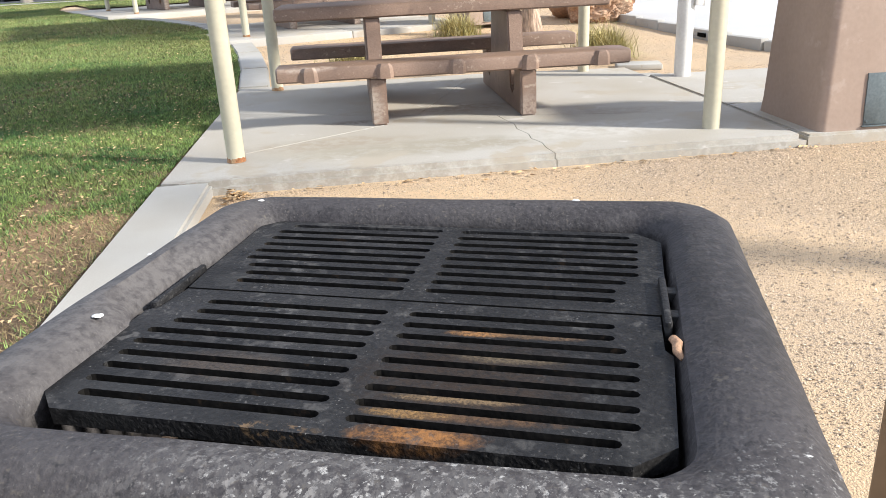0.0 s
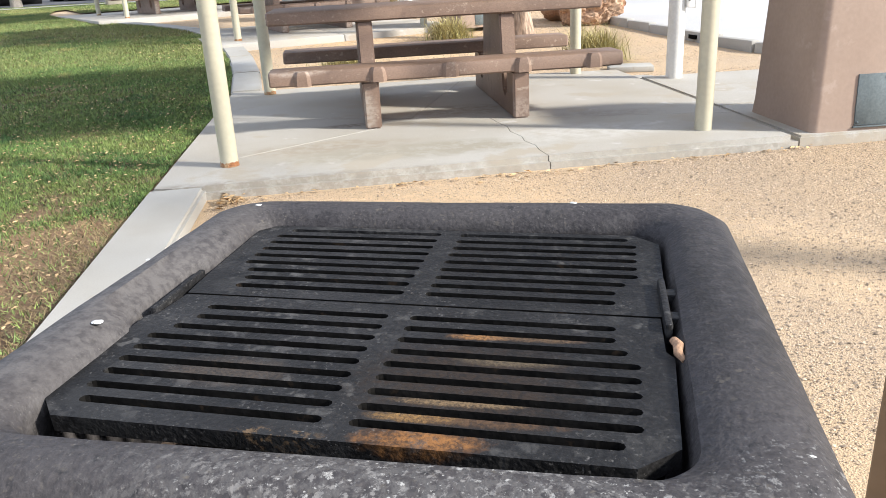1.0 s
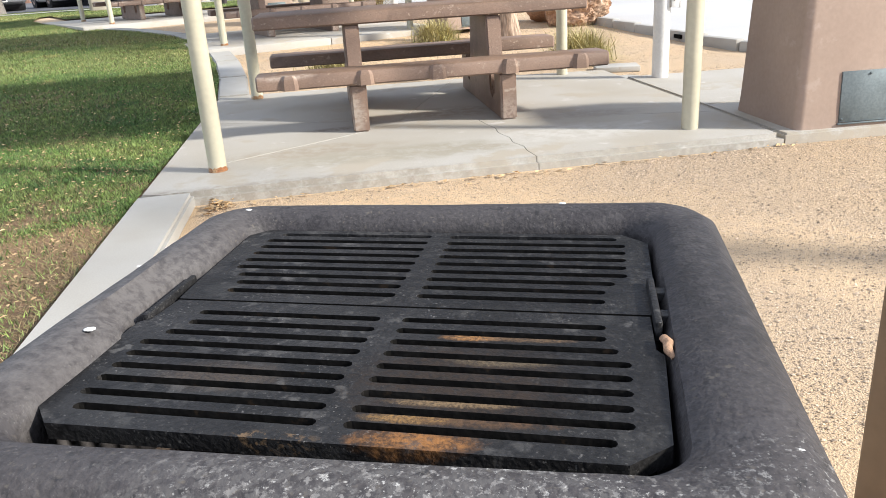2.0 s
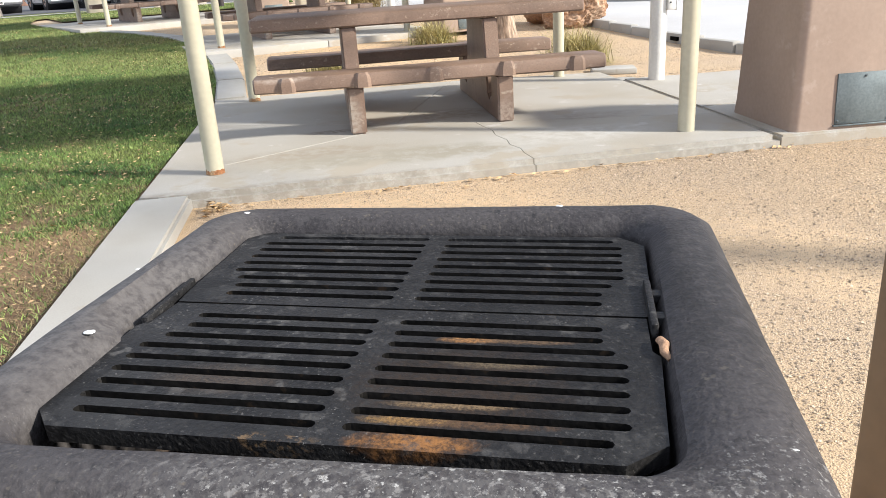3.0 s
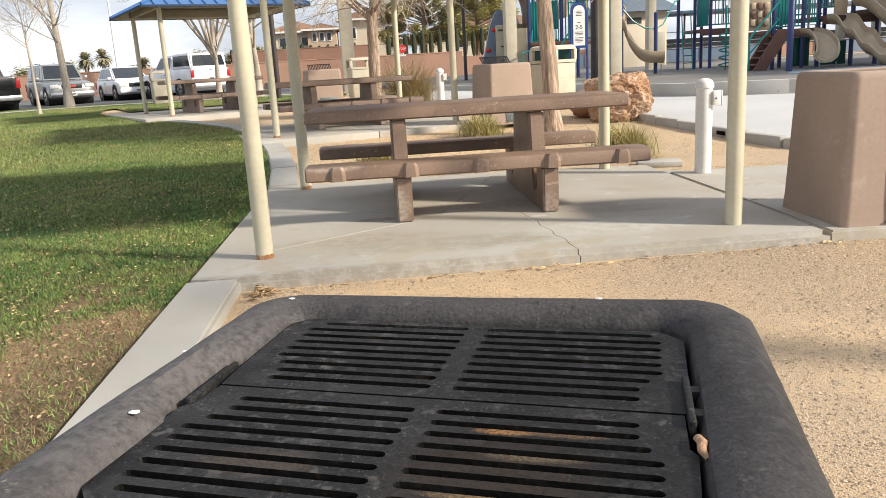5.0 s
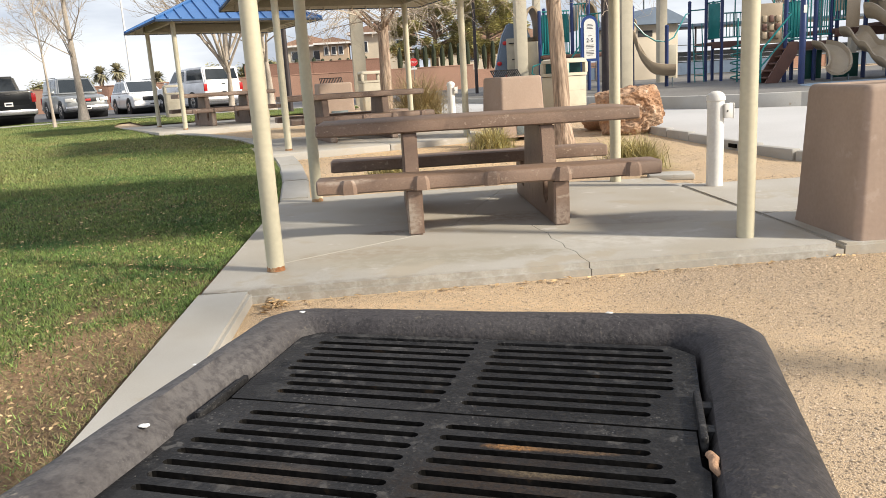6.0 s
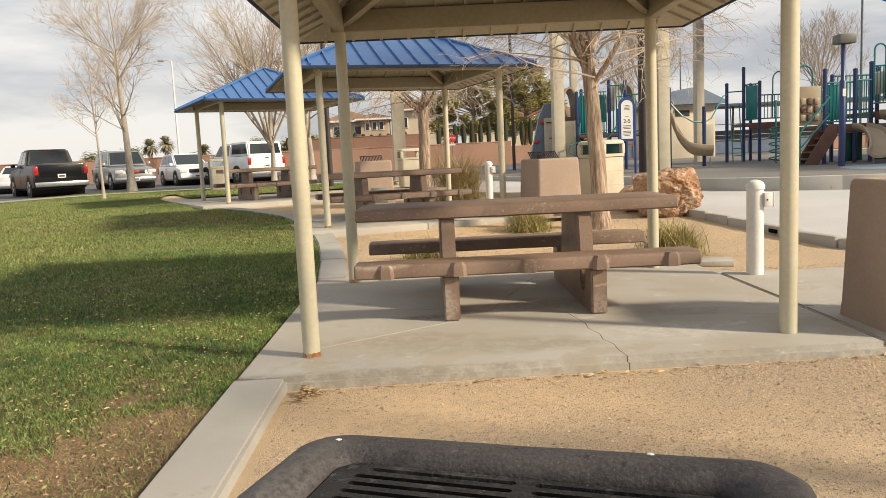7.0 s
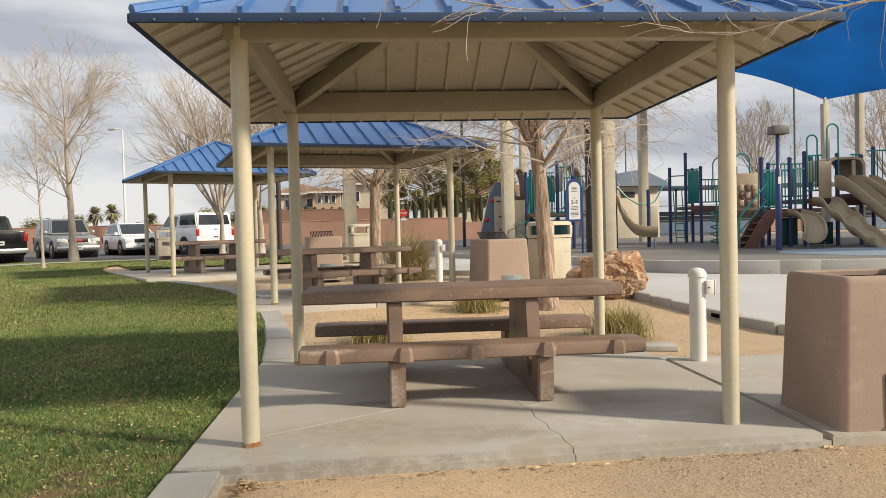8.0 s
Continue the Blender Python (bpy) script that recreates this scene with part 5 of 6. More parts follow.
ram = base("field_shelter", pose(38, 66, 0.3, 0, 0, -6), "long grey shade roof with bleachers by the ball field", "shelter")
part("roof", boxed((0, 0, 4.3), (30, 5, 0.25), 0.02), GREYP, ram)
for k in range(7):
    part("post", tubed([(-14 + k * 4.67, -2, 0), (-14 + k * 4.67, -2, 4.2)], 0.09, 8), DARKPOLE, ram)
for k in range(4):
    part("bench_tier", boxed((0, 1.5 - 0.6 * k, 1.9 - 0.45 * k), (28, 0.5, 0.42), 0.0), LAMPGREY, ram)
fence = base("field_fence", pose(14, 56, 0.3, 0, 0, -3), "dark mesh fence in front of the ball field", "fence")
for k in range(18):
    part("fence_post", tubed([(k * 3.0, 0, 0), (k * 3.0, 0, 2.4)], 0.04, 6), LAMPGREY, fence)
for z in (0.12, 1.2, 2.38):
    part("fence_rail", tubed([(0, 0, z), (51, 0, z)], 0.03, 6), LAMPGREY, fence)
for k in range(17):
    part("windscreen", boxed((k * 3.0 + 1.5, 0.03, 0.62), (2.9, 0.02, 0.9)), BLOCK if k % 5 == 1 else GREYP, fence)


# ---- plants ----
rng = random.Random(7)


def bush_columns():
    """Clipped cypress columns in a row behind the wall."""
    bm = bmesh.new()
    bmesh.ops.create_icosphere(bm, subdivisions=3, radius=1.0)
    for v in bm.verts:
        k = 1 + 0.22 * noise.noise(v.co * 5)
        v.co = Vector((v.co.x * 0.23 * k, v.co.y * 0.23 * k, 0.95 * v.co.z * k + 0.9))
    me = mesh_of(bm, "cypress", CYPRESS)
    for k in range(34):
        x = -12.0 + k * 0.78
        if -0.6 < x < 1.6:
            continue
        ob = new("cypress", me)
        ob.matrix_basis = pose(x, 68.0, 2.5 if x < 0 else 1.9, 0, 0, rng.uniform(0, 360)) @ Matrix.Diagonal((1, 1, rng.uniform(0.58, 0.72) if x < 0 else rng.uniform(1.2, 1.45), 1))
        tagged(ob, "dark clipped cypress in a row above the wall", "cypress", "row of cypresses")


bush_columns()
for x0, x1, h in ((-11.7, 0.5, 2.5), (0.5, 24, 1.9)):
    solid("terrace", boxed(((x0 + x1) / 2, 70.5, h / 2 + 0.1), (x1 - x0, 8.6, h - 0.2)), BLOCK, "raised earth terrace behind the block wall", "terrace", kind="structure")


def bare_tree(m, label, h, r, bark, seed, fork=0.3, splay=0.5, rise=0.25, counts=(6, 6, 6, 5), thin=0.004, sweep_out=1.0, limb=0.45, lift=None, low=0.85, reach=0.0, group="bare winter trees"):
    """A trunk that forks into limbs, branches and fine bare twigs."""
    g = random.Random(seed)
    th = base("bare_tree", m, label, "tree", group)
    trunk, twigs = bmesh.new(), bmesh.new()

    def shoot(bm, p, d, length, r0, r1, n, sides, wob, rise=rise):
        pts, rs = [p.copy()], [r0]
        for k in range(n):
            d = (d + Vector((g.uniform(-1, 1), g.uniform(-1, 1), g.uniform(-0.6, 0.6))) * wob + Vector((0, 0, rise / n))).normalized()
            p = p + d * length / n
            pts.append(p.copy())
            rs.append(r0 + (r1 - r0) * (k + 1) / n)
        tube(bm, pts, rs, sides, sides > 4)
        return pts, rs

    def kids(pts, rs, length, level):
        if level > len(counts) - 1:
            return
        for k in range(counts[level]):
            t = 1.0 if k == 0 else g.uniform(0.25, 0.98)
            f = t * (len(pts) - 1)
            i = min(int(f), len(pts) - 2)
            q = pts[i].lerp(pts[i + 1], f - i)
            d = (pts[i + 1] - pts[i]).normalized()
            side = d.orthogonal().normalized()
            side.rotate(Matrix.Rotation(g.uniform(0, 6.283), 3, d))
            nd = (d + side * splay * g.uniform(0.6, 1.5)).normalized()
            ln = length * g.uniform(0.38, 0.66) * (1.1 - 0.35 * t)
            r0 = max(rs[i] * 0.6, thin)
            a, b2 = shoot(twigs, q, nd, ln, r0, max(r0 * 0.45, thin * 0.6), 3, 4 if level < 2 else 3, 0.14)
            kids(a, b2, ln, level + 1)

    pts, rs = shoot(trunk, Vector((0, 0, -0.05)), Vector((0, 0, 1)), h * fork, r * 1.12, r * (0.86 if low > 0.8 else 0.35), 7, 16, 0.03)
    for v in trunk.verts:
        if v.co.z < 0.25:
            k = 1 + 1.6 * (0.25 - v.co.z)
            v.co.x, v.co.y = v.co.x * k, v.co.y * k
        w = 1 + 0.10 * noise.noise((v.co.x * 30, v.co.y * 30, v.co.z * 1.2))
        v.co.x, v.co.y = v.co.x * w, v.co.y * w
    part("trunk", trunk, bark, th)
    top = pts[-1]
    for k in range(counts[0]):
        a = 6.283 * (k + g.uniform(-0.3, 0.3)) / counts[0]
        s = splay * sweep_out * g.uniform(0.45, 1.2) if k else 0.1
        d = Vector((math.cos(a) * s, math.sin(a) * s, 1)).normalized()
        bm = bmesh.new()
        ln = (h * reach if reach else h * (1 - fork)) * g.uniform(0.62, 0.85)
        f = (len(pts) - 1) * (1.0 if k < 3 else g.uniform(low, 1.0))
        i = min(int(f), len(pts) - 2)
        start = pts[i].lerp(pts[i + 1], f - i)
        lp_, lr = shoot(bm, start - d * 0.03, d, ln, r * limb * g.uniform(0.8, 1.2) * (1.5 if k == 0 else 1), r * 0.07, 6, 8, 0.09, rise if lift is None else lift)
        part("limb", bm, bark, th)
        kids(lp_, lr, ln, 1)
    tw = part("crown", twigs, TWIG, th, smooth=False)
    tw["kind"] = "stuff"
    return th


shaggy = bare_tree(pose(3.3, 6.6, 0.07), "leafless tree with shaggy peeling bark beside the shelter", 6.2, 0.115, BARK, 3, fork=0.40, splay=0.95, rise=-0.22, counts=(9, 11, 7, 4), thin=0.0042, sweep_out=0.95, limb=0.40, lift=0.22, low=0.82, reach=0.55)
furrowed = bare_tree(pose(0.72, 14.5, 0.2), "leafless tree with furrowed bark by the middle shelter", 6.0, 0.14, BARK, 5, fork=0.40, splay=1.0, rise=-0.2, counts=(8, 8, 7, 4), thin=0.006, sweep_out=1.6, limb=0.28, lift=0.1, low=0.82, reach=0.6)
bare_tree(pose(-5.35, 26.5, 0.3), "leafless tree beside the white pickup", 7.6, 0.13, PALEBARK, 8, fork=0.28, splay=0.75, rise=0.3, counts=(9, 9, 7, 4), thin=0.0050, sweep_out=1.2, limb=0.5, low=0.7, reach=0.78)
bare_tree(pose(-11.85, 28.6, 0.3), "tall leafless tree with a fan of fine twigs", 7.4, 0.15, PALEBARK, 12, fork=0.80, splay=0.85, rise=0.22, counts=(22, 8, 6, 4), thin=0.0050, sweep_out=1.8, limb=0.20, low=0.36, reach=0.46)
bare_tree(pose(-9.95, 21.1, 0.3), "thin leafless sapling on the lawn", 4.6, 0.045, PALEBARK, 21, fork=0.78, splay=0.9, rise=0.15, counts=(11, 6, 4), thin=0.005, sweep_out=1.4, limb=0.32, low=0.42, reach=0.40)
bare_tree(pose(-4.05, 28.0, 0.3), "leafless tree with a stout trunk behind the far shelter", 7.5, 0.15, PALEBARK, 27, fork=0.42, splay=0.75, rise=0.25, counts=(9, 8, 6, 3), thin=0.006, sweep_out=1.3, limb=0.4, low=0.6, reach=0.62)
bare_tree(pose(33.9, 60.0, 0.3), "leafless tree behind the play area", 10.5, 0.2, PALEBARK, 31, fork=0.5, splay=0.7, rise=0.35, counts=(14, 7, 6, 4), thin=0.011, limb=0.3, low=0.4, reach=0.6)
bare_tree(pose(46.0, 60.0, 0.3), "leafless tree at the edge of the field", 14, 0.2, PALEBARK, 33, fork=0.5, splay=0.7, rise=0.3, counts=(14, 7, 6, 4), thin=0.014, low=0.4, reach=0.6)
bare_tree(pose(15.5, 47.5, 0.3), "leafless tree behind the restroom", 10.5, 0.2, PALEBARK, 35, fork=0.5, splay=0.7, rise=0.3, counts=(14, 7, 6, 4), thin=0.012, low=0.4, reach=0.6)
near = bare_tree(pose(5.4, -3.45, -0.08), "leafless tree standing in the gravel beside the grill", 5.6, 0.13, BARK, 44, fork=0.5, splay=0.6, rise=0.3, counts=(4, 4, 4, 3), sweep_out=1.0, limb=0.3)


def low_boughs(tree, n, z0, z1, reach, seed, thin):
    """Long thin boughs that arch out from the fork, with crooked hanging twigs."""
    g = random.Random(seed)
    for k in range(n):
        a = 6.283 * (k + g.uniform(-0.35, 0.35)) / n
        d = Vector((math.cos(a), math.sin(a), g.uniform(0.15, 0.75))).normalized()
        p = Vector((0.05 * math.cos(a), 0.05 * math.sin(a), g.uniform(z0, z1)))
        steps = 9
        seg = reach * g.uniform(0.65, 1.1) / steps
        bm, pts = bmesh.new(), [p.copy()]
        for i in range(steps):
            d = (d + Vector((g.uniform(-0.2, 0.2), g.uniform(-0.2, 0.2), g.uniform(-0.17, 0.05)))).normalized()
            p = p + d * seg
            pts.append(p.copy())
        tube(bm, pts, [0.016 - 0.012 * i / steps for i in range(steps + 1)], 5)
        for i, q in enumerate(pts[2:]):
            for j in range(g.randint(2, 4)):
                e = (d * 0.7 + Vector((g.uniform(-0.9, 0.9), g.uniform(-0.9, 0.9), g.uniform(-0.7, 0.5)))).normalized()
                t, tw = q.copy(), [q.copy()]
                for m in range(g.randint(4, 8)):
                    e = (e + Vector((g.uniform(-0.4, 0.4), g.uniform(-0.4, 0.4), g.uniform(-0.35, 0.3)))).normalized()
                    t = t + e * g.uniform(0.07, 0.14)
                    tw.append(t.copy())
                    if m > 1 and g.random() < 0.6:
                        e2 = (e + Vector((g.uniform(-1, 1), g.uniform(-1, 1), g.uniform(-1, 0.7)))).normalized()
                        tube(bm, [t, t + e2 * 0.09, t + e2 * 0.17 + Vector((0, 0, g.uniform(-0.05, 0.04)))], [thin * 0.8, thin * 0.7, thin * 0.5], 3)
                tube(bm, tw, [thin * (1.3 - 0.7 * m / len(tw)) for m in range(len(tw))], 4)
        part("bough", bm, TWIG, tree, "pale crooked bough with fine bare twigs")


def eave_branch(start, heading, n, seed):
    """A thin limb of the near tree that reaches across before the shelter's eave, with crooked twigs."""
    g = random.Random(seed)
    bm, off = bmesh.new(), Vector((5.4, -3.45, -0.08))
    p, d = Vector(start), Vector(heading).normalized()
    pts = [Vector((5.42, -3.42, 1.7)), Vector((4.6, -2.6, p.z - 0.12)), p.copy()]
    z0 = p.z
    for k in range(n):
        d = (d + Vector((-0.1, g.uniform(-0.14, 0.14), g.uniform(-0.2, 0.2) + (z0 - p.z) * 2.5))).normalized()
        p = p + d * g.uniform(0.13, 0.24)
        pts.append(p.copy())
    tube(bm, [q - off for q in pts], [0.022, 0.016, 0.011] + [0.0065 - 0.0042 * k / n for k in range(n)], 6)
    for q in pts[3:]:
        for j in range(g.randint(2, 4)):
            e = Vector((-0.5 + g.uniform(-0.6, 0.5), g.uniform(-0.4, 0.4), g.uniform(-0.55, 0.75))).normalized()
            t, tw = q.copy(), [q - off]
            for k in range(g.randint(3, 7)):
                e = (e + Vector((g.uniform(-0.5, 0.4), g.uniform(-0.3, 0.3), g.uniform(-0.4, 0.4)))).normalized()
                t = t + e * g.uniform(0.025, 0.065)
                tw.append(t - off)
            m = len(tw)
            tube(bm, tw, [0.0026 - 0.0014 * k / m for k in range(m)], 4)
    part("limb", bm, PALEBARK, near, "pale bare twigs")


low_boughs(shaggy, 15, 2.05, 2.75, 2.3, 51, 0.0027)
low_boughs(furrowed, 14, 2.2, 3.0, 2.4, 52, 0.005)
eave_branch((3.3, -1.6, 2.28), (-1, 0.05, 0.0), 11, 4)
eave_branch((3.1, -1.5, 2.23), (-1, 0.08, 0.02), 6, 9)
eave_branch((3.4, -1.45, 2.36), (-1, -0.02, 0.0), 13, 15)


def leaf_cards(n, place, size, seed):
    """Small bent leaves, each its own island."""
    r = np.random.RandomState(seed)
    P = place(r, n)
    a = r.uniform(0, 6.283, n)
    t = r.uniform(-0.7, 0.7, n)
    s = size * r.uniform(0.5, 1.3, n)
    ux, uy = np.cos(a) * s, np.sin(a) * s
    vz = np.sin(t) * s * 0.6
    V = np.empty((n, 4, 3))
    V[:, 0] = P - np.stack([ux, uy, vz * 0], 1)
    V[:, 1] = P + np.stack([-uy * 0.45, ux * 0.45, vz * 0.5 + s * 0.25], 1)
    V[:, 2] = P + np.stack([ux, uy, vz], 1)
    V[:, 3] = P + np.stack([uy * 0.45, -ux * 0.45, -vz * 0.3 + s * 0.15], 1)
    return V.reshape(-1, 3), np.arange(n * 4).reshape(-1, 4)


def evergreen(m, label, h, w, seed, n=26000):
    th = base("evergreen_tree", m, label, "tree")
    g2 = random.Random(seed)
    bm = bmesh.new()
    tube(bm, [(0, 0, -0.1), (0.05, 0, h * 0.4), (0, 0.05, h * 0.92)], [0.28, 0.2, 0.04], 10)
    clumps = []
    for k in range(80):
        z = h * g2.uniform(0.2, 0.97)
        rad = w * (1.0 - ((z / h - 0.35) / 0.68) ** 2) ** 0.5 if z / h > 0.35 else w * (0.65 + z / h)
        a = g2.uniform(0, 6.283)
        rr = rad * g2.uniform(0.35, 0.95)
        c = Vector((rr * math.cos(a), rr * math.sin(a), z))
        clumps.append((c, g2.uniform(0.5, 1.0)))
        tube(bm, [(0, 0, z * 0.8), c * 0.6 + Vector((0, 0, z * 0.38)), c], [0.06, 0.04, 0.015], 5)
    part("trunk", bm, BARK, th)
    C = np.array([c for c, _ in clumps])
    R = np.array([r for _, r in clumps])

    def place(r, n):
        i = r.randint(0, len(C), n)
        q = r.normal(0, 0.45, (n, 3)) * R[i][:, None]
        q[:, 2] *= 0.7
        return C[i] + q
    V, F = leaf_cards(n, place, 0.16, seed)
    me = bpy.data.meshes.new("crown")
    me.from_pydata(V.tolist(), [], F.tolist())
    me.materials.append(NEEDLE)
    crown = new("crown", me)
    crown.parent = th
    return th


evergreen(pose(5.6, 72.5, 1.89), "dense olive green evergreen tree before the houses", 8.4, 4.6, 2, 60000)
evergreen(pose(10.8, 72.5, 1.89), "olive green evergreen tree beside the first one", 8.0, 4.0, 6, 40000)
evergreen(pose(-42, 60.0, 0.3), "olive brown tree beyond the parked cars", 6.0, 3.2, 9, 12000)
for x, y, h in ((-17.0, 78, 3.6), (-14.0, 80, 3.4), (-11.5, 82, 3.8), (-31.0, 80, 3.2), (-36.0, 82, 3.0)):
    evergreen(pose(x, y, 0.28), "distant dark shrub tree beyond the block wall", h, 1.5, int(h * 10), 3000)
for x, y, h in ((-26.2, 72, 3.3), (-24.6, 72, 3.5), (-21.5, 74, 2.6)):
    pl = base("palm_tree", pose(x, y, 0.3), "distant palm tree beyond the parking lot", "tree", "distant palms")
    part("trunk", tubed([(0, 0, -0.1), (0, 0, h)], [0.25, 0.2], 8), BARK, pl)
    bm = bmesh.new()
    for k in range(170):
        a, e = k * 2.4, rng.uniform(-0.9, 1.4)
        d = Vector((math.cos(a) * math.cos(e), math.sin(a) * math.cos(e), math.sin(e)))
        pts = [Vector((0, 0, h)) + d * t + Vector((0, 0, -0.5 * t * t)) * 0.5 for t in (0, 0.3, 0.65, 1.0)]
        s = d.cross(Vector((0, 0, 1))).normalized()
        for q0, q1, w0, w1 in zip(pts, pts[1:], (0.04, 0.12, 0.1), (0.12, 0.1, 0.01)):
            bm.faces.new([bm.verts.new(v) for v in (q0 - s * w0, q0 + s * w0, q1 + s * w1, q1 - s * w1)])
    part("fronds", bm, PALMG, pl, smooth=False)


def tuft(m, label, n, h, w, mat, seed, cat="ornamental grass"):
    """A fountain of arching grass blades."""
    r = np.random.RandomState(seed)
    a = r.uniform(0, 6.283, n)
    L = h * r.uniform(0.6, 1.25, n)
    th0 = np.radians(np.clip(np.abs(r.normal(30, 34, n)), 2, 86))
    bw = 0.004 * r.uniform(0.7, 1.4, n)
    d = np.stack([np.cos(a), np.sin(a)], 1)
    s = np.stack([-d[:, 1], d[:, 0]], 1) * bw[:, None]
    c = np.zeros((n, 3))
    c[:, :2] = r.normal(0, w * 0.16, (n, 2))
    bend = r.uniform(0.25, 0.75, n)
    V = np.empty((n, 7, 3))
    for j in range(4):
        if j < 3:
            V[:, 2 * j], V[:, 2 * j + 1] = c, c
            V[:, 2 * j, :2] -= s * (1 - 0.25 * j)
            V[:, 2 * j + 1, :2] += s * (1 - 0.25 * j)
        else:
            V[:, 6] = c
        t = th0 + bend * j
        c = c + np.stack([d[:, 0] * np.sin(t) * L / 3, d[:, 1] * np.sin(t) * L / 3, np.cos(t) * L / 3], 1)
        c[:, 2] = np.maximum(c[:, 2], 0.015)
    k = np.arange(n)[:, None] * 7
    F = np.concatenate([k + np.array(f) for f in ((0, 1, 3), (0, 3, 2), (2, 3, 5), (2, 5, 4), (4, 5, 6))])
    ob = stuff("grass_tuft", V.reshape(-1, 3), F, mat, label, cat)
    ob["kind"] = "thing"
    del ob["kind"]
    ob.matrix_basis = m
    return ob


TUFTG = material("tuft_green", (0.40, 0.355, 0.14), 0.75, big=4, fine=20, vary=0.3, bump=0, tint=(0.50, 0.42, 0.20), island=0.45)
tuft(pose(3.55, 4.05, -0.04), "olive green fountain grass beside the shelter", 2600, 0.46, 0.75, TUFTG, 1)
tuft(pose(0.75, 4.35, -0.04), "dry low tuft of ornamental grass behind the bench", 1300, 0.36, 0.8, TUFTG, 2)
tuft(pose(2.25, 6.7, 0.03), "olive tuft of ornamental grass behind the table", 2000, 0.42, 0.7, TUFTG, 3)
tuft(pose(1.45, 12.6, 0.2), "tall straw-coloured ornamental grass by the middle shelter", 3000, 1.3, 1.1, STRAW, 4)
tuft(pose(1.4, 12.5, 0.2), "green base of the tall ornamental grass", 1700, 0.75, 0.9, TUFTG, 5)
tuft(pose(2.0, 17.5, 0.3), "dry ornamental grass near the far litter bin", 800, 0.8, 0.5, STRAW, 6)


# ---- street furniture far off ----
sl = base("street_lamp", pose(-19.6, 60.0, 0.3), "tall white street lamp with a single head", "street lamp")
part("pole", tubed([(0, 0, 0), (0, 0, 9.7)], [0.11, 0.06], 10), WHITE, sl)
part("arm", tubed([(0, 0, 9.6), (-0.25, 0, 9.75), (-0.7, 0, 9.75)], 0.035, 8), WHITE, sl)
part("lamp_head", boxed((-0.85, 0, 9.72), (0.5, 0.28, 0.14), 0.05), BEAM, sl)
for x, y, h, r, lab in ((4.7, 30.0, 7.5, 0.075, "thin dark lamp pole beside the play area"), (-2.6, 22.5, 5.2, 0.09, "dark steel pole behind the far shelter"), (7.35, 18.6, 6.5, 0.16, "dark weathered timber pole by the play rules sign"), (26.0, 40.0, 11.0, 0.07, "thin grey field light pole"), (19.5, 52.0, 8.0, 0.06, "thin grey pole behind the restroom")):
    dp = base("pole", pose(x, y, 0.2), lab, "pole")
    part("shaft", tubed([(0, 0, 0), (0, 0, h)], [r, r * 0.85], 12), DARKPOLE if y < 35 else STEEL, dp)
    part("foot", lathe([(r * 1.6, 0), (r * 1.6, 0.06), (r * 1.05, 0.09)], 12), DARKPOLE if y < 35 else STEEL, dp)
ss = base("stop_sign", pose(2.95, 58.5, 0.3), "red octagonal stop sign on a steel post", "sign")
part("post", tubed([(0, 0.03, 0), (0, 0.03, 2.6)], 0.03, 6), STEEL, ss)
bm = prism(bmesh.new(), [(0.34 * math.cos(radians(22.5 + 45 * k)), 2.35 + 0.34 * math.sin(radians(22.5 + 45 * k))) for k in range(8)], 1, -0.01, 0.01)
face = part("face", bm, SIGNRED, ss)
fc = bpy.data.curves.new("letters", "FONT")
fc.body = "STOP"
fc.size, fc.align_x, fc.align_y, fc.extrude = 0.23, "CENTER", "CENTER", 0.002
fc.materials.append(WHITE)
word = new("letters", fc)
word.parent = face
word.matrix_basis = pose(0, -0.014, 2.35, 90)
part("plate", boxed((0, -0.01, 1.85), (0.5, 0.012, 0.14), 0.0), WHITE, ss)


# ---- parked vehicles ----
def wheel(th, x, y, r):
    w = part("wheel", tubed([(x - 0.12, y, r), (x + 0.12, y, r)], r, 22), TYRE, th)
    s = 1 if x > 0 else -1
    part("rim", tubed([(x + s * 0.10, y, r), (x + s * 0.128, y, r)], [r * 0.62, r * 0.56], 16), CHROME, w)
    part("hub", tubed([(x + s * 0.12, y, r), (x + s * 0.138, y, r)], r * 0.18, 8), DARKTRIM, w)
    for k in range(5):
        a = k * 1.2566
        part("spoke_gap", boxed((x + s * 0.127, y + r * 0.4 * math.cos(a), r + r * 0.4 * math.sin(a)), (0.008, r * 0.16, r * 0.16), 0.0), DARKTRIM, w)


def quad(th, name, pts, mat, off, parent=None):
    """A pane laid just proud of the bodywork."""
    pts = [Vector(p) for p in pts]
    n = (pts[1] - pts[0]).cross(pts[2] - pts[0]).normalized()
    bm = bmesh.new()
    a = [bm.verts.new(p + n * off) for p in pts]
    b = [bm.verts.new(p - n * 0.01) for p in pts]
    bm.faces.new(a)
    bm.faces.new(b[::-1])
    for i in range(len(pts)):
        j = (i + 1) % len(pts)
        bm.faces.new((a[i], a[j], b[j], b[i]))
    return part(name, bm, mat, parent or th)


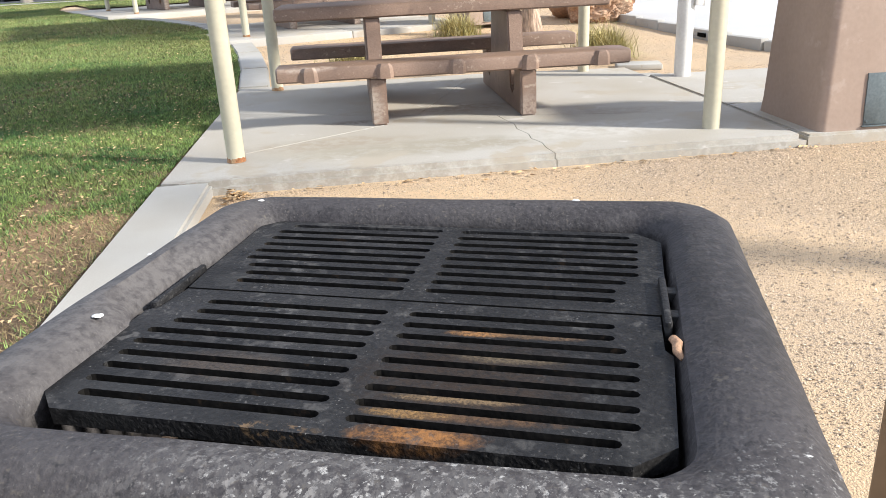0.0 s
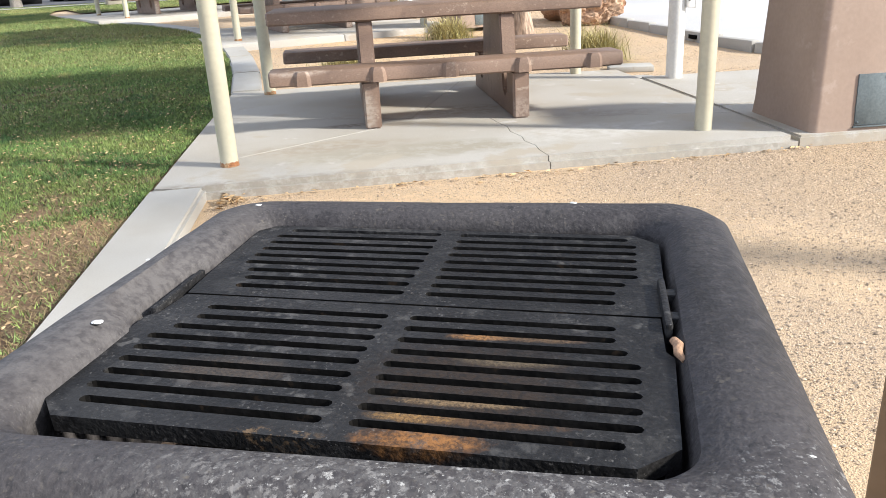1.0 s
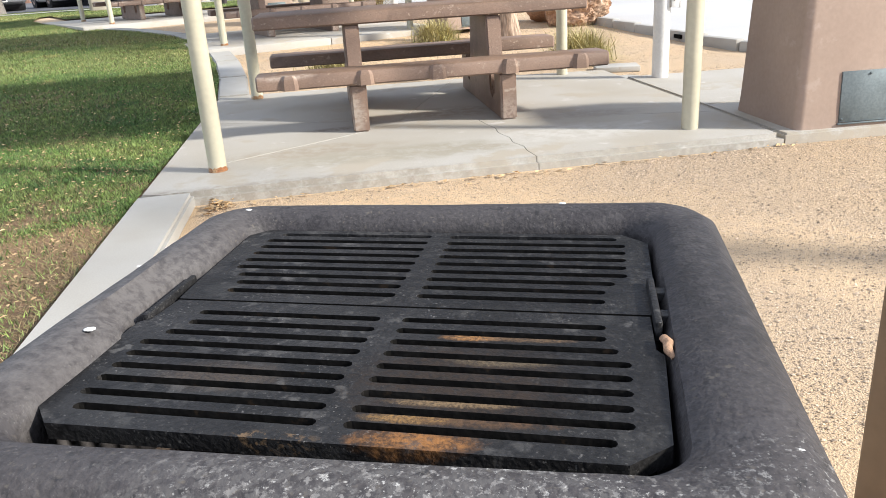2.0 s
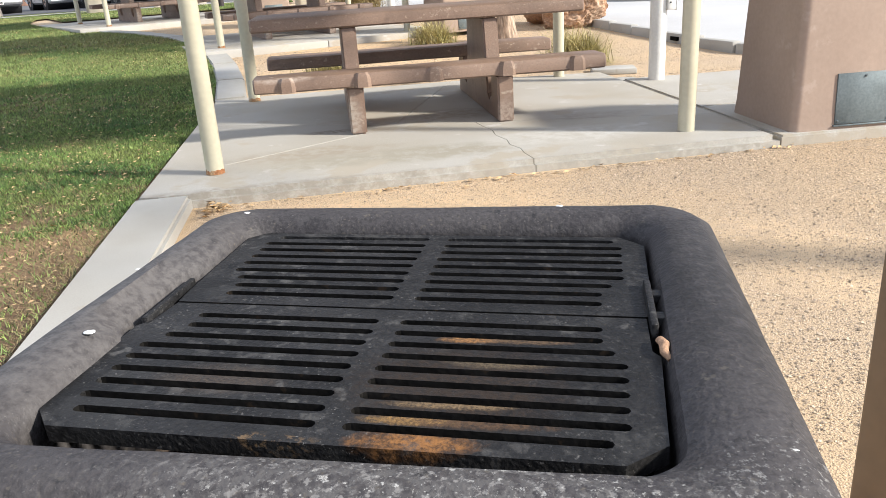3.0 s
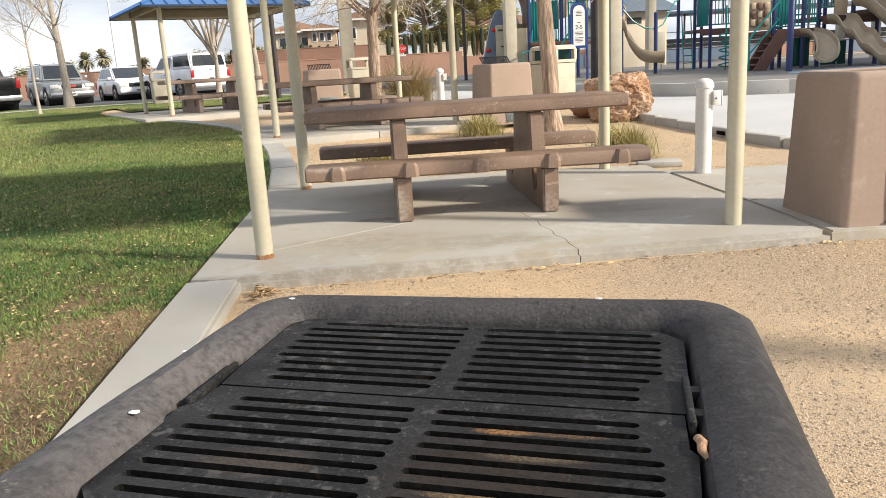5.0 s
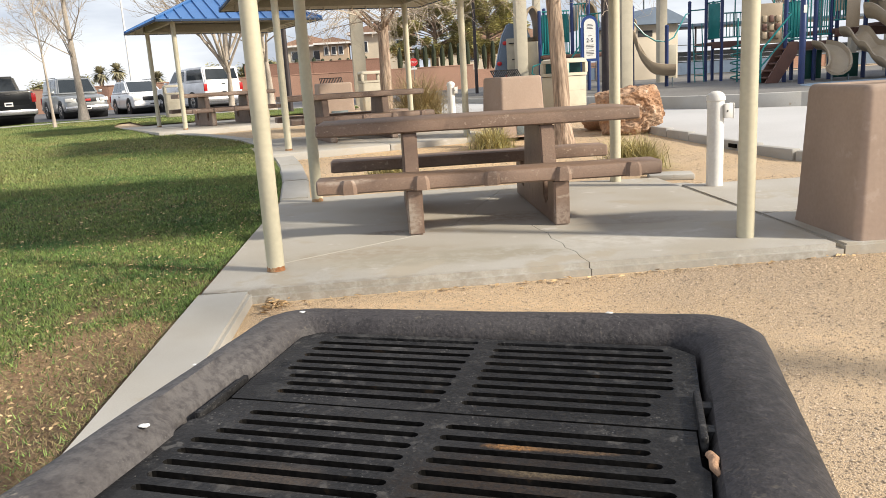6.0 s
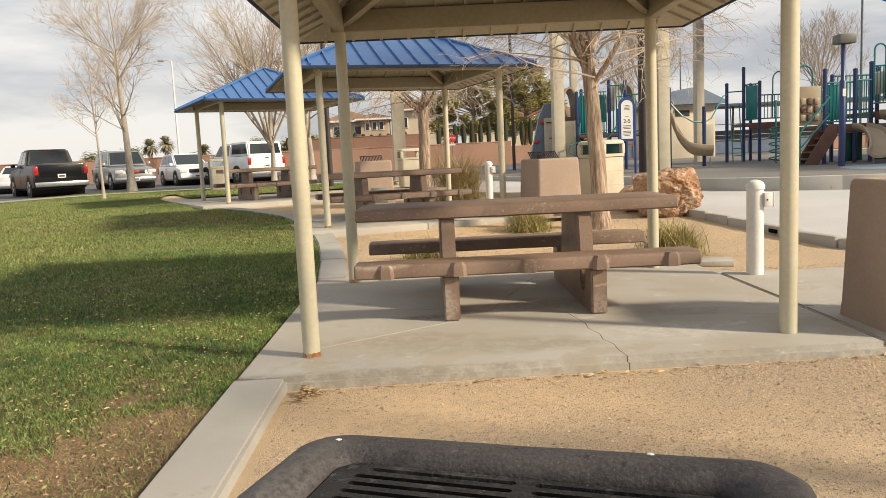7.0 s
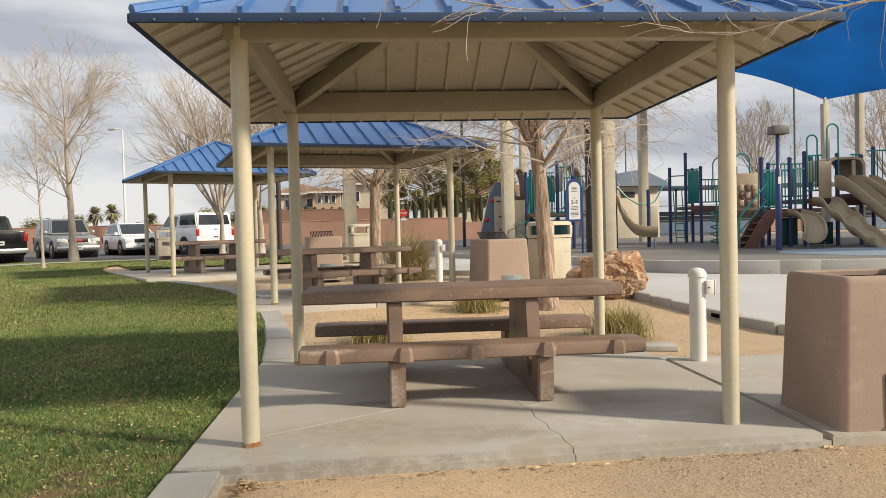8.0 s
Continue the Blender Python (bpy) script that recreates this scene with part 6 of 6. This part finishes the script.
def vehicle(name, label, m, paint, L, W, H, hood, cab, roof, tail, r=0.37, bed=None, cap_shell=False, grille=None):
    """Front faces local -y. hood: bonnet height; cab, roof: (front y, rear y) at the beltline and at the roof; tail: height at the back."""
    th = base(name, m, label, "car" if name != "pickup_truck" else "pickup truck", "parked vehicles")
    h2, w2 = L / 2, W / 2
    belt = hood + 0.06
    f, b = cab
    wf, wr = -h2 + L * 0.185, h2 - L * 0.215
    # the body as a loft of rounded sections: place, width, sill height and top height
    stations = [(-h2, 0.80, 0.46, hood * 0.66), (-h2 + 0.05, 0.89, 0.36, hood * 0.80), (-h2 + 0.20, 0.96, 0.31, hood * 0.895), (-h2 + 0.55, 0.995, 0.28, hood * 0.95), (f, 1.0, 0.27, hood + 0.01), (f + 0.35, 1.0, 0.27, belt), (b, 1.0, 0.27, belt if not bed else tail), (h2 - 0.45, 0.995, 0.29, tail), (h2 - 0.10, 0.98, 0.33, tail), (h2 - 0.02, 0.95, 0.38, tail - 0.02), (h2, 0.92, 0.44, tail - 0.08)]
    bm, rings = bmesh.new(), []
    for y, k, lo_z, hi_z in stations:
        w, d = w2 * k, hi_z - lo_z
        half = [(0.90 * w, lo_z), (0.985 * w, lo_z + 0.10 * d), (w, lo_z + 0.38 * d), (0.99 * w, lo_z + 0.62 * d), (0.965 * w, lo_z + 0.86 * d), (0.93 * w, lo_z + 0.955 * d), (0.86 * w, hi_z - 0.005), (0.5 * w, hi_z + 0.018)]
        rings.append([bm.verts.new((-x, y, z)) for x, z in half] + [bm.verts.new((x, y, z)) for x, z in half[::-1]])
    for a, c in zip(rings, rings[1:]):
        for k in range(len(a)):
            bm.faces.new((a[k], a[(k + 1) % len(a)], c[(k + 1) % len(a)], c[k]))
    bm.faces.new(rings[0])
    bm.faces.new(rings[-1][::-1])
    body = part("body", bm, paint, th)
    for y in (wf, wr):
        part("wheel_arch", tubed([(-w2 - 0.003, y, r), (w2 + 0.003, y, r)], r + 0.085, 24), DARKTRIM, th)
    fr, br = roof
    z0, z1, ins = belt - 0.05, H, 0.24
    lo = [(-w2 + 0.05, f, z0), (w2 - 0.05, f, z0), (w2 - 0.05, b, z0), (-w2 + 0.05, b, z0)]
    hi = [(-w2 + ins, fr, z1), (w2 - ins, fr, z1), (w2 - ins, br, z1), (-w2 + ins, br, z1)]
    bm = bmesh.new()
    A = [bm.verts.new(p) for p in lo]
    Bv = [bm.verts.new(p) for p in hi]
    bm.faces.new(A[::-1])
    bm.faces.new(Bv)
    for i in range(4):
        bm.faces.new((A[i], A[(i + 1) % 4], Bv[(i + 1) % 4], Bv[i]))
    bmesh.ops.recalc_face_normals(bm, faces=bm.faces)
    bmesh.ops.bevel(bm, geom=list(bm.edges), offset=0.07, segments=3, affect="EDGES")
    part("cabin", bm, paint, th)

    def pane(name, q0, q1, q2, q3, u0, u1, v0, v1):
        q0, q1, q2, q3 = (Vector(q) for q in (q0, q1, q2, q3))

        def at(u, v):
            return q0.lerp(q1, u).lerp(q3.lerp(q2, u), v)
        return quad(th, name, [at(u0, v0), at(u1, v0), at(u1, v1), at(u0, v1)], CARGLASS, 0.008)
    pane("windscreen", lo[0], lo[1], hi[1], hi[0], 0.06, 0.94, 0.14, 0.90)
    pane("rear_window", lo[2], lo[3], hi[3], hi[2], 0.08, 0.92, 0.22, 0.88)
    cuts = ((0.09, 0.36), (0.39, 0.64), (0.67, 0.92)) if not bed else ((0.10, 0.50), (0.54, 0.90))
    for u0, u1 in cuts:
        pane("side_window", lo[1], lo[2], hi[2], hi[1], u0, u1, 0.20, 0.86)
        pane("side_window", lo[3], lo[0], hi[0], hi[3], 1 - u1, 1 - u0, 0.20, 0.86)
    for x in (-w2 + 0.115, w2 - 0.115):
        for y in (wf, wr):
            wheel(th, x, y, r)
        s = 1 if x > 0 else -1
        mir = part("mirror", boxed((s * (w2 + 0.09), f + 0.28, belt + 0.08), (0.18, 0.09, 0.14), 0.03), paint, th)
        part("headlight", boxed((s * (w2 - 0.24), -h2 - 0.002, hood * 0.77), (0.40, 0.05, 0.17), 0.02), CLEARLENS, th)
        part("tail_light", boxed((s * (w2 - 0.09), h2 - 0.005, tail - 0.28), (0.17, 0.06, 0.36), 0.02), REDLENS, th)
        part("door_handle", boxed((s * (w2 + 0.008), 0.25, belt - 0.18), (0.02, 0.16, 0.03), 0.006), DARKTRIM, th)
        part("door_gap", boxed((s * (w2 + 0.0005), (f + b) / 2, hood * 0.65), (0.004, 0.012, hood * 0.6)), DARKTRIM, th)
    part("front_bumper", boxed((0, -h2 + 0.02, 0.50), (W * 0.95, 0.18, 0.22), 0.06), grille[1] if grille else paint, th)
    part("rear_bumper", boxed((0, h2 + 0.03, 0.52), (W * 0.98, 0.15, 0.2), 0.03), CHROME if bed else paint, th)
    part("grille", boxed((0, -h2 - 0.005, hood * 0.76), (W * 0.44, 0.05, 0.20), 0.02), DARKTRIM, th)
    if grille:
        part("grille_badge", boxed((0, -h2 - 0.035, hood * 0.76), (0.34, 0.02, 0.10), 0.004), grille[0], th)
    for y, z in ((-h2 - 0.1, 0.50), (h2 + 0.03, tail - 0.52)):
        pl = part("number_plate", boxed((0, y, z), (0.31, 0.012, 0.16), 0.003), WHITE, th)
        part("plate_bar", boxed((0, y + (-0.008 if y < 0 else 0.008), z), (0.22, 0.004, 0.06)), INK, pl)
    if bed:
        part("tailgate", boxed((0, h2 + 0.006, tail - 0.3), (W * 0.76, 0.02, 0.48), 0.008), paint, th)
        part("tailgate_handle", boxed((0, h2 + 0.02, tail - 0.14), (0.2, 0.02, 0.05), 0.006), DARKTRIM, th)
        part("bed_liner", boxed((0, (b + h2) / 2, tail - 0.015), (W * 0.80, h2 - b - 0.25, 0.05)), DARKTRIM, th)
        if cap_shell:
            sh = part("camper_shell", prismed([(b + 0.02, tail - 0.06), (h2 - 0.08, tail - 0.06), (h2 - 0.22, H + 0.02), (b + 0.02, H + 0.02)], 0, -w2 + 0.10, w2 - 0.10, 0.06, 3), paint, th, "white camper shell over the bed")
            quad(th, "shell_window", [(w2 - 0.095, b + 0.12, tail + 0.10), (w2 - 0.095, h2 - 0.22, tail + 0.10), (w2 - 0.095, h2 - 0.36, H - 0.08), (w2 - 0.095, b + 0.25, H - 0.08)], CARGLASS, 0.01, sh)
            quad(th, "shell_window", [(-w2 + 0.095, h2 - 0.22, tail + 0.10), (-w2 + 0.095, b + 0.12, tail + 0.10), (-w2 + 0.095, b + 0.25, H - 0.08), (-w2 + 0.095, h2 - 0.36, H - 0.08)], CARGLASS, 0.01, sh)
            quad(th, "shell_hatch", [(w2 - 0.2, h2 - 0.097, tail + 0.08), (-w2 + 0.2, h2 - 0.097, tail + 0.08), (-w2 + 0.27, h2 - 0.205, H - 0.09), (w2 - 0.27, h2 - 0.205, H - 0.09)], CARGLASS, 0.012, sh)
        part("brake_light", boxed((0, br + 0.03, H - 0.03), (0.34, 0.05, 0.04), 0.008), REDLENS, th)
    else:
        for x in (-w2 + 0.28, w2 - 0.28):
            part("roof_rail", tubed([(x, fr + 0.25, H + 0.01), (x, fr + 0.4, H + 0.05), (x, br - 0.3, H + 0.05), (x, br - 0.15, H + 0.01)], 0.016, 6), DARKTRIM, th)
    return th


ZLOT = gz(40) - 0.05
vehicle("pickup_truck", "black crew cab pickup truck with chrome rear bumper", pose(-16.0, 29.8, ZLOT, 0, 0, 217), BLACKCAR, 5.9, 2.06, 2.0, 1.22, (-1.15, 1.05), (-0.35, 0.85), 1.36, 0.42, bed=True)
vehicle("suv", "silver full-size sport utility vehicle facing the lawn", pose(-15.3, 36.7, ZLOT, 0, 0, 33.8), SILVERCAR, 5.3, 2.06, 1.98, 1.15, (-1.15, 2.45), (-0.45, 2.3), 1.18, 0.41, grille=(SIGNRED, CHROME))
vehicle("suv", "white compact crossover facing the lawn", pose(-12.8, 39.2, ZLOT, 0, 0, 32), WHITECAR, 4.7, 1.92, 1.74, 1.02, (-1.45, 2.15), (-0.20, 1.65), 1.08, 0.38)
vehicle("pickup_truck", "white pickup truck with a camper shell and dark windows", pose(-9.1, 36.5, ZLOT, 0, 0, 220), WHITECAR, 6.0, 2.08, 2.06, 1.26, (-1.15, 1.0), (-0.40, 0.85), 1.40, 0.43, bed=True, cap_shell=True)
vehicle("car", "white sedan parked beyond the black pickup", pose(-21.5, 38.5, ZLOT, 0, 0, 195), WHITECAR, 4.7, 1.82, 1.46, 0.92, (-1.0, 1.55), (-0.15, 0.95), 1.0, 0.33)
vehicle("car", "dark sedan at the far edge of the parking lot", pose(-24.0, 44.0, ZLOT, 0, 0, 10), BLACKCAR, 4.7, 1.82, 1.46, 0.92, (-1.0, 1.55), (-0.15, 0.95), 1.0, 0.33)


# ---- loose ground cover ----
def edge_x(y):
    return np.interp(y, [p[1] for p in EDGE], [p[0] for p in EDGE])


def bare_patch(x, y):
    """Thin, trodden places in the lawn: 0 bare, 1 full."""
    s = np.sin(x * 1.7 + 0.6 * np.sin(y * 1.1)) * np.sin(y * 1.35 + 0.8 * np.sin(x * 0.9 + 1.0)) + 0.5 * np.sin(x * 4.3 + y * 2.1) * np.sin(y * 3.7 - x * 1.9)
    patch = np.clip(0.45 + 0.75 * np.sin(1.3 * y + 1.9 * x + 4.85) + 0.35 * np.sin(6.1 * y - 4.7 * x), 0, 1)
    near = np.exp(-((edge_x(y) - x) / 0.70) ** 2) * np.clip((0.6 - y) / 1.2, 0, 1) * (0.15 + 0.85 * patch)
    clump = np.sin(x * 9.1 + 2 * np.sin(y * 5.3)) * np.sin(y * 8.3 + 2 * np.sin(x * 6.1))
    return np.clip(1.02 + 0.12 * np.clip(y + 0.8, 0, 1.5) + 0.42 * s + 0.42 * clump - 1.75 * near * (0.8 + 0.4 * s) - 0.75 * np.clip((-0.9 - y) / 0.9, 0, 1) * (0.35 + 0.65 * patch), 0.07, 1)


def blades(n, x0, x1, y0, y1, h, w, seed, mat, label, keep=1.0, dry=False):
    r = np.random.RandomState(seed)
    y = r.uniform(y0, y1, n)
    xe = edge_x(y) - 0.012
    x = np.minimum(x1, xe) - (np.minimum(x1, xe) - x0) * r.uniform(0, 1, n) ** 1.25
    cover = bare_patch(x, y)
    ok = r.uniform(0, 1, n) < (cover if not dry else (1.15 - cover) * keep)
    x, y = x[ok], y[ok]
    m = len(x)
    z = gza(y) - 0.032
    a = r.uniform(0, 6.283, m)
    L = h * r.uniform(0.5, 1.25, m)
    lean = r.uniform(0.35, 1.35, m) if not dry else r.uniform(0.7, 1.6, m)
    b = r.uniform(0, 6.283, m)
    sx, sy = np.cos(a) * w * 0.5, np.sin(a) * w * 0.5
    V = np.empty((m, 3, 3))
    V[:, 0] = np.stack([x - sx, y - sy, z], 1)
    V[:, 1] = np.stack([x + sx, y + sy, z], 1)
    V[:, 2] = np.stack([x + np.cos(b) * L * np.sin(lean), y + np.sin(b) * L * np.sin(lean), z + L * np.maximum(np.cos(lean), 0.12)], 1)
    return stuff("grass_blades" if not dry else "dry_grass_blades", V.reshape(-1, 3), np.arange(m * 3).reshape(-1, 3), mat, label, "grass")


blades(380000, -4.4, 0, -3.8, 2.2, 0.036, 0.0062, 1, GRASS, "short green lawn grass in the foreground")
blades(150000, -8.5, 0, 4.6, 9.0, 0.045, 0.011, 7, GRASSFAR, "paler lawn grass beside the curving strip")
blades(180000, -6.5, 0, 2.0, 6.0, 0.040, 0.0085, 2, GRASS, "short green lawn grass beside the path")
blades(160000, -13.0, -1.0, 8.0, 20.0, 0.05, 0.018, 3, GRASSFAR, "short green lawn grass farther off")
blades(60000, -14.0, -7.5, 14.0, 29.0, 0.05, 0.03, 4, GRASSFAR, "green lawn grass near the parking lot")
blades(170000, -3.8, 0, -3.6, 2.6, 0.034, 0.0034, 5, STRAW, "dry straw in the thin parts of the lawn", 0.8, True)
blades(26000, -4.4, 0, -8.0, -3.7, 0.05, 0.018, 9, GRASS, "short green lawn grass behind the grill")
blades(52000, -16.0, -4.3, -8.0, 9.0, 0.06, 0.030, 10, GRASSFAR, "lawn grass stretching towards the parking lot")
blades(50000, -7.5, 0, 2.6, 12.0, 0.04, 0.008, 6, STRAW, "dry straw among the farther lawn grass", 0.5, True)


def strip_blades(n, h, w, seed):
    """Grass on the strip behind the far shelter."""
    r = np.random.RandomState(seed)
    a, b = r.uniform(0, 1, n), r.uniform(0, 1, n)
    ends = [np.stack([np.interp(a, (0, 0.5, 1), [p[k] for p in line]) for k in (0, 1)], 1) for line in (STRIP_L, STRIP_R)]
    P = ends[0] * (1 - b)[:, None] + ends[1] * b[:, None]
    z = gza(P[:, 1]) - 0.032
    q, d = r.uniform(0, 6.283, n), r.uniform(0, 6.283, n)
    L, lean = h * r.uniform(0.5, 1.25, n), r.uniform(0.2, 1.0, n)
    sx, sy = np.cos(q) * w * 0.5, np.sin(q) * w * 0.5
    V = np.stack([np.stack([P[:, 0] - sx, P[:, 1] - sy, z], 1), np.stack([P[:, 0] + sx, P[:, 1] + sy, z], 1), np.stack([P[:, 0] + np.cos(d) * L * np.sin(lean), P[:, 1] + np.sin(d) * L * np.sin(lean), z + L * np.cos(lean)], 1)], 1)
    return stuff("grass_blades", V.reshape(-1, 3), np.arange(n * 3).reshape(-1, 3), GRASSFAR, "short lawn grass behind the far shelter", "grass")


strip_blades(45000, 0.05, 0.03, 8)


def on_lawn(r, n):
    y = -2.4 + 22 * r.uniform(0, 1, n) ** 1.12
    x = edge_x(y) - 0.03 - np.abs(r.normal(0, 2.6, n)) * (0.7 + y.clip(0, 20) * 0.14)
    return np.stack([x, y, gza(y) - 0.03 + 0.035 + r.uniform(0, 0.012, n)], 1)


V, F = leaf_cards(12000, on_lawn, 0.0125, 11)
stuff("fallen_leaves", V, F, LEAF, "dry yellow-brown leaves scattered on the lawn", "leaves")


def on_gravel(r, n):
    x = r.uniform(-0.05, 3.6, n)
    y = -0.475 + 0.037 * x - 0.03 - np.abs(r.normal(0, 0.05, n))
    return np.stack([x, y, np.full(n, -0.062)], 1)


V, F = leaf_cards(90, on_gravel, 0.02, 12)
stuff("fallen_leaves", V, F, LEAF, "dry leaves gathered along the slab's edge", "leaves")


def corner_leaves(r, n):
    return np.stack([0.02 + np.abs(r.normal(0, 0.06, n)), -0.55 - np.abs(r.normal(0, 0.08, n)), -0.06 + r.uniform(0, 0.04, n)], 1)


V, F = leaf_cards(60, corner_leaves, 0.024, 13)
stuff("fallen_leaves", V, F, LEAF, "small heap of dry leaves in the slab's corner", "leaves")


def pebbles(n, x0, x1, y0, y1, size, seed, label, ok_fn, p=1.0):
    """Angular little stones: squashed octahedra."""
    r = np.random.RandomState(seed)
    x, y = r.uniform(x0, x1, n), y0 + (y1 - y0) * r.uniform(0, 1, n) ** p
    ok = ok_fn(x, y)
    x, y = x[ok], y[ok]
    m = len(x)
    s = size * r.uniform(0.4, 1.0, m) ** 1.6 + 0.0015
    a = r.uniform(0, 6.283, m)
    z = gza(y) - 0.075 + s * 0.25
    ax = np.stack([np.cos(a), np.sin(a), r.uniform(-0.3, 0.3, m)], 1) * s[:, None]
    ay = np.stack([-np.sin(a), np.cos(a), r.uniform(-0.3, 0.3, m)], 1) * (s * r.uniform(0.55, 0.95, m))[:, None]
    az = np.stack([r.uniform(-0.3, 0.3, m), r.uniform(-0.3, 0.3, m), np.ones(m)], 1) * (s * r.uniform(0.4, 0.8, m))[:, None]
    c = np.stack([x, y, z], 1)
    V = np.stack([c + ax, c + ay, c - ax, c - ay, c + az, c - az * 0.3], 1)
    k = np.arange(m)[:, None] * 6
    F = np.concatenate([k + np.array(t) for t in ((0, 1, 4), (1, 2, 4), (2, 3, 4), (3, 0, 4))])
    return stuff("gravel", V.reshape(-1, 3), F, PEBBLE, label, "gravel")


def fore(x, y):
    sandy = np.exp(-((x - 1.0 - 0.25 * y) / 1.35) ** 2) * np.exp(-((y + 1.0) / 0.7) ** 2) + 0.8 * np.exp(-((x - 2.4) / 0.5) ** 2 - ((y + 2.0) / 0.7) ** 2)
    return (y < -0.5 + 0.037 * x) & (x > -0.02) & (np.random.RandomState(len(x)).uniform(0, 1, len(x)) > sandy * 0.9)


def back(x, y):
    return ((y > 3.25) | ((x > 3.5) & (y > 2.45))) & (x > edge_x(y) + 0.34) & (x < np.interp(y, [2.4, 3.4, 3.9, 4.6, 7, 9, 12], [5.2, 5.6, 5.3, 5.2, 4.9, 4.7, 4.2]))


pebbles(210000, -0.05, 5.0, -3.3, -0.3, 0.0034, 21, "loose tan gravel before the picnic slab", fore, 0.8)
pebbles(14000, -0.05, 5.0, -3.3, -0.3, 0.0085, 22, "coarser loose gravel before the picnic slab", fore, 0.8)
pebbles(45000, -1.0, 5.4, 2.4, 12.0, 0.009, 23, "loose tan gravel in the planting bed", back, 1.5)
